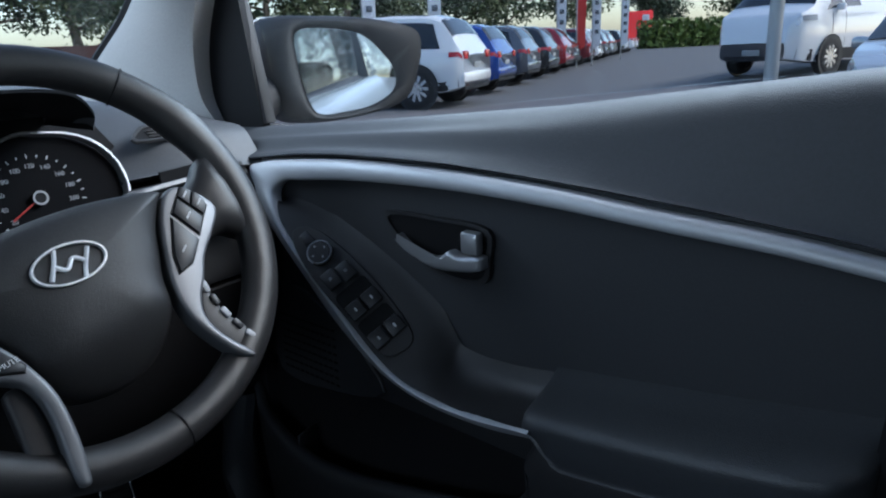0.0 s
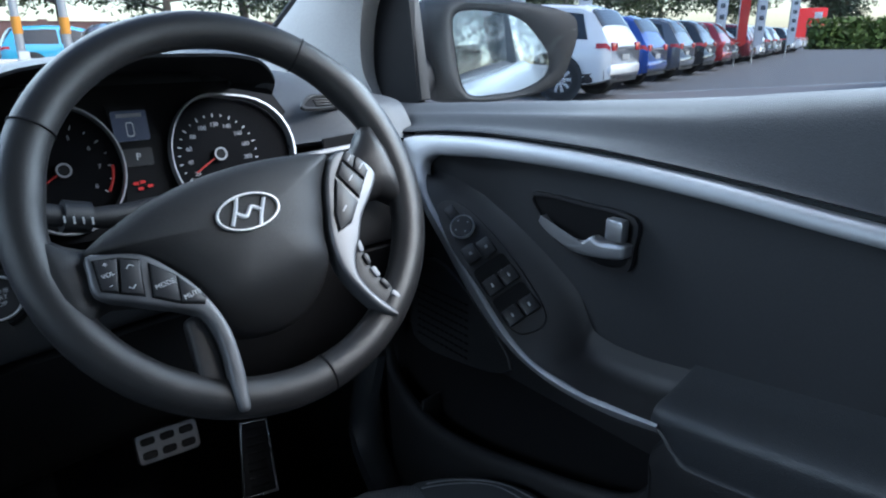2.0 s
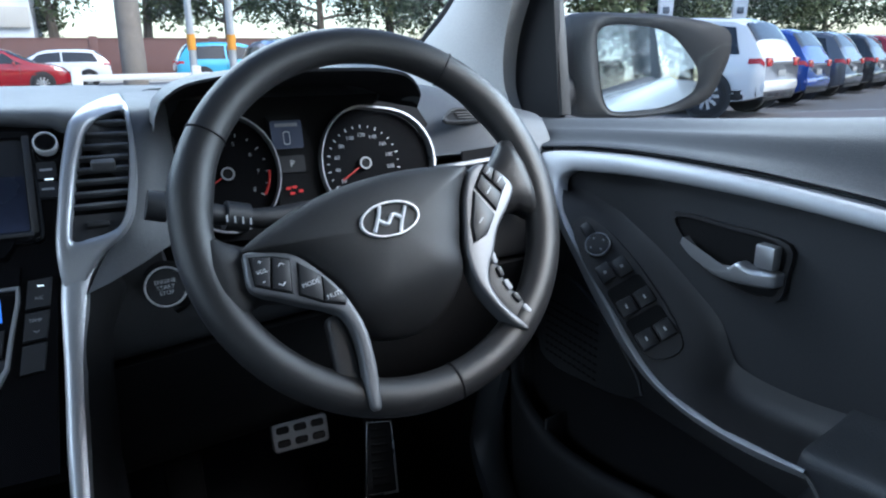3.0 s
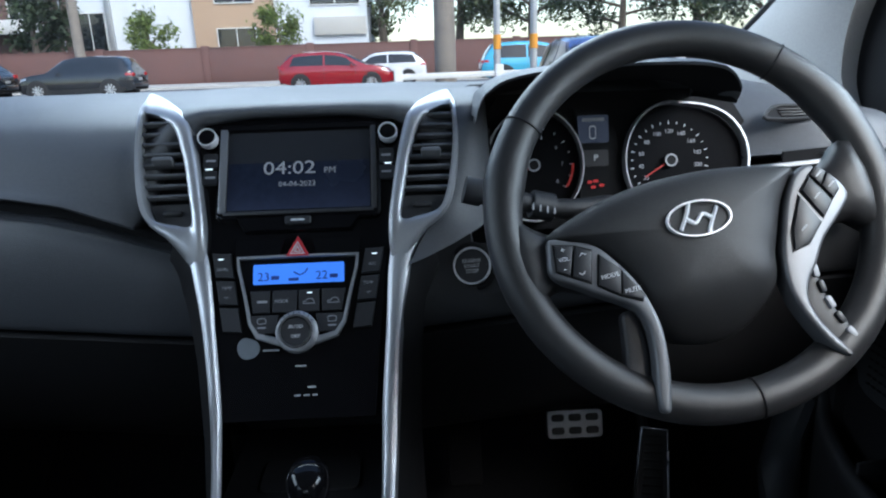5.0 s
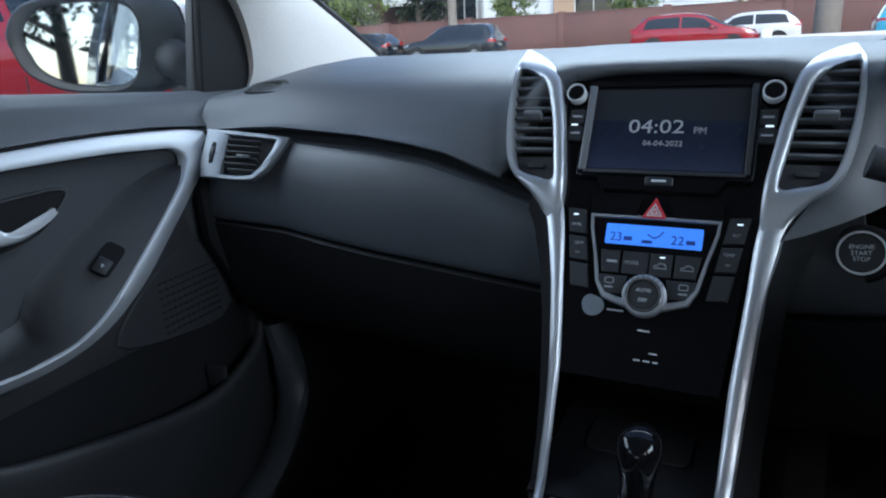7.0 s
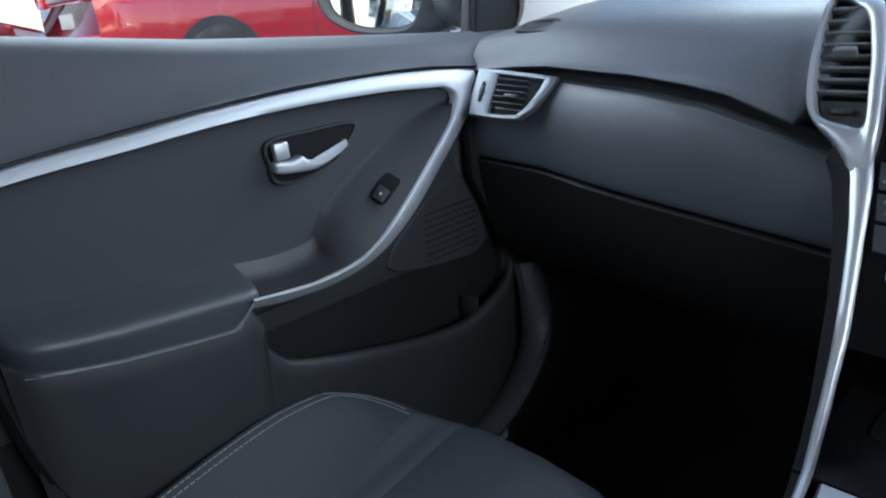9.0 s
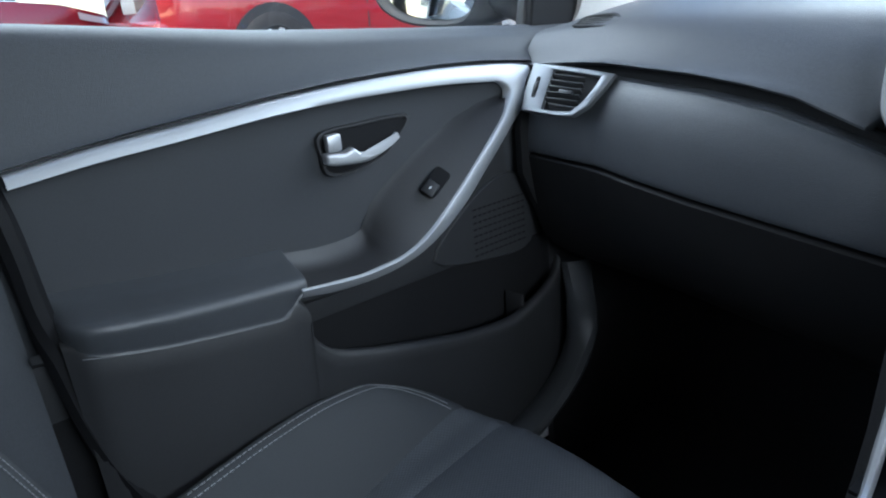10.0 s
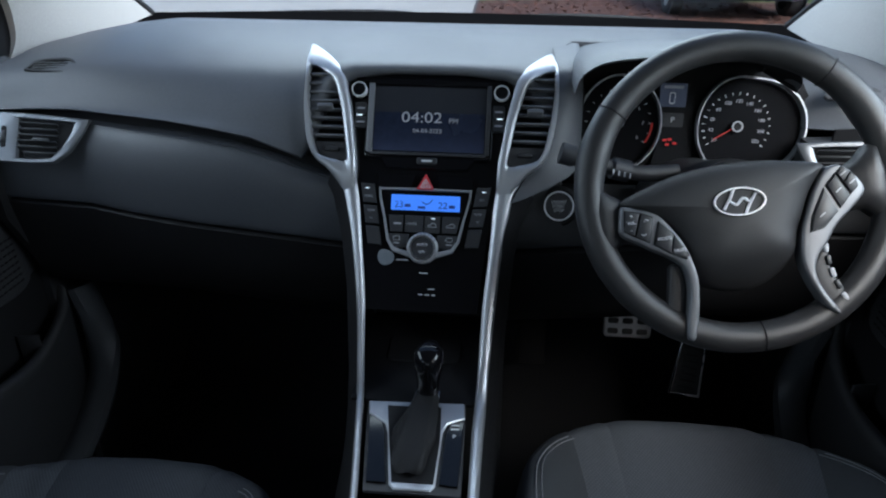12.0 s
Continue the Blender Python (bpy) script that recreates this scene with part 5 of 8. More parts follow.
for k in range(8):
    part("rubber_rib", box(0.030, 0.005, 0.003, 0.001, MA @ Matrix.Translation((0.0, 0.046 - 0.013 * k, 0.0085))), RUBBER, accel)
part("arm", sweep([(0.487, 0.235, 0.42), (0.487, 0.33, 0.52), (0.487, 0.4, 0.7)], 0.009, 8), HARD, accel)
rest = thing("foot_rest", "black plastic foot rest beside the tunnel", "foot rest")
part("plate", box(0.06, 0.02, 0.14, 0.006, pose(0.185, 0.33, 0.40, -30)), BLACK_AND_SHADE, rest)


# ---- doors ----
SILL = [(-0.95, 1.085), (-0.64, 1.068), (-0.39, 1.037), (-0.19, 1.020), (0.03, 1.003), (0.2, 0.995)]
TRIM_TOP = [(-0.75, 0.932), (-0.682, 0.940), (-0.608, 0.949), (-0.525, 0.956), (-0.429, 0.963), (-0.318, 0.968), (-0.188, 0.968), (-0.088, 0.962), (0.013, 0.950), (0.1, 0.938)]


def door(sx):
    side = "driver" if sx > 0 else "passenger"
    d = thing("front_door", "dark grey %s door panel with a curved silver trim and padded armrest" % side, "car door", "front doors")
    V = lambda x, y, z: Vector((sx * x, y, z + (0.007 * max(0.0, min(1.0, (0.90 - z) / 0.1)) if sx > 0 else 0.0)))
    low = 0.017 if sx > 0 else 0.0
    ys = [-0.715, -0.69, -0.64, -0.56, -0.48, -0.4, -0.32, -0.24, -0.16, -0.09, -0.03, 0.02, 0.08, 0.14]
    rows = []
    for y in ys:
        s, t = lerp_table(SILL, y) - low, lerp_table(TRIM_TOP, y)
        h = s - t
        bow = 0.010 * max(0, min(1, (y + 0.05) / 0.15))
        rows.append(curve([V(x - bow, y, z) for x, z in ((0.765, s - 0.012), (0.745, s), (0.715, s + 0.001), (0.693, s - 0.008), (0.680, s - 0.30 * h), (0.668, s - 0.62 * h), (0.655, t + 0.010), (0.650, t + 0.006), (0.664, t + 0.004))], 3))
    part("upper_panel", loft(rows), DOOR, d)
    # silver trim: sweeps along the top, turns down at the front, runs back as the grab handle's edge
    UP = [(0.645, -0.688, 0.9395), (0.645, -0.608, 0.949), (0.645, -0.525, 0.955), (0.645, -0.429, 0.963), (0.645, -0.318, 0.968), (0.645, -0.188, 0.968), (0.643, -0.088, 0.962), (0.640, -0.03, 0.9555), (0.634, -0.012, 0.945),
          (0.622, -0.026, 0.905), (0.615, -0.055, 0.875), (0.612, -0.11, 0.824), (0.610, -0.169, 0.772), (0.607, -0.235, 0.736), (0.605, -0.303, 0.722), (0.603, -0.38, 0.724), (0.602, -0.444, 0.735)]
    LO = [(0.646, -0.688, 0.928), (0.646, -0.611, 0.9362), (0.646, -0.528, 0.9412), (0.646, -0.431, 0.948), (0.646, -0.320, 0.9512), (0.645, -0.190, 0.948), (0.643, -0.105, 0.941), (0.640, -0.078, 0.938), (0.634, -0.064, 0.925),
          (0.624, -0.078, 0.905), (0.618, -0.097, 0.885), (0.614, -0.137, 0.851), (0.611, -0.187, 0.809), (0.608, -0.242, 0.767), (0.606, -0.292, 0.747), (0.603, -0.36, 0.744), (0.601, -0.440, 0.7535)]
    cu, cl_ = curve([V(*p) for p in UP], 6), curve([V(*p) for p in LO], 6)
    into = Vector((-sx, 0, 0))
    k = len(cu)
    rows = []
    for i, (a, b) in enumerate(zip(cu, cl_)):
        f = max(0.0, min(1.0, (i - 46) / 14.0))
        a = a - into * 0.018 * f
        w = b - a
        if sx > 0:
            rows.append([a - into * 0.012, a - into * 0.001] + [a + w * u + into * (h * (1 - f) + q * f) for u, h, q in ((0.12, 0.0022, 0.0027), (0.3, 0.0042, 0.0032), (0.55, 0.0054, 0.0038), (0.78, 0.0052, 0.0048), (0.92, 0.0042, 0.0056), (1.0, 0.0022, 0.0015))] + [b - into * 0.010])
            continue
        rows.append([a - into * 0.012, a - into * 0.001, a + w * 0.14 + into * (0.0022 + 0.0005 * f), a + w * 0.5 + into * (0.0055 * (1 - f) + 0.0036 * f), a + w * 0.92 + into * (0.0085 * (1 - f) + 0.0056 * f), b + into * (0.0068 * (1 - f) + 0.0015 * f), b - into * 0.010])
    part("trim_strip", loft(rows), DOOR_SATIN, d, "curved satin silver trim strip", 75)
    # cloth covered insert
    rows = []
    for y in (-0.715, -0.66, -0.55, -0.42, -0.3, -0.2, -0.14, -0.11, -0.08, -0.05, 0.01):
        t, near = lerp_table(TRIM_TOP, y), 0.016 * max(0.0, min(1.0, (y + 0.14) / 0.09))
        rows.append([V(x - near, y, z) for x, z in ((0.662, t + 0.002), (0.661, t - 0.03), (0.665, t - 0.10), (0.668, 0.80), (0.668, 0.74), (0.667, 0.70))])
    part("insert_panel", loft(rows), DOOR_CLOTH, d)
    # ledge with the grab handle between trim and pull
    PULL = [(0.645, -0.070, 0.912), (0.650, -0.100, 0.906), (0.656, -0.135, 0.892), (0.655, -0.202, 0.856), (0.654, -0.255, 0.820), (0.652, -0.288, 0.791), (0.650, -0.305, 0.768), (0.650, -0.320, 0.752), (0.652, -0.37, 0.748), (0.652, -0.44, 0.757)]
    EDGE = [(0.632, -0.070, 0.915), (0.624, -0.080, 0.904), (0.618, -0.099, 0.885), (0.612, -0.165, 0.828), (0.609, -0.225, 0.780), (0.607, -0.262, 0.758), (0.606, -0.292, 0.748), (0.605, -0.325, 0.7455), (0.603, -0.37, 0.7445), (0.601, -0.442, 0.754)]
    cp, ce = curve([V(*p) for p in PULL], 5), curve([V(*p) for p in EDGE], 5)
    rows = [[e, e.lerp(p, 0.15) + into * 0.001, e.lerp(p, 0.6) + into * 0.002, e.lerp(p, 0.85) + into * 0.001, p - into * 0.003 + Vector((0, 0, 0.003)), p - into * 0.010 + Vector((0, 0, 0.011)), p - into * 0.016 + Vector((0, 0, 0.022))] for e, p in zip(ce, cp)]
    part("grab_ledge", loft(rows), HARD, d, smooth=75)
    # armrest: a soft concave run out of the insert to a ridge, with a seam under its face
    AZ = [(-0.72, 0.797), (-0.679, 0.790), (-0.635, 0.784), (-0.581, 0.775), (-0.521, 0.769), (-0.428, 0.760)]
    AB = [(-0.72, 0.770), (-0.672, 0.759), (-0.643, 0.750), (-0.588, 0.738), (-0.528, 0.729), (-0.467, 0.721), (-0.454, 0.729), (-0.446, 0.737), (-0.428, 0.752)]
    rows = []
    for y, s in ((-0.690, 0.25), (-0.684, 0.58), (-0.675, 0.83), (-0.662, 0.96), (-0.64, 1), (-0.588, 1), (-0.528, 1), (-0.49, 1), (-0.467, 1), (-0.454, 1), (-0.446, 1), (-0.436, 1.0), (-0.431, 0.97), (-0.429, 0.90)):
        z = lerp_table(AZ, y) + (0.03 * max(0.0, -0.43 - y) if sx > 0 else 0.0)
        bz = min(lerp_table(AB, y), z - 0.012)
        X = lambda x: 0.664 - (0.664 - x) * s
        rows.append(curve([V(X(x), y, zz) for x, zz in ((0.700, z + 0.034), (0.672, z + 0.025), (0.648, z + 0.015), (0.624, z + 0.008), (0.609, z + 0.0035), (0.6030, z - 0.001), (0.6010, z - 0.008), (0.603, (z + bz) / 2 - 0.004), (0.605, bz + 0.004), (0.608, bz), (0.655, bz + 0.002))], 3))
    part("armrest", cap(loft(rows, wrap=True)), DOOR_REST, d, "soft rounded armrest")
    part("armrest_seam", sweep(curve([V(0.6065, y, lerp_table(AB, y) - 0.0006) for y in (-0.675, -0.643, -0.588, -0.528, -0.467, -0.454, -0.446)], 4), 0.0006, 5), LOUVRE, d)
    # lower panel and map pocket
    rows, inner = [], []
    for y in (-0.715, -0.66, -0.55, -0.45, -0.35, -0.25, -0.15, -0.05, 0.03, 0.06):
        b = lerp_table([(-0.72, 0.76), (-0.59, 0.744), (-0.47, 0.722), (-0.303, 0.716), (-0.235, 0.73), (-0.169, 0.766), (-0.11, 0.818), (-0.055, 0.87), (0.06, 0.89)], y)
        rows.append([V(x, y, z) for x, z in ((0.640, b + 0.006), (0.642, b - 0.004), (0.652, b - 0.012), (0.6535, 0.684), (0.655, 0.679), (0.664, 0.676))])
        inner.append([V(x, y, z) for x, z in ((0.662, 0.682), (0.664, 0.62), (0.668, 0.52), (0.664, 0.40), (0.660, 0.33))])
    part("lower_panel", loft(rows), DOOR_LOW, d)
    # Pocket's inner wall coloured dark in place of the shade inside it.
    part("pocket_lining", loft(inner), HOLLOW_SHADE, d)
    rim = curve([V(0.628, -0.688, 0.772), V(0.612, -0.660, 0.763), V(0.610, -0.588, 0.745), V(0.610, -0.528, 0.736), V(0.610, -0.470, 0.728), V(0.611, -0.452, 0.735), V(0.612, -0.440, 0.734), V(0.612, -0.430, 0.716), V(0.613, -0.432, 0.698), V(0.615, -0.426, 0.676), V(0.615, -0.410, 0.655), V(0.615, -0.390, 0.642), V(0.615, -0.349, 0.627), V(0.615, -0.304, 0.614), V(0.616, -0.204, 0.588), V(0.617, -0.148, 0.577), V(0.618, -0.085, 0.572), V(0.620, -0.03, 0.586), V(0.628, 0.02, 0.605), V(0.640, 0.045, 0.63)], 5)
    foot = [Vector((sx * 0.650, p.y, 0.33)) for p in rim]
    rows = [[p - into * 0.016 - Vector((0, 0, 0.006)), p - into * 0.012 + Vector((0, 0, 0.001)), p - into * 0.005 + Vector((0, 0, 0.002)), p + into * 0.001, p + into * 0.004 - Vector((0, 0, 0.006)), p.lerp(f, 0.08) + into * 0.004, p.lerp(f, 0.3) + into * 0.004, p.lerp(f, 0.6) + into * 0.002, f] for p, f in zip(rim, foot)]
    part("map_pocket", loft(rows), DOOR_LOW, d, smooth=70)
    part("pocket_divider", box(0.035, 0.004, 0.05, 0.0015, pose(sx * 0.642, -0.06, 0.575, 0, 0, 10)), HARD, d)
    # speaker grille with its rows of holes
    m = frame_at((sx * 0.654, -0.10, 0.715), (0, 1, 0), (-sx, 0, 0))
    out = [(-0.11, -0.015), (-0.03, 0.06), (0.045, 0.085), (0.085, 0.05), (0.09, -0.04), (0.0, -0.045)]
    if sx > 0:
        m = frame_at((sx * 0.654, -0.10, 0.715), (0, -1, 0), (-sx, 0, 0))
        out = [(-x, y) for x, y in out]
    g = part("speaker_grille", slab([(v.x, v.y) for v in curve([(a, b, 0) for a, b in out], 4, True)], 0.006, m, 0.002), DOOR_LOW, d)
    for i in range(11):
        for j in range(8):
            x, y = -0.03 + 0.010 * i, -0.03 + 0.0105 * j
            if y < 0.055 + 0.2 * x and y < 0.04 + 0.9 * (x + 0.06):
                part("grille_slot", box(0.006, 0.0022, 0.001, 0, m @ Matrix.Translation((x if sx < 0 else -x, y, 0.0082))), DEEP, g)
    # inner handle in its cup
    cup = [(-0.359, 0.915), (-0.30, 0.9185), (-0.226, 0.9165), (-0.236, 0.895), (-0.268, 0.868), (-0.322, 0.857), (-0.355, 0.862), (-0.361, 0.885)]
    shrink = lambda kx, kz: [(v.x, v.y) for v in curve([(-0.298 + (y + 0.298) * kx, 0.890 + (z - 0.890) * kz, 0) for y, z in cup], 4, True)]
    face = lambda x: frame_at((x, 0, 0), (0, 1, 0), (1, 0, 0))
    h = part("handle_cup", ring_of(shrink(1.0, 1.0), shrink(0.92, 0.88), 0.006, face(sx * 0.659 - 0.003), 0.002), HARD, d)
    # Flat black plate: the cup's depth and shade are only coloured in.
    part("cup_floor", slab(shrink(0.93, 0.90), 0.0012, face(sx * 0.6590 - 0.0006)), BLACK_AND_SHADE, h)
    LEVER = [(-0.250, 0.897), (-0.262, 0.8905), (-0.278, 0.885), (-0.297, 0.8825), (-0.312, 0.8845), (-0.321, 0.8915), (-0.327, 0.8920), (-0.336, 0.8890), (-0.358, 0.8910), (-0.3595, 0.884), (-0.357, 0.8765), (-0.335, 0.8730), (-0.306, 0.8718), (-0.284, 0.8762), (-0.267, 0.8838), (-0.256, 0.8915)]
    lev = plate(smooth_outline(LEVER), 0.012, None, 0.0045, 4)
    for v in lev.verts:
        v.co.z += 0.006 * math.sin(math.pi * max(0.0, min(1.0, (v.co.x + 0.36) / 0.11)))
    part("door_handle", moved(lev, Matrix(((-sx, 0, 0, 0), (0, 1, 0, 0), (0, 0, 1, 0), (0, 0, 0, 1))) @ Matrix(((0, 0, 1, -0.655), (1, 0, 0, 0), (0, 1, 0, 0), (0, 0, 0, 1)))), SATIN, h, "satin silver inside door handle", 60)
    part("lock_tab", box(0.012, 0.020, 0.022, 0.003, pose(sx * 0.648, -0.3465, 0.9025, 0, 0, 0)), SATIN, h)
    # switches on the ledge
    e0, e1 = Vector((sx * 0.628, -0.115, 0.892)), Vector((sx * 0.626, -0.262, 0.785))
    along = (e1 - e0).normalized()
    up = Vector((-sx * 0.68, -0.43, 0.60)).normalized()
    MS2 = lambda k, off=0.0, lat=0.0: frame_at(e0.lerp(e1, k) + up * off + up.cross(along) * lat, along, up)
    if sx < 0:
        # Black plate in place of the shaded recess around the key.
        sw = part("window_switch", slab(rrect(0.044, 0.024, 0.006), 0.004, frame_at((-0.630, -0.210, 0.820), along, up) @ Matrix.Translation((0, 0, 0.006)), 0.001), BLACK_AND_SHADE, d)
        part("switch_key", box(0.020, 0.018, 0.007, 0.002, frame_at((-0.630, -0.219, 0.813), along, up) @ Matrix.Translation((0, 0, 0.006)) @ Matrix.Translation((0, 0, 0.004)) @ pose(0, 0, 0, 0, 10, 0)), BUTTON, sw)
        part("switch_mark", box(0.004, 0.002, 0.0006, 0, frame_at((-0.630, -0.219, 0.813), along, up) @ Matrix.Translation((0, 0, 0.006)) @ Matrix.Translation((0, 0, 0.0075))), MARK, sw)
    else:
        MS = frame_at(e0 + up * 0.0055, along, up)
        at = lambda a, l, h=0.0: MS @ Matrix.Translation((a, l, h))
        pad = part("switch_pad", slab([(v.x, v.y) for v in curve([(0.004, -0.014, 0), (0.05, -0.026, 0), (0.11, -0.026, 0), (0.175, -0.022, 0), (0.192, -0.004, 0), (0.185, 0.018, 0), (0.13, 0.024, 0), (0.06, 0.020, 0), (0.012, 0.008, 0)], 4, True)], 0.009, at(0, 0, -0.0098), 0.0007), HARD, d)
        sel = part("mirror_select", box(0.017, 0.012, 0.005, 0.002, at(0.022, -0.004, 0.0015)), BUTTON, pad)
        kn = part("mirror_knob", slab(disc(0.0125, 28), 0.005, at(0.045, -0.003, -0.0005), 0.001), BUTTON, pad)
        part("knob_ring", ring_of(disc(0.0142, 28), disc(0.0128, 28), 0.005, at(0.045, -0.003, -0.0005), 0.0008), SATIN, pad)
        for a in range(4):
            part("knob_mark", box(0.002, 0.002, 0.0005, 0, at(0.045 + 0.008 * math.cos(a * math.pi / 2), -0.003 + 0.008 * math.sin(a * math.pi / 2), 0.0047)), MARK_DIM, pad)
        for lat, k in ((-0.012, 0.0795), (0.0065, 0.083)):
            part("lock_switch", box(0.022, 0.0165, 0.005, 0.002, at(k, lat, 0.002)), BUTTON, pad)
            part("switch_mark", box(0.0035, 0.0035, 0.0004, 0, at(k, lat, 0.0047)), MARK_DIM, pad)
        for k0 in (0.1165, 0.157):
            # Black plate drawn for the shade in each key's well.
            part("switch_well", slab(rrect(0.036, 0.040, 0.005), 0.001, at(k0 - 0.001, -0.002, -0.0004), 0.0003), BLACK_AND_SHADE, pad)
            for lat in (-0.0115, 0.0095):
                part("switch_key", box(0.019, 0.0185, 0.006, 0.0022, at(k0 + 0.009, lat, 0.0025) @ pose(0, 0, 0, 0, 7, 0)), BUTTON, pad)
                part("switch_mark", box(0.0045, 0.0020, 0.0004, 0, at(k0 + 0.0095, lat, 0.0056) @ pose(0, 0, 0, 0, 7, 0)), MARK, pad)
    # rear edge, black sail corner, frame and glass
    part("edge_seal", sweep(curve([V(0.70, -0.725, 1.06), V(0.664, -0.708, 0.95), V(0.652, -0.700, 0.894), V(0.648, -0.697, 0.835), V(0.644, -0.694, 0.778), V(0.642, -0.690, 0.732), V(0.640, -0.684, 0.673), V(0.638, -0.674, 0.624), V(0.636, -0.660, 0.578), V(0.634, -0.63, 0.50), V(0.632, -0.57, 0.40)], 4), 0.013, 8), BLACK_AND_SHADE, d)
    m = frame_at((sx * 0.712, 0, 0), (0, 1, 0), (1, 0, 0))
    part("sail_cover", slab([(0.055, 0.985), (0.24, 0.98), (0.225, 1.04), (0.16, 1.13), (0.085, 1.19), (0.072, 1.10)], 0.012, m, 0.003), BLACK_AND_SHADE, d)
    part("glass_channel", sweep([V(0.722, 0.056, 0.99), V(0.724, 0.085, 1.13), V(0.722, 0.105, 1.22)], 0.010, 8, 0.8), RUBBER, d)
    part("window_frame", sweep(curve([V(0.74, 0.30, 1.00), V(0.735, 0.17, 1.13), V(0.71, 0.03, 1.245), V(0.67, -0.12, 1.33), V(0.64, -0.4, 1.365), V(0.65, -0.72, 1.36)], 5), 0.020, 8), RUBBER, d)
    pane = part("window_glass", loft([[V(0.742, y, z0), V(0.728, y, (z0 + z1) / 2), V(0.70, y, z1)] for y, z0, z1 in ((0.05, 0.99, 1.20), (-0.1, 1.0, 1.31), (-0.4, 1.03, 1.35), (-0.72, 1.06, 1.35))], thick=0.003), GLASS, d)
    pane.visible_shadow = False
    rows = []
    for y in (-0.75, -0.4, 0.0, 0.3):
        rows.append([V(x, y, z) for x, z in ((0.752, lerp_table(SILL, y) - low - 0.004), (0.80, lerp_table(SILL, y) - low - 0.008), (0.845, 0.96), (0.865, 0.86), (0.87, 0.7), (0.86, 0.5), (0.84, 0.25), (0.80, 0.12))])
    part("outer_skin", loft([curve(r, 3) for r in rows], thick=0.004), WHITE, d, "white outer door skin")
    return d


for sx in (-1, 1):
    door(sx)

# ---- door mirrors ----
DRIVER_GLASS = [(0.889, 1.110), (0.930, 1.116), (0.984, 1.104), (1.018, 1.067), (1.031, 1.039), (1.025, 1.009), (0.989, 0.987), (0.950, 0.980), (0.911, 0.979), (0.896, 1.005), (0.888, 1.060)]
DRIVER_HOUSING = [(0.866, 1.126), (0.930, 1.132), (1.005, 1.126), (1.058, 1.110), (1.069, 1.085), (1.062, 1.045), (1.040, 0.996), (0.985, 0.974), (0.905, 0.968), (0.868, 0.985), (0.852, 1.050)]
PASSENGER_GLASS = [(0.889, 1.100), (0.919, 1.113), (0.980, 1.114), (1.022, 1.104), (1.043, 1.072), (1.038, 1.042), (1.024, 1.014), (0.986, 0.992), (0.931, 0.985), (0.902, 0.992), (0.887, 1.020), (0.881, 1.063)]
for sx in (-1, 1):
    mir = thing("door_mirror", "black housed door mirror with a white cap", "door mirror", "door mirrors")
    n = Vector((-sx * 0.48, -0.876, 0.03)).normalized()
    shift = Vector((0.043, -0.12, 0.03)) if sx < 0 else Vector()

    def on_mirror(x, z, off=0.0):
        y = 0.16 - (x - 0.95) * 0.48 / 0.876 + (z - 1.04) * 0.03 / 0.876
        return Vector((sx * x, y, z)) + shift + n * off

    gl = curve([on_mirror(x, z) for x, z in (DRIVER_GLASS if sx > 0 else PASSENGER_GLASS)], 4, True)
    cen = sum(gl, Vector()) / len(gl)
    out = Vector((sx * 0.876, -0.48, 0)).normalized()
    bm = bmesh.new()
    bm.faces.new([bm.verts.new(p) for p in gl])
    ext = bmesh.ops.extrude_face_region(bm, geom=list(bm.faces))
    bmesh.ops.translate(bm, verts=[v for v in ext["geom"] if isinstance(v, bmesh.types.BMVert)], vec=-n * 0.003)
    part("mirror_glass", bm, MIRROR, mir, "silvered mirror glass", 20)

    shell = [cen + (p - cen) * 1.2 for p in gl] if sx < 0 else curve([on_mirror(x, z) for x, z in DRIVER_HOUSING], 4, True)

    def ring_at(k, off, side, rise=0.0):
        f = max(0.0, min(1.0, (k - 1.01) / 0.19)) if off > -0.03 else 1.0
        return [cen + (p - cen) * k * (1 - f) + (q - cen) * (k / 1.2) * f + n * off + out * side + Vector((0, 0, rise)) for p, q in zip(gl, shell)]

    part("housing", loft([ring_at(*r) for r in ((1.01, -0.002, 0.0), (1.05, 0.006, 0.001), (1.13, 0.008, 0.008), (1.20, 0.000, 0.008), (1.27, -0.030, -0.004), (1.29, -0.060, -0.018), (1.20, -0.105, -0.034), (0.92, -0.145, -0.045), (0.45, -0.168, -0.048), (0.001, -0.172, -0.048))], wrap=True), TRIM_BLACK, mir, smooth=60)
    low = [i for i, p in enumerate(gl) if p.z < cen.z + 0.022]
    first = next(i for i in range(len(gl)) if gl[i].z >= cen.z + 0.022 and gl[i - 1].z < cen.z + 0.022)
    rows = []
    for r in ((1.262, -0.082, -0.026, 0.002), (1.275, -0.084, -0.027, 0.003), (1.23, -0.107, -0.035, 0.003), (0.95, -0.149, -0.048, 0.002), (0.47, -0.172, -0.051, 0.001), (0.02, -0.177, -0.051, 0.0)):
        ring_ = ring_at(*r)
        ring_ = ring_[first:] + ring_[:first]
        rows.append(ring_[:len(gl) - len(low)])
    part("cap", loft(rows), WHITE, mir, "white painted mirror cap", 60)
    part("stalk", sweep(curve([Vector((sx * 0.74, 0.215, 0.985)), Vector((sx * 0.80, 0.235, 0.992)), Vector((sx * 0.86, 0.255, 1.012)) + shift, Vector((sx * 0.91, 0.26, 1.03)) + shift], 4), 0.038, 12, 0.9), TRIM_BLACK, mir)

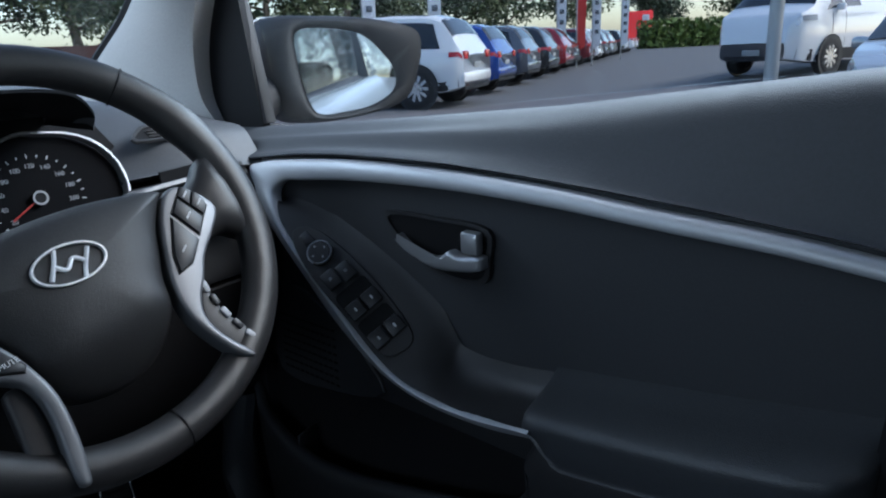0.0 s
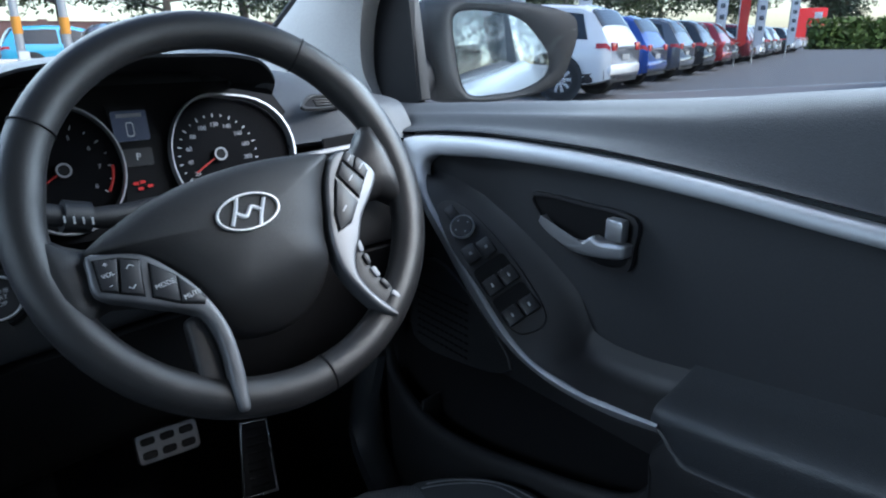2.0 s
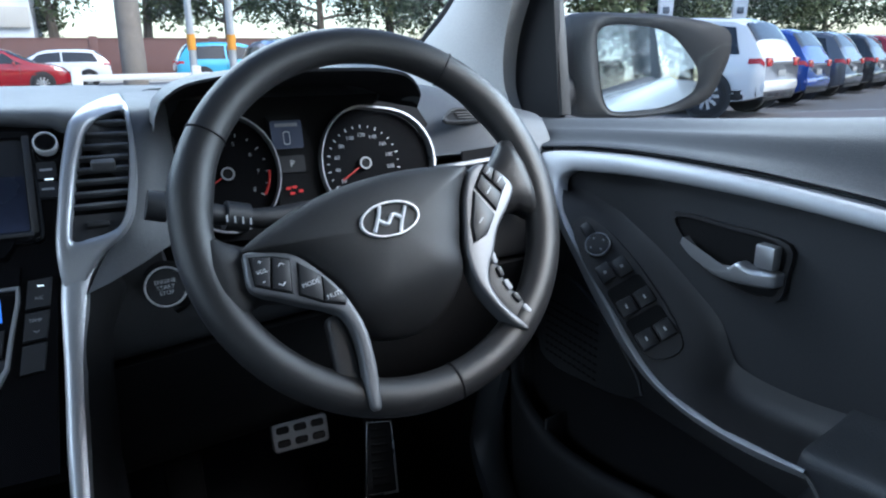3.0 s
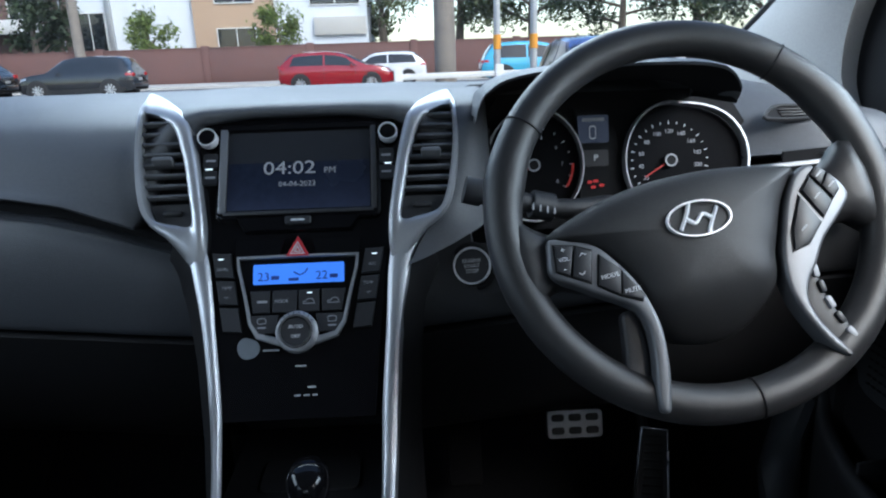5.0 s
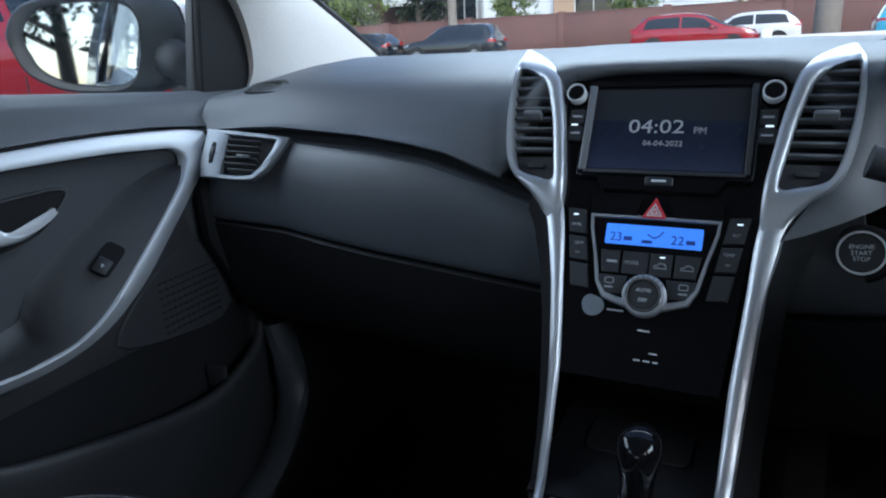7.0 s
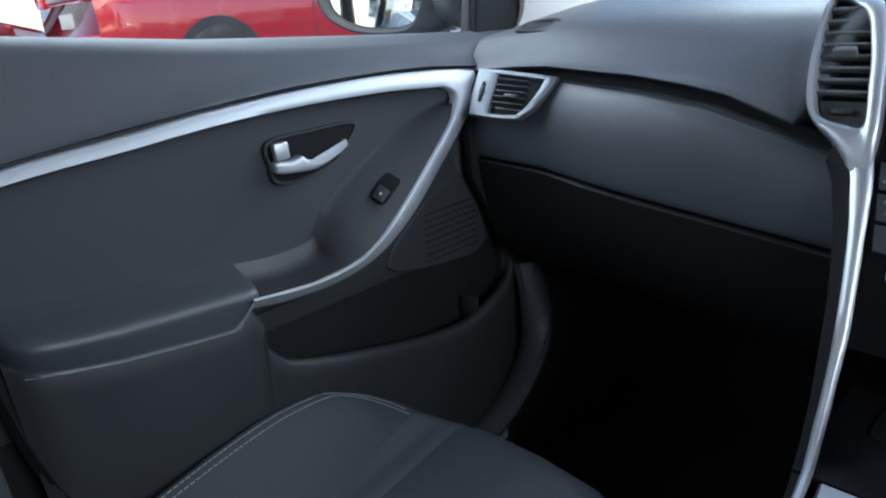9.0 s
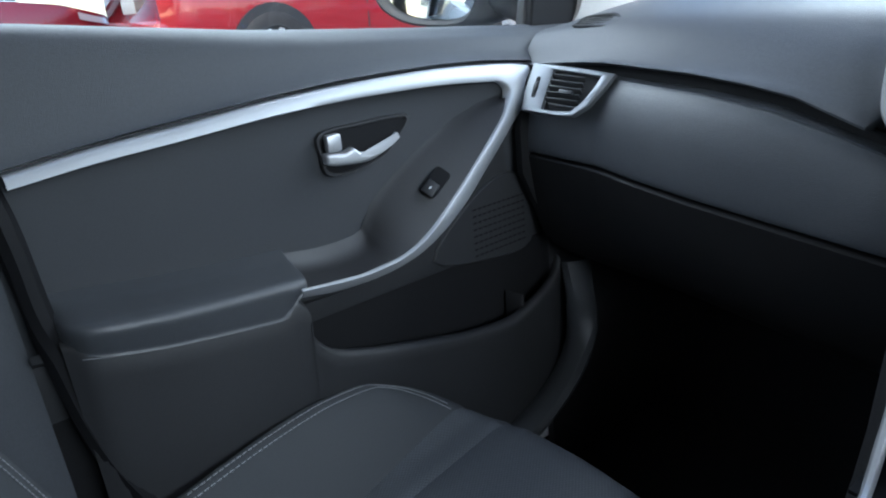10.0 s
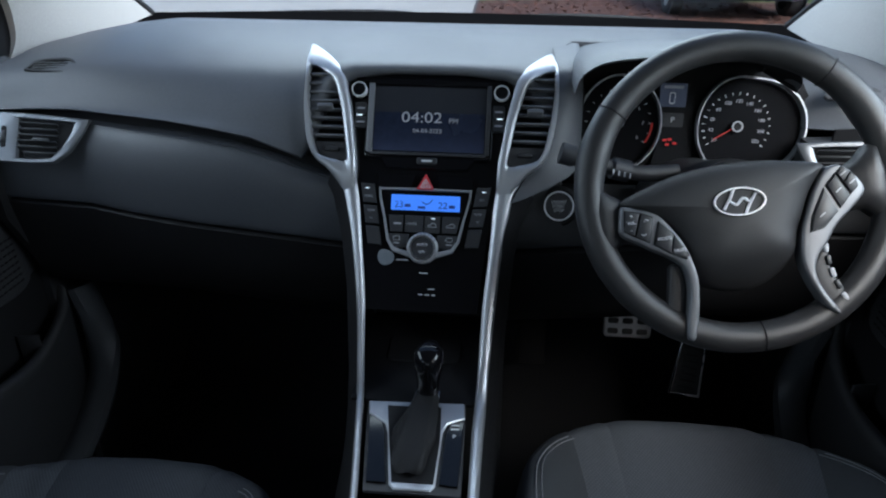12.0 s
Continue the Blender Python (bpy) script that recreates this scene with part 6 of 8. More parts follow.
# ---- pillars, roof, windscreen, shell ----
for sx in (-1, 1):
    V = lambda x, y, z: Vector((sx * x, y, z))
    rear = curve([V(0.70, 0.145, 0.985), V(0.69, 0.165, 1.03), V(0.685, 0.155, 1.10), V(0.678, 0.11, 1.17), V(0.655, 0.0, 1.28), V(0.60, -0.18, 1.37)], 5)
    front = curve([V(0.655, 0.55, 1.005), V(0.668, 0.50, 1.045), V(0.672, 0.41, 1.095), V(0.672, 0.30, 1.152), V(0.65, 0.13, 1.25), V(0.585, -0.08, 1.355)], 5)
    rows = []
    for a, b in zip(rear, front):
        inw = Vector((-sx, -0.2, 0)).normalized()
        rows.append([a - inw * 0.03, a + inw * 0.002, a.lerp(b, 0.12) + inw * 0.014, a.lerp(b, 0.4) + inw * 0.020, a.lerp(b, 0.75) + inw * 0.012, a.lerp(b, 0.95) + inw * 0.004, b, b - inw * 0.03])
    single("pillar_trim", loft(rows), LINER, "pale grey cloth covered windscreen pillar", "pillar", "windscreen pillars", "structure")
    single("windscreen_edge_seal", sweep([p + Vector((sx * 0.004, 0.008, 0.002)) for p in front], 0.008, 6), RUBBER, "black windscreen edge band", "seal", kind="structure")
    single("b_pillar_trim", loft([[V(0.652, -0.715, z), V(0.636, -0.78, z), V(0.65, -0.95, z), V(0.70, -1.0, z)] if z < 1.0 else [V(0.70 - (z - 1.0) * 0.2, -0.73, z), V(0.69 - (z - 1.0) * 0.2, -0.78, z), V(0.69 - (z - 1.0) * 0.2, -0.86, z), V(0.74 - (z - 1.0) * 0.2, -0.9, z)] for z in (0.25, 0.5, 0.75, 0.95, 1.0, 1.1, 1.25, 1.38)]), DOOR,
           "dark grey centre pillar trim", "pillar", kind="structure")
    single("rear_door_wall", loft([[V(0.665, y, z) for z in (0.25, 0.6, 0.9, 1.04)] for y in (-0.9, -1.3, -1.7)], thick=0.02), DOOR, "dark grey rear door panel", "door panel", kind="structure")
    single("rear_body_wall", loft([[V(0.80, y, 0.12), V(0.86, y, 0.5), V(0.87, y, 0.72), V(0.865, y, 0.86), V(0.845, y, 0.97), V(0.78, y, 1.05)] for y in (-0.76, -1.2, -1.8, -2.3)], thick=0.004), WHITE, "white rear flank of the car body", "car body", kind="structure")
    single("rear_quarter_pillar", loft([[V(0.76, y, 1.04), V(0.70, y + 0.04, 1.2), V(0.62, y + 0.1, 1.38)] for y in (-1.55, -1.85, -2.1)], thick=0.02), LINER, "pale rear quarter pillar", "pillar", kind="structure")
    single("outer_roof_rail", sweep(curve([V(0.78, 0.62, 0.98), V(0.76, 0.4, 1.10), V(0.74, 0.15, 1.235), V(0.69, -0.15, 1.37), V(0.66, -0.6, 1.415), V(0.66, -1.4, 1.40), V(0.70, -2.1, 1.25)], 5), 0.025, 8), WHITE, "white painted roof side rail", "car body", kind="structure")
    rg = single("rear_side_window", loft([[V(0.75, y, 1.06), V(0.69, y, 1.36)] for y in (-0.92, -1.25, -1.55)], thick=0.003), GLASS, "rear side window glass", "window", kind="structure")
    rg.visible_shadow = False
single("ceiling", loft([[Vector((x, y, z)) for x, z in ((-0.66, 1.36), (-0.5, 1.385), (0, 1.395), (0.5, 1.385), (0.66, 1.36))] for y in (-0.10, -0.2, -0.8, -1.5, -2.0)], thick=0.03), LINER,
       "pale grey cloth headliner", "ceiling", kind="structure")
single("tailgate_wall", loft([[Vector((x, y, z)) for y, z in ((-2.1, 0.2), (-2.15, 0.7), (-2.15, 1.02))] for x in (-0.8, 0.0, 0.8)], thick=0.03), HARD, "black rear wall of the cabin", "wall", kind="structure")
ws = single("windscreen", loft([[Vector((x * k, y + 0.10 * (1 - (x / 0.72) ** 2), z)) for x in (-0.735, -0.5, -0.2, 0.2, 0.5, 0.735)] for y, z, k in ((0.68, 0.955, 1.0), (0.45, 1.09, 0.97), (0.2, 1.225, 0.93), (-0.10, 1.365, 0.86))], thick=0.004), GLASS,
            "clear windscreen", "window", kind="structure")
ws.visible_shadow = False
rw = single("rear_window", loft([[Vector((x, y, z)) for x in (-0.66, 0, 0.66)] for y, z in ((-2.14, 1.03), (-2.0, 1.37))], thick=0.004), GLASS, "rear window glass", "window", kind="structure")
rw.visible_shadow = False
single("windscreen_base_band", loft([[Vector((x, y + 0.10 * (1 - (x / 0.72) ** 2), z)) for x in (-0.72, -0.5, -0.25, 0.0, 0.25, 0.5, 0.72)] for y, z in ((0.58, 0.955), (0.625, 0.998), (0.665, 0.982), (0.76, 0.955), (0.84, 0.94))], thick=0.006), BAND,
       "black shaded band and scuttle along the windscreen foot", "trim", kind="structure")
for x0, x1 in ((-0.45, 0.02), (0.05, 0.55)):
    wiper = thing("windscreen_wiper", "black windscreen wiper parked on the scuttle", "wiper", "wipers")
    part("arm", sweep(curve([(x0, 0.80, 0.962), (x0 * 0.5 + x1 * 0.5, 0.79, 0.985), (x1, 0.77, 0.975)], 4), 0.007, 6), RUBBER, wiper)
    part("blade", sweep(curve([(x0 - 0.15, 0.765, 0.975), (x0 * 0.5 + x1 * 0.5, 0.79, 0.985), (x1, 0.765, 0.972)], 5), 0.008, 6), RUBBER, wiper)
single("bonnet", loft([[Vector((x, y, z - 0.05 * (x / 0.8) ** 2)) for x in (-0.80, -0.5, 0.0, 0.5, 0.80)] for y, z in ((0.85, 0.915), (1.2, 0.87), (1.5, 0.80), (1.7, 0.70), (1.76, 0.5), (1.76, 0.1))], thick=0.01), WHITE, "white car bonnet and nose", "car body", kind="structure")


# ---- seats ----
def seat(name, cx, zc, yf, label, w=0.26, rise=0.05):
    s = thing(name, label, "car seat", "front seats")

    def top(u, v):
        """u across (-1..1), v from front 0 to back 1; the plan's front corners are round."""
        edge = abs(u)
        x = cx + u * w * (1 - 0.28 * max(0.0, v - 0.38) ** 1.15)
        k = max(0.0, min(1.0, (edge - 0.52) / 0.40))
        bol = (rise * min(1, 0.55 + v * 2.2) + 0.035 * v + 0.018 * math.sin(math.pi * min(1.0, v / 0.9))) * k * k * (3 - 2 * k)
        roll = 0.034 * max(0, (0.11 - v) / 0.11) ** 2.2
        fall = 0.055 * max(0, (edge - 0.90) / 0.10) ** 2.4
        c = max(0.0, min(1.0, (edge - 0.30) / 0.70))
        corner = 0.225 * (1 - math.sqrt(max(0.0, 1 - c * c)))
        y = yf - corner * (1 - v) ** 2.0 - v * 0.52 - 0.012 * edge
        return Vector((x, y, zc + bol - roll - fall - 0.05 * v))

    vs = [0, 0.012, 0.03, 0.045, 0.06, 0.08, 0.1, 0.12, 0.145, 0.17, 0.2, 0.24, 0.29, 0.35, 0.42, 0.5, 0.6, 0.7, 0.8, 0.9, 1.0]
    slant = lambda u, v: u * (1.06 - 0.42 * min(v, 0.9))

    def patch(b0, b1, n=8):
        rows = []
        for v in vs:
            a, b = b0(v), b1(v)
            rows.append([top(a + (b - a) * i / n, v) - Vector((0, 0, 0.0035 if (i == 0 and abs(a) < 0.98) or (i == n and abs(b) < 0.98) else 0)) for i in range(n + 1)])
        front = [[p + Vector((0, 0.004, -d)) for p in rows[0]] for d in (0.16, 0.08, 0.03)]
        return loft(front + rows)

    part("cushion_centre", patch(lambda v: slant(-0.42, v), lambda v: slant(0.42, v), 10), FABRIC, s, "grey woven seat centre", 60)
    for sd in (-1, 1):
        part("cushion_panel", patch(lambda v: sd * slant(0.42, v), lambda v: sd * slant(0.64, v), 6), FABRIC, s, "", 60)
        part("cushion_bolster", patch(lambda v: sd * slant(0.64, v), lambda v: sd * 1.0, 16), FABRIC_SIDE, s, "smooth dark seat bolster", 60)
        for du, dv in ((-0.03, 0.006), (0.0, -0.006)):
            uv = curve([(u + du, max(0.0, v + dv * f), 0) for u, v, f in ((0.885, 0.80, 0), (0.885, 0.6, 0), (0.885, 0.42, 0), (0.885, 0.30, 0), (0.882, 0.24, 0), (0.872, 0.19, 0.3), (0.85, 0.155, 0.7), (0.80, 0.128, 1), (0.74, 0.110, 1), (0.68, 0.100, 1))], 12)
            path = [top(sd * q.x, q.y) + Vector((0, 0, 0.0014)) for q in uv]
            bits = [sweep([path[i], path[i].lerp(path[i + 1], 0.72)], 0.0009, 4) for i in range(0, len(path) - 1)]
            part("stitching", join(*bits), THREAD, s, "pale double stitching")
        part("side_valance", loft([[top(sd * 1.0, v), top(sd * 1.0, v) + Vector((sd * 0.004, 0, -0.08)), top(sd * 1.0, v) + Vector((-sd * 0.01, 0, -0.2))] for v in vs]), HARD, s)

    def back(u, v):
        x = cx + u * (w * (0.98 - 0.16 * v * v))
        bol = 0.055 * max(0, (abs(u) - 0.55) / 0.45) ** 1.3 * (1 - 0.35 * v)
        fall = 0.10 * max(0, (abs(u) - 0.88) / 0.12) ** 2
        return Vector((x, yf - 0.53 - 0.22 * v + bol - fall + 0.02 * math.sin(v * 3), zc - 0.04 + 0.56 * v))

    bv = [0, 0.1, 0.25, 0.4, 0.55, 0.7, 0.85, 0.95, 1.0]
    part("backrest_centre", loft([[back(u, v) for u in (-0.55, -0.3, 0, 0.3, 0.55)] for v in bv]), FABRIC, s)
    for sd in (-1, 1):
        part("backrest_bolster", loft([[back(sd * u, v) for u in (0.55, 0.64, 0.75, 0.86, 0.93, 0.97, 1.0)] for v in bv]), FABRIC_SIDE, s)
        for dk in (0.80, 0.83):
            path = curve([back(sd * dk, v) + Vector((0, 0.0012, 0)) for v in bv], 16)
            part("stitching", join(*[sweep([path[i], path[i].lerp(path[i + 1], 0.7)], 0.0006, 4) for i in range(len(path) - 1)]), THREAD, s)
    shell = [[back(u, v) + Vector((0, -0.10 - 0.02 * math.cos(u * 1.4), 0)) for u in (-1, -0.6, 0, 0.6, 1)] for v in bv]
    part("backrest_shell", loft(shell), HARD, s)
    part("backrest_side", loft([[back(u, v), back(u, v) + Vector((0, -0.11, 0))] for u in (-1,) for v in bv]), FABRIC_SIDE, s)
    part("backrest_side", loft([[back(u, v), back(u, v) + Vector((0, -0.11, 0))] for u in (1,) for v in bv]), FABRIC_SIDE, s)
    part("backrest_top", loft([[back(u, 1), back(u, 1) + Vector((0, -0.05, 0.02)), back(u, 1) + Vector((0, -0.11, 0))] for u in (-1, -0.6, 0, 0.6, 1)]), FABRIC, s)
    part("base", box(w * 1.8, 0.44, 0.16, 0.02, pose(cx, yf - 0.30, zc - 0.26)), DEEP, s)
    return s


seat("passenger_seat", -0.388, 0.520, -0.190, "grey woven fabric front passenger seat with stitched bolsters", 0.248, 0.06)
seat("driver_seat", 0.372, 0.575, -0.102, "grey woven fabric driver seat with stitched bolsters", 0.245, 0.025)
bench = thing("rear_bench", "dark grey fabric rear bench seat", "car seat")
part("cushion", box(1.25, 0.45, 0.2, 0.05, pose(0, -1.45, 0.45)), FABRIC_SIDE, bench)
part("backrest", box(1.25, 0.16, 0.55, 0.05, pose(0, -1.75, 0.72, -15)), FABRIC, bench)

# ---- outer skin of the car around the cabin ----
single("outer_roof", loft([[Vector((x, y, z - drop)) for x, z in ((-0.66, 1.405), (-0.45, 1.435), (0.0, 1.45), (0.45, 1.435), (0.66, 1.405))] for y, drop in ((-0.10, 0.015), (-0.3, 0.0), (-0.9, 0.0), (-1.5, 0.012), (-2.02, 0.045))], thick=0.006), WHITE, "white painted car roof", "car body", kind="structure")
single("tailgate_skin", loft([[Vector((x, y + 0.10 * (abs(x) / 0.84) ** 2.5, z)) for x in (-0.84, -0.6, 0.0, 0.6, 0.84)] for y, z in ((-2.16, 1.06), (-2.28, 0.98), (-2.36, 0.80), (-2.38, 0.55), (-2.42, 0.45), (-2.42, 0.15), (-2.36, 0.06))], thick=0.006), WHITE, "white tailgate and rear bumper", "car body", kind="structure")
for sx in (-1, 1):
    V = lambda x, y, z: Vector((sx * x, y, z))
    single("front_wing", loft([curve([V(x * k, y, z) for x, z in ((0.79, zt), (0.84, zt - 0.03), (0.868, zt - 0.12), (0.875, 0.62), (0.865, 0.35), (0.84, 0.12))], 3) for y, zt, k in ((0.30, 0.975, 1.0), (0.62, 0.955, 1.0), (0.90, 0.885, 1.0), (1.20, 0.835, 0.99), (1.48, 0.765, 0.97), (1.68, 0.67, 0.93), (1.77, 0.50, 0.88))], thick=0.005), WHITE, "white front wing", "car body", kind="structure")
    single("quarter_skin", loft([[V(0.785, y, 1.05), V(0.75, y + 0.02, 1.2), V(0.69, y + 0.06, 1.37)] for y in (-1.62, -1.9, -2.14)], thick=0.006), WHITE, "white rear quarter panel", "car body", kind="structure")
    single("sill_skin", loft([[V(0.80, y, 0.13), V(0.84, y, 0.10), V(0.80, y, 0.02), V(0.70, y, 0.02)] for y in (-1.2, 0.0, 0.82)], thick=0.005), WHITE, "white sill under the doors", "car body", kind="structure")


# ================= outside =================
def ground_z(x, y):
    rise = 0.097 * max(0.0, min(4.55, -x - 1.2))
    east = 0.035 * max(0.0, min(14.0, x - 6.0)) * max(0.0, min(1.0, (7.0 - y) / 2.5)) * max(0.0, min(1.0, (y + 30) / 10)) * max(0.0, min(1.0, (80 - x) / 30))
    return GROUND + east + rise * max(0.0, min(1.0, (8.5 - y) / 3.0)) * max(0.0, min(1.0, (y + 30) / 10))


gx = [-400, -120, -60, -30, -20, -14, -10, -7, -5, -3, -1.2, 2, 6, 8, 20, 40, 50, 80, 160, 400]
gy = [-400, -100, -40, -30, -20, -10, -5, 0, 3, 4.5, 5.5, 6.5, 7.0, 7.5, 8.5, 20, 40, 100, 400]
single("ground", loft([[Vector((x, y, ground_z(x, y))) for y in gy] for x in gx]), ASPHALT, "grey asphalt car yard", "ground", kind="structure")


def flat(name, pts, mat, z, label, category, kind="structure", depth=0.05):
    return single(name, slab(pts, depth, Matrix.Translation((0, 0, z - depth))), mat, label, category, kind=kind)


flat("road", [(-150, 17.0), (19.4, 17.0), (65, 34.5), (-150, 34.5)], ROADMAT, GROUND + 0.004, "grey asphalt road with white lane lines", "road")
flat("bus_lane", [(-150, 13.4), (10, 13.4), (19.4, 17.0), (-150, 17.0)], BUSLANE, GROUND + 0.005, "worn red painted bus lane", "road")
flat("driveway", [(-16, 8.6), (-0.35, 8.6), (-0.35, 13.1), (-16, 13.1)], CONCRETE, GROUND + 0.02, "pale concrete driveway crossing", "driveway")
single("kerb", box(9.4, 0.18, 0.14, 0.03, pose(4.6, 13.25, GROUND + 0.06)), CONCRETE, "concrete kerb along the bus lane", "kerb", kind="structure")
for y0, lab in ((17.05, "solid"), (34.0, "solid")):
    flat("lane_line", [(-120, y0), (19 + (y0 - 17) * 2.6, y0), (19 + (y0 - 17) * 2.6, y0 + 0.14), (-120, y0 + 0.14)], LINE, GROUND + 0.010, "white painted edge line", "road marking", depth=0.004)
for y0 in (21.0, 25.5, 29.8):
    for k in range(-6, int((19 + (y0 - 17) * 2.6) / 9.0)):
        flat("lane_dash", [(k * 9.0 - 3.2, y0), (k * 9.0 + 0.2, y0), (k * 9.0 + 0.2, y0 + 0.13), (k * 9.0 - 3.2, y0 + 0.13)], LINE, GROUND + 0.010, "white dashed lane line", "road marking", depth=0.004)
flat("far_pavement", [(-150, 34.6), (150, 34.6), (150, 39.7), (-150, 39.7)], CONCRETE, GROUND + 0.12, "concrete footpath before the wall", "pavement", depth=0.2)

# garden bed, lawn and post fence
flat("garden_bed", [(-0.30, 8.6), (2.4, 8.6), (6.5, 9.2), (6.5, 10.9), (1.4, 10.9), (-0.30, 10.4)], MULCH, GROUND + 0.03, "red-brown bark mulch garden bed", "garden bed")
rnd = random.Random(5)
chips = bmesh.new()
for i in range(1400):
    x, y = rnd.uniform(-0.25, 6.2), rnd.uniform(8.65, 10.6)
    m = pose(x, y, GROUND + 0.035, rnd.uniform(-30, 30), rnd.uniform(-30, 30), rnd.uniform(0, 180))
    q = [m @ Vector(p) for p in ((-0.03, -0.008, 0), (0.03, -0.012, 0), (0.035, 0.01, 0.006), (-0.028, 0.012, 0.004))]
    chips.faces.new([chips.verts.new(p) for p in q])
single("bark_chips", chips, MULCH, "loose red-brown bark chips", "mulch", kind="stuff")
flat("lawn", [(-0.30, 10.4), (1.4, 10.9), (8.4, 10.9), (8.4, 13.1), (-0.30, 13.1)], GRASS, GROUND + 0.03, "short green verge lawn", "lawn")
blades = bmesh.new()
for i in range(5000):
    x, y = rnd.uniform(-0.2, 8.3), rnd.uniform(10.95, 13.0)
    h, a = rnd.uniform(0.03, 0.08), rnd.uniform(0, 6.28)
    p = Vector((x, y, GROUND + 0.03))
    d = Vector((math.cos(a), math.sin(a), 0)) * 0.012
    blades.faces.new([blades.verts.new(q) for q in (p - d, p + d, p + Vector((rnd.uniform(-0.03, 0.03), rnd.uniform(-0.03, 0.03), h)))])
single("grass_blades", blades, GRASS, "short green grass blades", "grass", kind="stuff")
fence = thing("rail_fence", "white painted post and rail fence along the verge", "fence")
f0, fd = Vector((-0.20, 11.7, GROUND)), Vector((0.93, 0.20, 0)).normalized()
for k in range(9):
    p = f0 + fd * (1.9 * k)
    part("post", box(0.15, 0.15, 1.05, 0.012, Matrix.Translation(p + Vector((0, 0, 0.52)))), WHITE_P, fence)
    if k < 8:
        for h in (0.88, 0.50):
            q = p + fd * 0.95 + Vector((0, 0.02, h))
            part("rail", box(1.9, 0.045, 0.10, 0.008, Matrix.Translation(q) @ pose(0, 0, 0, 0, 0, math.degrees(math.atan2(fd.y, fd.x)))), WHITE_P, fence)


# ---- vehicles ----
KINDS = {
    "suv": dict(L=4.7, W=1.88, roof=[(0, 0.95), (0.015, 1.06), (0.05, 1.36), (0.09, 1.60), (0.14, 1.68), (0.3, 1.72), (0.48, 1.70), (0.58, 1.60), (0.735, 1.12), (0.85, 1.04), (0.95, 0.92), (0.985, 0.78), (1, 0.60)], belt=1.02, r=0.385, glass=(0.09, 0.68), ws=(0.585, 0.725), rg=(0.045, 0.095), clad=True),
    "hatch": dict(L=4.3, W=1.78, roof=[(0, 0.88), (0.015, 0.98), (0.06, 1.22), (0.12, 1.40), (0.2, 1.46), (0.4, 1.48), (0.52, 1.44), (0.60, 1.34), (0.76, 0.98), (0.87, 0.90), (0.96, 0.78), (0.99, 0.66), (1, 0.5)], belt=0.93, r=0.32, glass=(0.10, 0.70), ws=(0.60, 0.75), rg=(0.05, 0.12), clad=False),
    "sedan": dict(L=4.7, W=1.82, roof=[(0, 0.82), (0.01, 0.95), (0.05, 1.02), (0.13, 1.05), (0.22, 1.28), (0.32, 1.43), (0.45, 1.46), (0.55, 1.40), (0.72, 0.98), (0.85, 0.90), (0.95, 0.78), (0.99, 0.66), (1, 0.5)], belt=0.94, r=0.33, glass=(0.20, 0.66), ws=(0.565, 0.71), rg=(0.15, 0.29), clad=False),
    "van": dict(L=5.2, W=1.95, roof=[(0, 1.0), (0.008, 1.9), (0.02, 2.03), (0.1, 2.08), (0.6, 2.08), (0.72, 2.0), (0.80, 1.80), (0.90, 1.28), (0.96, 1.12), (0.99, 0.9), (1, 0.62)], belt=1.16, r=0.34, glass=(0.62, 0.84), ws=(0.76, 0.895), rg=(0.01, 0.018), clad=True),
    "ute": dict(L=5.3, W=1.86, roof=[(0, 0.85), (0.01, 1.05), (0.3, 1.08), (0.33, 1.10), (0.36, 1.5), (0.40, 1.74), (0.55, 1.76), (0.62, 1.66), (0.745, 1.16), (0.86, 1.08), (0.95, 0.96), (0.985, 0.8), (1, 0.6)], belt=1.06, r=0.38, glass=(0.37, 0.69), ws=(0.62, 0.735), rg=(0.345, 0.385), clad=True),
}


def wheel_meshes(r):
    w = 0.21
    tyre = []
    for a, x in ((0.66, -0.5), (0.9, -0.5), (0.985, -0.4), (1.0, -0.2), (1.0, 0.2), (0.985, 0.4), (0.9, 0.5), (0.70, 0.5), (0.66, 0.42)):
        tyre.append([Vector((x * w, a * r * math.cos(t), a * r * math.sin(t))) for t in (2 * math.pi * k / 28 for k in range(28))])
    rim = [[Vector((x * w, a * r * math.cos(t), a * r * math.sin(t))) for t in (2 * math.pi * k / 28 for k in range(28))] for a, x in ((0.70, 0.49), (0.66, 0.51), (0.62, 0.47), (0.60, 0.1), (0.1, 0.05))]
    spokes = bmesh.new()
    bits = []
    for k in range(10):
        a = 2 * math.pi * k / 10
        bits.append(box(0.02, 0.55 * r, 0.052 * r / 0.36, 0.004, pose(0.42 * w, 0, 0, 0, 0, 0) @ pose(0, 0, 0, math.degrees(a), 0, 0) @ Matrix.Translation((0, 0.36 * r, 0)), 1))
    bits.append(moved(slab(disc(0.15 * r, 18), 0.02, bevel=0.005), Matrix.Translation((0.38 * w, 0, 0)) @ pose(0, 0, 0, 0, 90, 0)))
    spokes.free()
    return mesh_of("tyre", loft(tyre, wrap=True), TYRE), mesh_of("rim", loft(rim, wrap=True), TRIM_BLACK), mesh_of("spokes", join(*bits), ALLOY)


WHEELS = {}


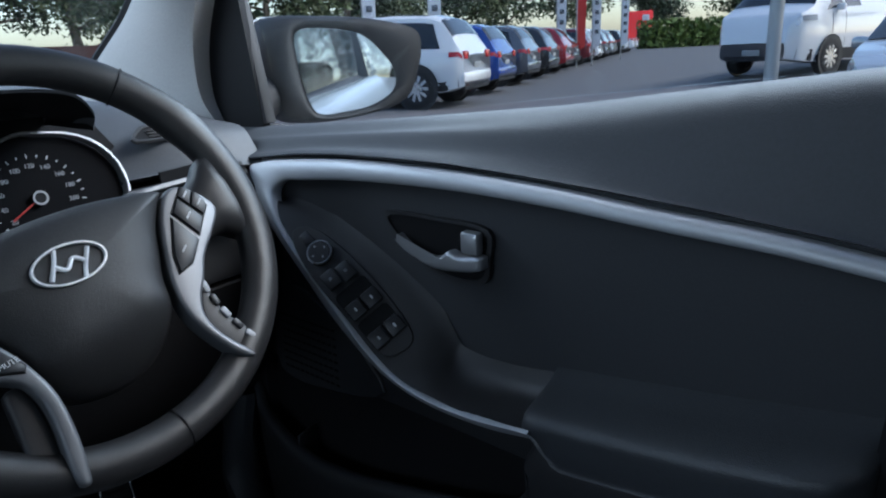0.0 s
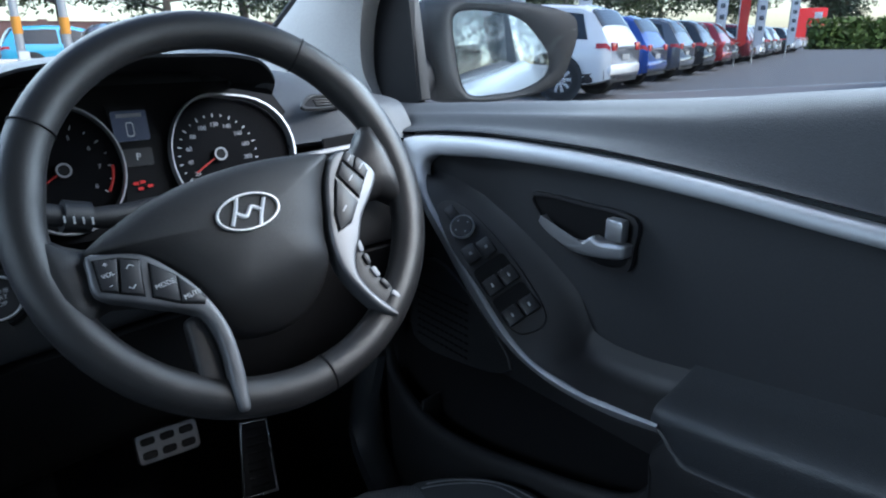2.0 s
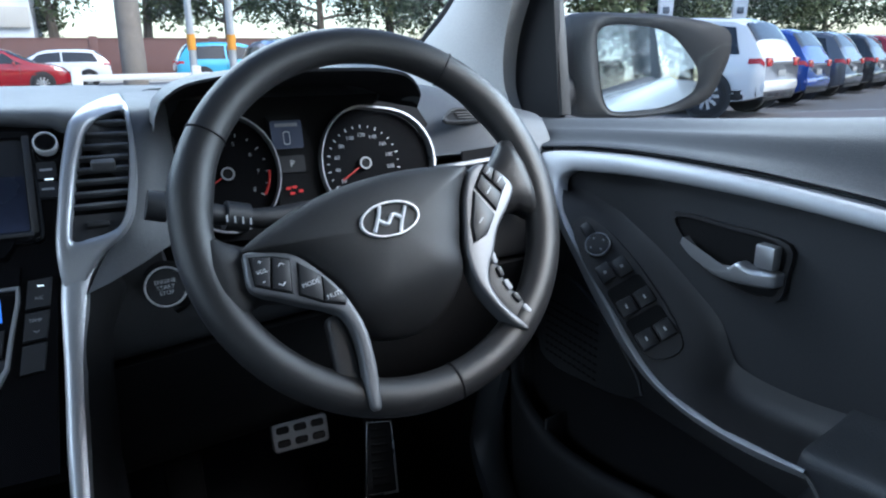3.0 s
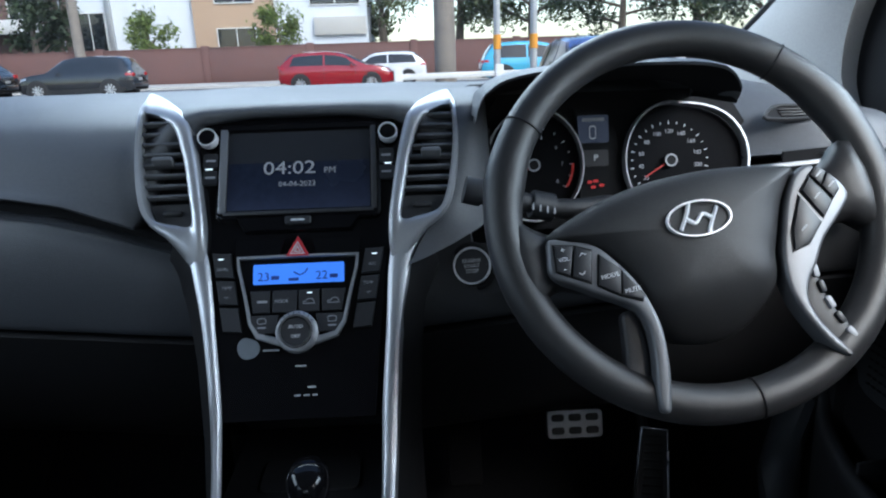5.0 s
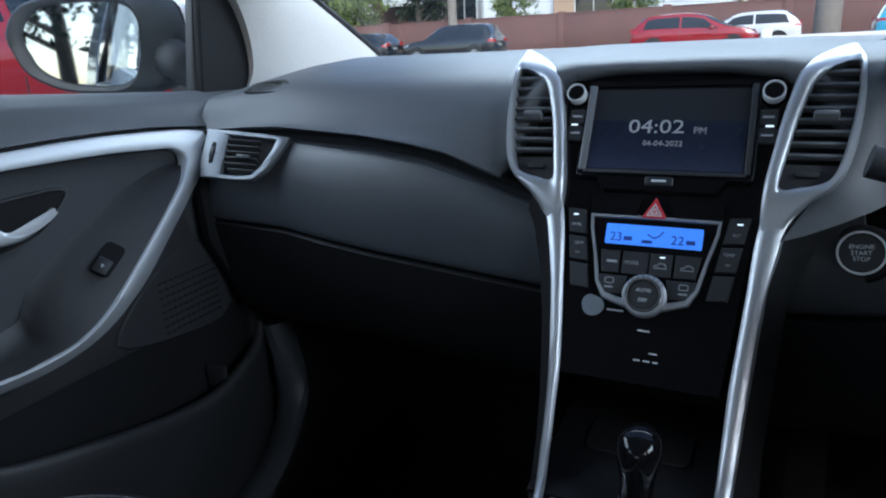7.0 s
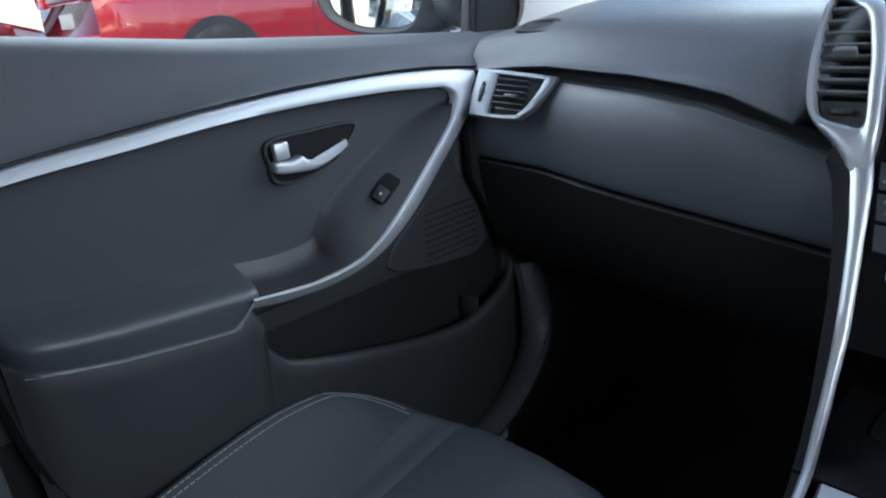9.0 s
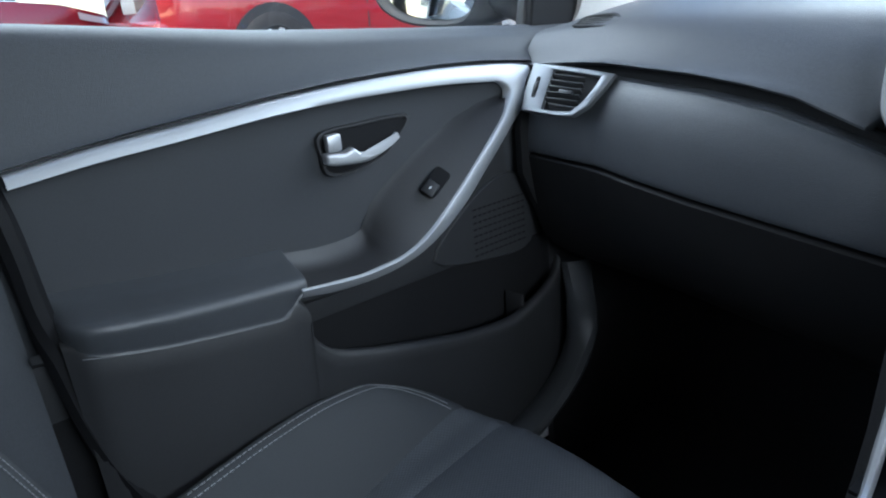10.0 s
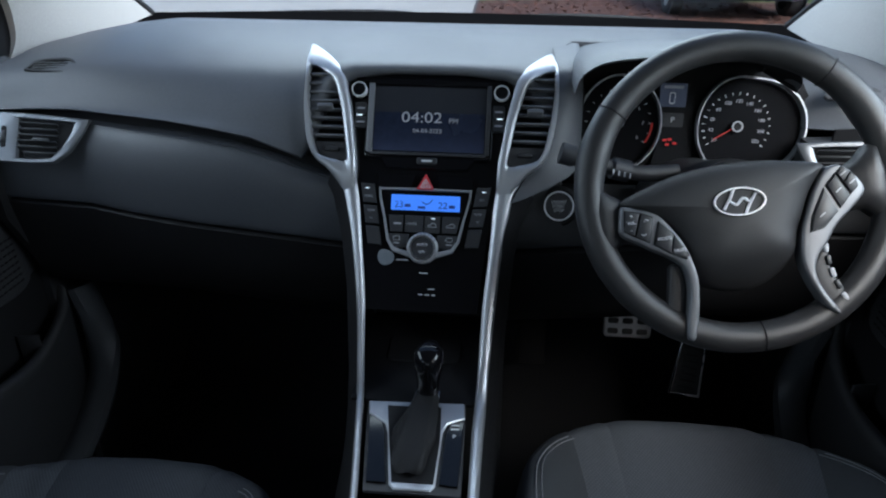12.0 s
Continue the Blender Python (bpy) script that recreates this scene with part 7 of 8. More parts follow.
def vehicle(kind, colour, x, y, rz, label, category="car", group="", z=None, scale=1.0, name="car"):
    p = KINDS[kind]
    L, W = p["L"], p["W"]
    c = thing(name, label, category, group, at=pose(x, y, ground_z(x, y) if z is None else z, 0, 0, rz) @ Matrix.Scale(scale, 4))

    def ring(t):
        wf = lerp_table([(0, 0.84), (0.03, 0.93), (0.12, 0.99), (0.2, 1.0), (0.8, 1.0), (0.9, 0.965), (0.96, 0.88), (1, 0.70)], t)
        w = W / 2 * wf
        zr = lerp_table(p["roof"], t)
        zbot = lerp_table([(0, 0.38), (0.08, 0.28), (0.5, 0.22), (0.92, 0.24), (1, 0.32)], t)
        zb = min(p["belt"] - 0.05 * t, zr - 0.025)
        g = zr - zb
        ru = max(0.3, w * 0.965 - g * 0.33)
        h = zb - zbot
        return [(w * 0.80, zbot), (w * 0.95, zbot + 0.03), (w * 0.985, zbot + 0.22 * h), (w, zbot + 0.55 * h), (w * 0.99, zbot + 0.86 * h), (w * 0.965, zb),
                (ru, zr - 0.07 * min(1, g / 0.35)), (ru - 0.07, zr - 0.02 * min(1, g / 0.2)), (ru * 0.5, zr + 0.005), (0.0, zr + 0.012)]

    def at(t, s, off=0.0):
        q = ring(t)
        i = min(len(q) - 2, int(s))
        f = s - i
        (xa, za), (xb, zb) = q[i], q[i + 1]
        dx, dz = xb - xa, zb - za
        n = Vector((dz, 0, -dx))
        n = n.normalized() if n.length > 1e-6 else Vector((1, 0, 0))
        return Vector((xa + dx * f, (t - 0.5) * L, za + dz * f)) + n * off

    ts = sorted(set([0, 0.005, 0.015, 0.03, 0.06, 0.1, 0.15, 0.2, 0.26, 0.32, 0.4, 0.48, 0.54, 0.6, 0.66, 0.7, 0.74, 0.8, 0.86, 0.9, 0.94, 0.97, 0.99, 1.0] + [round(t, 3) for t, _ in p["roof"]]))
    rows = []
    for t in ts:
        half = [at(t, s) for s in range(10)]
        rows.append(half + [Vector((-v.x, v.y, v.z)) for v in half[-2::-1]])
    part("body", cap(loft(rows)), colour, c, smooth=30)

    def patch(nm, t0, t1, s0, s1, mat, off, nt=6, ns=4, slant=(0, 0), both=True, lab=""):
        for sd in ((1, -1) if both else (1,)):
            r = []
            for i in range(nt + 1):
                k = i / nt
                row = []
                for j in range(ns + 1):
                    f = j / ns
                    a, b = t0 + slant[0] * f, t1 + slant[1] * f
                    v = at(a + (b - a) * k, s0 + (s1 - s0) * f, off)
                    row.append(Vector((v.x * sd, v.y, v.z)))
                r.append(row)
            part(nm, loft(r), mat, c, lab)

    g0, g1 = p["glass"]
    mid = (g0 + g1) / 2
    patch("side_window", g0, mid - 0.008, 5.12, 5.88, TINTED, 0.006, slant=(0.035, 0))
    patch("side_window", mid + 0.008, g1, 5.12, 5.88, TINTED, 0.006, slant=(0, -0.11))
    for nm, (a, b) in (("windscreen", p["ws"]), ("rear_window", p["rg"])):
        r = []
        for i in range(6):
            t = a + (b - a) * i / 5
            h = [at(t, s, 0.007) for s in (6.2, 7, 7.6, 8.3, 9)]
            h = [v + Vector((0, 0.004 if nm == "windscreen" else -0.004, 0)) for v in h]
            r.append(h + [Vector((-v.x, v.y, v.z)) for v in h[-2::-1]])
        part(nm, loft(r), TINTED, c)
    patch("tail_lamp", 0.004, 0.055, 4.05, 4.95, TAIL, 0.008, 4, 3)
    for sd in (1, -1):
        part("rear_lamp", box(0.26, 0.05, 0.15, 0.02, pose(sd * (0.42 * W - 0.15), -L / 2 + 0.005, 0.955)), TAIL, c)
    patch("head_lamp", 0.90, 0.975, 4.0, 4.8, HEAD, 0.008, 4, 3)
    if p["clad"]:
        patch("sill_cladding", 0.02, 0.97, 0.6, 2.2, TRIM_BLACK, 0.006, 16, 3)
    patch("door_gap", mid - 0.002, mid + 0.001, 1.6, 5.0, TRIM_BLACK, 0.003, 1, 4)
    patch("door_gap", g1 - 0.03, g1 - 0.027, 1.6, 5.0, TRIM_BLACK, 0.003, 1, 4)
    patch("door_handle", mid - 0.055, mid - 0.02, 4.45, 4.6, colour, 0.02, 2, 1)
    # ends: bumpers, grille, plates
    zb = p["belt"]
    part("rear_bumper", box(W * 0.86, 0.16, 0.20, 0.06, pose(0, -L / 2 + 0.05, 0.56)), colour, c)
    part("rear_valance", box(W * 0.78, 0.12, 0.16, 0.04, pose(0, -L / 2 + 0.06, 0.40)), TRIM_BLACK, c)
    part("tail_strip", box(W * 0.5, 0.03, 0.035, 0.01, pose(0, -L / 2 + 0.01, 0.93)), SATIN_DARK, c)
    part("front_grille", box(W * 0.52, 0.06, 0.16, 0.03, pose(0, L / 2 - 0.035, 0.60)), TRIM_BLACK, c)
    part("lower_intake", box(W * 0.62, 0.06, 0.12, 0.03, pose(0, L / 2 - 0.03, 0.36)), TRIM_BLACK, c)
    part("number_plate", box(0.37, 0.012, 0.11, 0.003, pose(0, -L / 2 + 0.002, 0.76)), PLATE, c)
    part("number_plate", box(0.37, 0.012, 0.11, 0.003, pose(0, L / 2 + 0.004, 0.45)), PLATE, c)
    if p["r"] not in WHEELS:
        WHEELS[p["r"]] = wheel_meshes(p["r"])
    ty, ri, sp = WHEELS[p["r"]]
    for t in (0.19, 0.81):
        for sd in (1, -1):
            xw = W / 2 * lerp_table([(0.19, 1.0), (0.81, 0.99)], t)
            m = pose(sd * (xw - 0.075), (t - 0.5) * L, p["r"], 0, 0, 0 if sd > 0 else 180)
            arch = part("wheel_arch", slab(disc(p["r"] + 0.055, 30), 0.012, frame_at((sd * (xw - (0.004 if sd > 0 else -0.004)), (t - 0.5) * L, p["r"] + 0.01), (0, 1, 0), (sd, 0, 0))), TRIM_BLACK, c)
            w = share("wheel", ty, m, c)
            share("rim", ri, Matrix.Identity(4), w)
            share("spokes", sp, Matrix.Identity(4), w)
    for sd in (1, -1):
        v = at(g1 - 0.06, 5.1)
        part("wing_mirror", box(0.16, 0.09, 0.12, 0.035, pose(sd * (v.x + 0.08), v.y, v.z + 0.03)), colour, c)
    return c


OWN = wheel_meshes(0.315)
for x, y in ((0.795, 1.17), (-0.795, 1.17), (0.795, -1.50), (-0.795, -1.50)):
    rw_ = thing("road_wheel", "ten-spoke alloy wheel with a black tyre on the car", "wheel", "wheels of the car", at=pose(x, y, GROUND + 0.315, 0, 0, 0 if x > 0 else 180))
    share("tyre", OWN[0], Matrix.Identity(4), rw_)
    share("rim", OWN[1], Matrix.Identity(4), rw_)
    share("spokes", OWN[2], Matrix.Identity(4), rw_)

ROW = Vector((10.78, 10.49, 0))
RV = Vector((math.cos(radians(21.0)), math.sin(radians(21.0)), 0))
LINEUP = [("suv", WHITE, "white large suv"), ("suv", BLUE, "dark blue suv"), ("suv", GREY, "grey suv"), ("suv", DARK, "black suv"), ("suv", RED, "red suv"), ("hatch", DARK, "black hatchback"),
          ("suv", MAROON, "maroon suv"), ("suv", WHITE, "white suv"), ("suv", GREY, "grey suv"), ("suv", SILVER, "silver suv"), ("hatch", WHITE, "white hatchback"), ("suv", DARK, "black suv"), ("suv", WHITE, "white suv"), ("ute", WHITE, "white ute"), ("ute", WHITE, "white ute")]
for k, (kind, col, lab) in enumerate(LINEUP):
    p = ROW + RV * (3.25 * k)
    vehicle(kind, col, p.x, p.y, 19.0, lab + " parked nose-in in the sales row", "car", "cars in the sales row", scale=1.08 if k == 0 else 1.0)
vehicle("van", WHITE, 16.6, 2.65, 72, "white delivery van with a black bumper parked in the yard", "van", name="van")
vehicle("hatch", SILVER, 9.2, -0.2, 92, "silver-white hatchback parked in the yard", "car")
vehicle("hatch", RED, -6.75, 3.51, 0, "glossy red hatchback parked alongside in the yard", "car", scale=1.12)
vehicle("hatch", MAROON, -8.5, -0.95, 2, "dark red hatchback parked behind another in the yard", "car", scale=1.04)
vehicle("suv", SILVER, -15.5, 0.5, -88, "silver suv parked at the yard's edge", "car")
vehicle("hatch", BLUE, 3.3, 10.8, 180, "blue hatchback parked facing the yard on the verge", "car")
vehicle("hatch", DARK, -18.2, 27.2, 90, "black hatchback in the traffic lane", "car", "traffic")
vehicle("suv", DARK, -13.1, 27.2, 90, "black suv in the traffic lane", "car", "traffic", scale=0.95)
vehicle("hatch", RED, -3.0, 27.0, -90, "red small suv driving on the road", "car", "traffic", scale=1.03)
vehicle("hatch", WHITE, -1.6, 31.5, 90, "white hatchback driving on the far lane", "car", "traffic")
vehicle("suv", CYAN, 5.0, 27.2, -90, "bright light blue suv driving on the road", "car", "traffic", scale=0.98)

# ---- boundary wall with its piers and coping ----
wall = thing("boundary_wall", "long brown-red masonry boundary wall with piers", "wall", kind="structure")
for k in range(-14, 12):
    x = k * 6.0
    part("wall_panel", box(5.6, 0.22, 2.05, 0.01, pose(x + 3.0, 40.0, GROUND + 1.0)), WALLMAT, wall)
    part("pier", box(0.42, 0.36, 2.2, 0.02, pose(x, 40.0, GROUND + 1.08)), WALLMAT, wall)
    part("coping", box(5.58, 0.30, 0.07, 0.01, pose(x + 3.0, 40.0, GROUND + 2.06)), WALLMAT, wall)


# ---- buildings ----
def building(x0, x1, y, h, mat, label, wins, roof="flat"):
    b = thing("building", label, "building")
    part("wall", box(x1 - x0, 8, h, 0.0, pose((x0 + x1) / 2, y + 4, GROUND + h / 2)), mat, b)
    part("roof", box(x1 - x0 + 0.5, 8.5, 0.25, 0.03, pose((x0 + x1) / 2, y + 4, GROUND + h + 0.12)), BRICK_D, b)
    for wx, wz, ww, wh in wins:
        w = part("window", box(ww, 0.06, wh, 0.0, pose(wx, y - 0.02, wz)), TINTED, b)
        part("window_frame", ring_of([(-ww / 2 - 0.06, -wh / 2 - 0.06), (ww / 2 + 0.06, -wh / 2 - 0.06), (ww / 2 + 0.06, wh / 2 + 0.06), (-ww / 2 - 0.06, wh / 2 + 0.06)], [(-ww / 2, -wh / 2), (ww / 2, -wh / 2), (ww / 2, wh / 2), (-ww / 2, wh / 2)], 0.1, frame_at((wx, y - 0.0, wz), (1, 0, 0), (0, -1, 0))), WHITE_P, w)
        part("mullion", box(0.05, 0.08, wh, 0, pose(wx, y - 0.04, wz)), WHITE_P, w)
    return b


building(-40, -24.4, 50, 8.5, BRICK_D, "dark brick apartment block with white balconies", [(-36, 4.6, 2.2, 1.4), (-32, 4.6, 2.2, 1.4), (-27.5, 5.2, 1.4, 1.6), (-36, 7.2, 2.2, 1.3), (-32, 7.2, 2.2, 1.3)])
for x, z in ((-34, 3.4), (-27.4, 3.9), (-34, 6.2)):
    single("balcony", box(6.0 if x < -30 else 4.0, 1.2, 0.9, 0.02, pose(x, 49.3, z)), WHITE_P, "white rendered balcony on the brick block", "balcony")
building(-24.3, -15.2, 49, 9.5, RENDER_W, "white rendered apartment block with tall panels", [(-22.3, 3.3, 2.0, 2.6), (-19.2, 7.2, 1.6, 1.4)])
single("facade_column", box(0.35, 0.4, 9.5, 0.02, pose(-23.9, 48.9, GROUND + 4.75)), BRICK_D, "dark facade column", "column")
single("facade_column", box(0.35, 0.4, 9.5, 0.02, pose(-20.9, 48.9, GROUND + 4.75)), STEEL, "grey facade column", "column")
building(-15.1, -9.7, 48.5, 9.5, RENDER_T, "tan rendered building with white framed windows", [(-12.2, 2.7, 2.6, 1.2), (-12.2, 5.6, 2.6, 1.2), (-12.2, 8.0, 2.6, 1.0)])
building(-9.6, -3.2, 49, 9.5, RENDER_W, "white rendered building with a grey lower band", [(-5.4, 5.2, 3.4, 0.9), (-5.4, 7.6, 3.0, 1.0)])
single("facade_band", box(3.6, 0.3, 1.2, 0.02, pose(-5.1, 48.85, 3.3)), CONCRETE, "grey louvred facade band", "facade panel")

# ---- poles ----
for x, y, r, h, mat, lab in ((-18.6, 30.3 + 8.6, 0.28, 11, WOODPOLE, "weathered timber power pole"), (1.25, 26.2, 0.42, 11, WOODPOLE, "thick weathered timber power pole"), (2.45, 19.2, 0.10, 6, STEEL, "grey steel sign pole with an orange band"), (3.55, 19.5, 0.11, 6, STEEL, "grey steel sign pole with an orange band"),
                             (8.2, 1.45, 0.075, 6.5, STEEL, "pale grey steel light pole in the yard")):
    pole = thing("pole", lab, "pole")
    part("shaft", cap(loft([[Vector((x + r * k * math.cos(a), y + r * k * math.sin(a), GROUND + z)) for a in (2 * math.pi * j / 16 for j in range(16))] for z, k in ((0, 1.0), (h * 0.5, 0.9), (h, 0.75))], wrap=True)), mat, pole)
    if "orange" in lab:
        part("band", cap(loft([[Vector((x + (r + 0.01) * math.cos(a), y + (r + 0.01) * math.sin(a), GROUND + z)) for a in (2 * math.pi * j / 16 for j in range(16))] for z in (1.35, 1.75)], wrap=True)), YELLOW, pole)


# ---- trees ----
def tree(x, y, h, spread, leaf, label, seed, n=900, lift=0.35, size=0.32, zbase=None):
    r = random.Random(seed)
    t = thing("tree", label, "tree")
    z0 = GROUND if zbase is None else zbase
    top = Vector((x + r.uniform(-0.5, 0.5), y + r.uniform(-0.5, 0.5), z0 + h * 0.8))
    base = Vector((x, y, z0 - 0.1))
    bits = [sweep([base, base.lerp(top, 0.4) + Vector((r.uniform(-0.3, 0.3), 0, 0)), top], [0.035 * h, 0.025 * h, 0.008 * h], 8)]
    centres = []
    for k in range(9):
        s = base.lerp(top, 0.35 + 0.6 * k / 9)
        a = r.uniform(0, 6.28)
        reach = spread * r.uniform(0.45, 1.0) * (1 - 0.4 * k / 9)
        e = s + Vector((math.cos(a) * reach, math.sin(a) * reach, h * r.uniform(0.05, 0.2)))
        bits.append(sweep([s, s.lerp(e, 0.5) + Vector((0, 0, 0.1)), e], [0.012 * h, 0.008 * h, 0.003 * h], 6))
        centres += [(e, spread * r.uniform(0.28, 0.48)), (s.lerp(e, 0.6), spread * r.uniform(0.25, 0.4))]
    centres.append((top + Vector((0, 0, h * 0.08)), spread * 0.45))
    part("trunk", join(*bits), BARK, t)
    bm = bmesh.new()
    for i in range(n):
        c, rad = r.choice(centres)
        d = Vector((r.gauss(0, 1), r.gauss(0, 1), r.gauss(0, 0.75))).normalized() * rad * r.uniform(0.35, 1.05)
        p = c + d
        if p.z < z0 + h * lift * 0.55:
            continue
        m = Matrix.Translation(p) @ Euler((r.uniform(-1.2, 1.2), r.uniform(-1.2, 1.2), r.uniform(0, 6.28))).to_matrix().to_4x4()
        s = size * r.uniform(0.5, 1.2)
        for q in range(3):
            mm = m @ pose(r.uniform(-s, s), r.uniform(-s, s), r.uniform(-s, s) * 0.5, r.uniform(0, 60), 0, 120 * q)
            bm.faces.new([bm.verts.new(mm @ Vector(v)) for v in ((-s * 0.5, 0, 0), (0, -s * 0.22, 0.03), (s * 0.6, 0, 0), (0, s * 0.22, 0.03))])
    part("crown", bm, leaf, t)
    return t


for i, (x, y, h, s, leaf, lab, n, sz_) in enumerate((
        (-33, 43.5, 8, 3.5, LEAF_D, "dark leafy street tree behind the wall", 1500, 0.4), (-28, 43.5, 7, 2.6, LEAF_L, "light green shrub tree behind the wall", 1200, 0.35), (-23.5, 44, 7.5, 2.8, LEAF_D, "dark leafy street tree behind the wall", 1300, 0.4),
        (-15.9, 43, 4.6, 1.6, LEAF_L, "small round green tree behind the wall", 1000, 0.26), (-8.3, 43, 4.8, 1.7, LEAF_L, "small round green tree behind the wall", 1000, 0.26),
        (-2.0, 52, 11, 4.5, LEAF_G, "tall gum tree with sparse crown", 1900, 0.4), (3.5, 55, 12, 5.0, LEAF_G, "tall gum tree with sparse crown", 1900, 0.42), (9, 52, 12, 5.0, LEAF_G, "tall gum tree with sparse crown", 1900, 0.42),
        (15, 50, 11, 4.8, LEAF_D, "dark gum tree behind the wall", 1900, 0.42), (21, 50, 12, 5.5, LEAF_G, "tall gum tree behind the wall", 1900, 0.45), (28, 48, 11, 5.0, LEAF_D, "dark gum tree behind the wall", 1800, 0.45),
        (24, 32, 9, 4.5, LEAF_G, "leafy gum tree behind the sales row", 1900, 0.38), (30, 33, 9, 4.5, LEAF_D, "dark leafy tree behind the sales row", 1900, 0.38), (37, 37, 10, 5, LEAF_G, "leafy gum tree behind the sales row", 1900, 0.4),
        (44, 38, 10, 5, LEAF_D, "dark leafy tree behind the sales row", 1800, 0.42), (53, 42, 11, 5.5, LEAF_G, "leafy gum tree behind the sales row", 1800, 0.45), (18, 34, 9.5, 4.5, LEAF_D, "dark leafy tree near the road", 1900, 0.38), (64, 44, 10, 5, LEAF_D, "dark leafy tree far along the row", 1500, 0.5), (78, 46, 11, 5.5, LEAF_G, "leafy gum tree far along the row", 1500, 0.55), (92, 40, 9, 5.5, LEAF_D, "dark leafy tree beyond the hedge", 1400, 0.6), (98, 30, 8, 5.5, LEAF_G, "leafy gum tree beyond the hedge", 1400, 0.6), (100, 12, 8, 5.5, LEAF_D, "dark leafy tree beyond the hedge", 1400, 0.6), (86, 9, 7, 5, LEAF_G, "leafy gum tree beyond the hedge", 1400, 0.55))):
    tree(x, y, h, s, leaf, lab, 40 + i, n, 0.35, sz_)

for i, (x, y, h, sp, leaf) in enumerate(((-4, -24, 9.5, 4.4, LEAF_D), (-9, -27, 11, 5.0, LEAF_G), (0.5, -30, 11, 4.8, LEAF_D), (9, -17, 9.5, 4.6, LEAF_G), (15, -14, 9.0, 4.4, LEAF_D), (20, -20, 11, 5.0, LEAF_G), (13, -25, 11, 5.0, LEAF_D), (26, -13, 9.5, 4.6, LEAF_G), (5, -26, 10, 5.0, LEAF_D), (-12, -24, 10, 4.8, LEAF_D), (-19, -21, 10, 4.8, LEAF_G))):
    tree(x, y, h, sp, leaf, "leafy tree along the rear of the yard", 90 + i, 1700, 0.3, 0.42)

# dense shrubs low along the back of the row
hedge = bmesh.new()
r5 = random.Random(9)
for i in range(9000):
    x = r5.uniform(14, 62)
    y = 26 + (x - 14) * 0.36 + r5.uniform(-1.2, 1.2)
    z = GROUND + r5.uniform(0.1, 3.2) * (0.75 + 0.25 * math.sin(x * 1.7))
    s = r5.uniform(0.12, 0.34)
    m = pose(x, y, z, r5.uniform(-70, 70), r5.uniform(-70, 70), r5.uniform(0, 360))
    hedge.faces.new([hedge.verts.new(m @ Vector(v)) for v in ((-s, 0, 0), (0, -s * 0.5, 0.02), (s, 0, 0), (0, s * 0.5, 0.02))])
single("shrub_belt", hedge, LEAF_D, "dense dark shrubs behind the sales row", "shrubs", kind="stuff")
far_hedge = bmesh.new()
for i in range(5000):
    a = r5.uniform(0, 1)
    x, y = 63 + 22 * a, 28 - 18 * a + r5.uniform(-0.7, 0.7)
    z = GROUND + r5.uniform(0.0, 2.6)
    s = r5.uniform(0.2, 0.4)
    m = pose(x, y, z, r5.uniform(-70, 70), r5.uniform(-70, 70), r5.uniform(0, 360))
    far_hedge.faces.new([far_hedge.verts.new(m @ Vector(v)) for v in ((-s, 0, 0), (0, -s * 0.5, 0.02), (s, 0, 0), (0, s * 0.5, 0.02))])
single("far_hedge", far_hedge, LEAF_L, "clipped green hedge at the end of the yard", "hedge", kind="stuff")
single("hedge_fence", box(29, 0.15, 2.0, 0.02, pose(74.5, 19.5, GROUND + 0.95, 0, 0, -39.3)), TRIM_BLACK, "dark panel fence under the hedge", "fence")
house = thing("house", "brick house with a brown tiled roof beyond the hedge", "house")
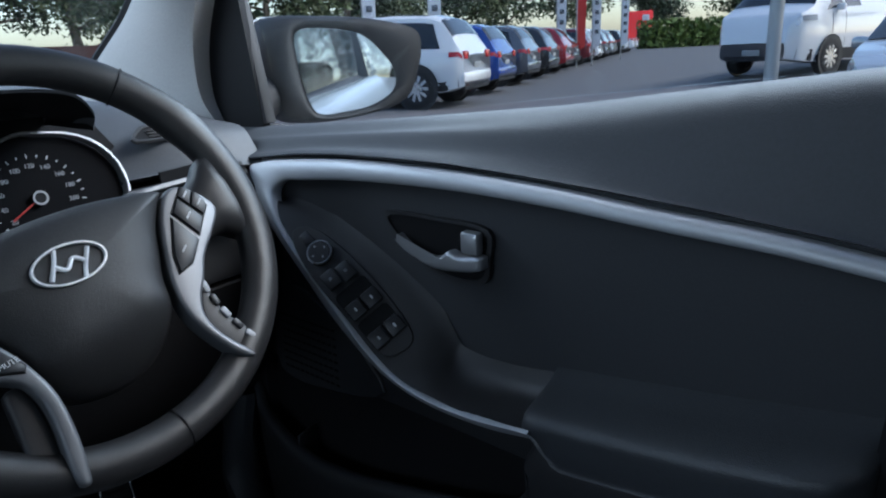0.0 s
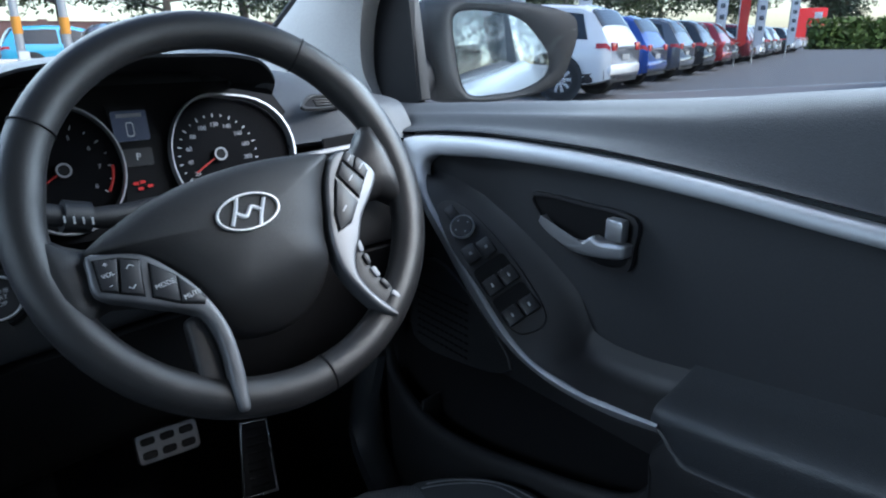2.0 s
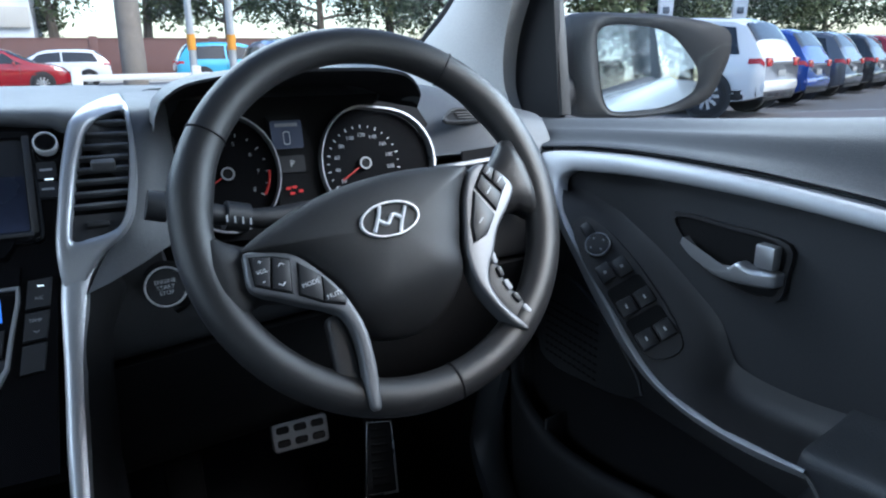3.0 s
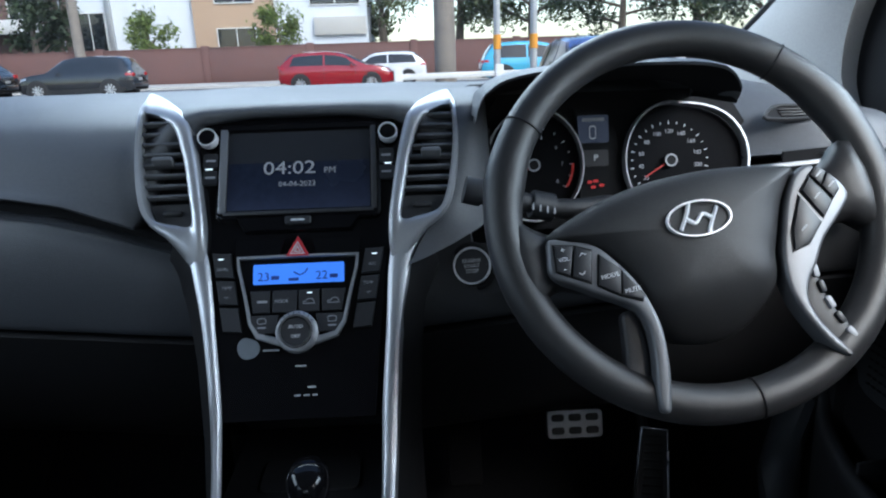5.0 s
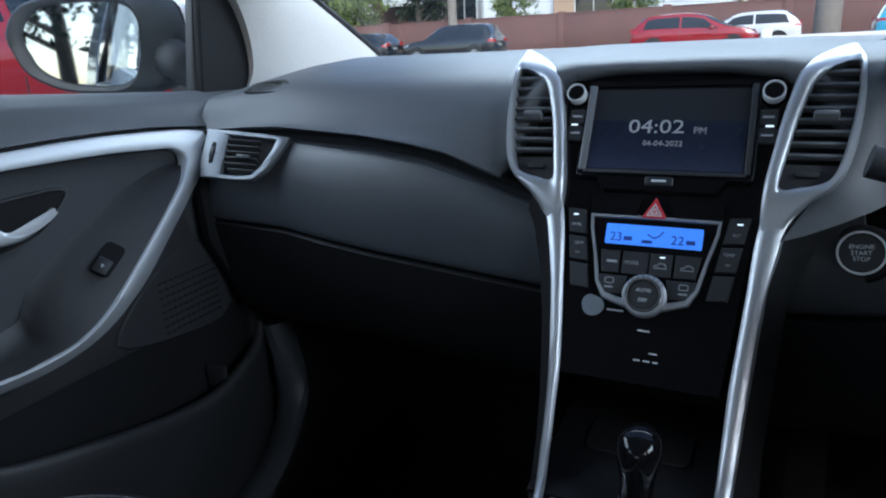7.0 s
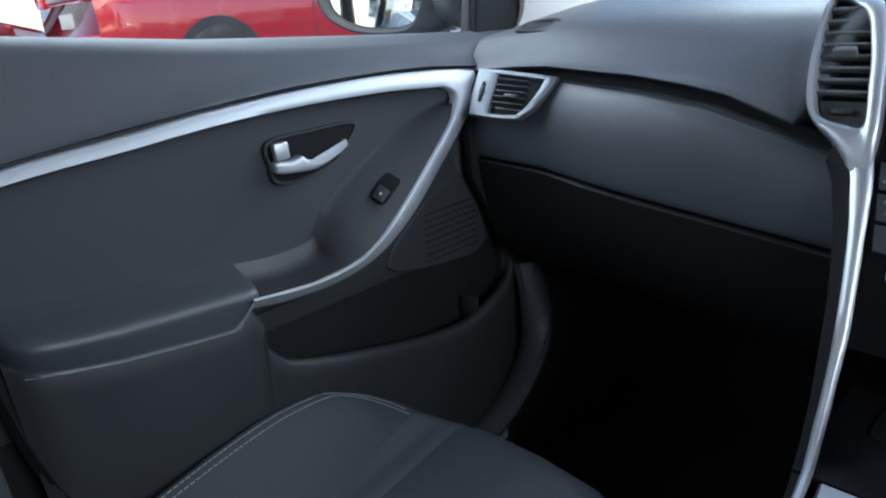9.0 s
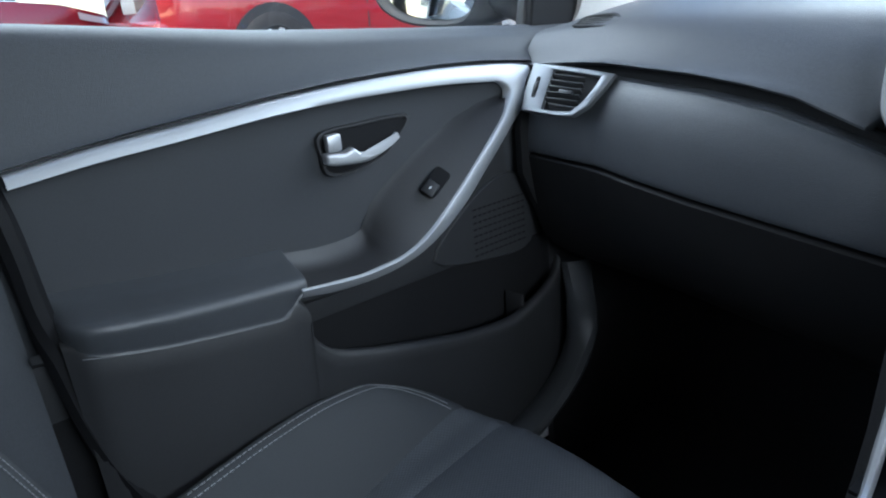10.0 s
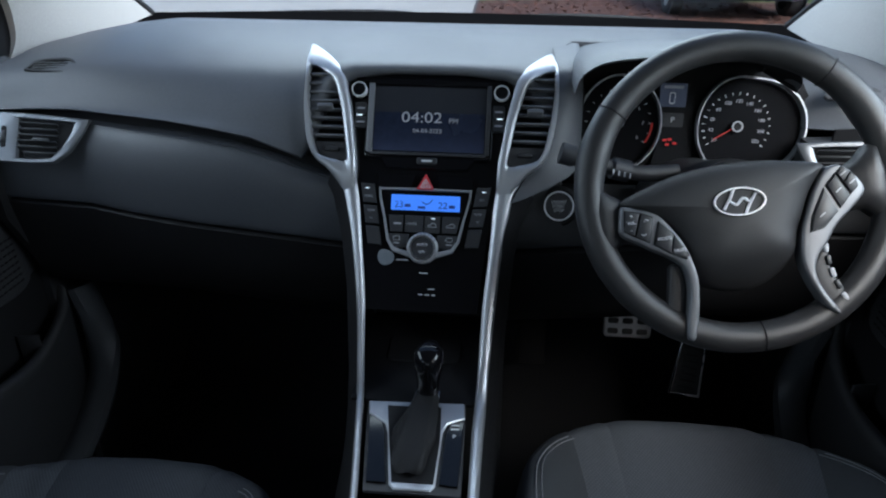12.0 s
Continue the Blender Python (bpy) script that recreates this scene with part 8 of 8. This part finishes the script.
part("wall", box(14, 10, 3.0, 0.02, pose(88, 20, GROUND + 1.5)), BRICK_D, house)
part("roof", cap(loft([[Vector((88 + sx * 7.8 * k, 20 + sy * 5.8 * k, GROUND + z)) for sx, sy in ((-1, -1), (1, -1), (1, 1), (-1, 1))] for z, k in ((3.0, 1.0), (3.12, 1.0), (5.4, 0.25))], wrap=True)), ROOFTILE, house)

# ---- banners and the red sign ----
for d, wy, dist, mat, h in ((0.685, 0.729, 21, BANNER_W, 4.2), (0.749, 0.662, 22, BANNER_W, 4.2), (0.856, 0.518, 30, BANNER_W, 4.4), (0.869, 0.494, 31, BANNER_R, 4.4), (0.880, 0.476, 33, BANNER_W, 4.4), (0.897, 0.441, 40, BANNER_W, 4.4)):
    x, y = 0.18 + d * dist, -0.72 + wy * dist
    fl = thing("banner_flag", ("red" if mat is BANNER_R else "white") + " feather banner on a pole behind the cars", "banner", "feather banners")
    part("pole", sweep([(x, y, GROUND), (x, y, GROUND + h)], 0.03, 8), STEEL, fl)
    ang = math.degrees(math.atan2(wy, d)) - 90
    part("cloth", slab([(0.03, 0.7), (0.36, 0.9), (0.40, h - 0.9), (0.30, h - 0.25), (0.03, h)], 0.012, frame_at((x, y, GROUND), (math.cos(radians(ang)), math.sin(radians(ang)), 0), (-d, -wy, 0))), mat, fl)
    if mat is BANNER_W:
        for k in range(5):
            part("banner_mark", box(0.18, 0.01, 0.18, 0.02, frame_at((x + 0.20 * math.cos(radians(ang)) - d * 0.02, y + 0.20 * math.sin(radians(ang)) - wy * 0.02, GROUND + 1.5 + 0.42 * k), (math.cos(radians(ang)), math.sin(radians(ang)), 0), (0, 0, 1))), GREY, fl)
sign = thing("sign_building", "red dealership sign block at the end of the yard", "sign")
part("block", box(3.4, 2.0, 4.2, 0.1, pose(82.5, 37.5, GROUND + 2.0, 0, 0, -65)), SIGN_RED, sign)
for k in range(2):
    part("sign_window", box(0.8, 2.1, 0.7, 0.05, pose(82.6, 37.7 - 1.1 * k, GROUND + 3.3, 0, 0, -65)), BANNER_W, sign)
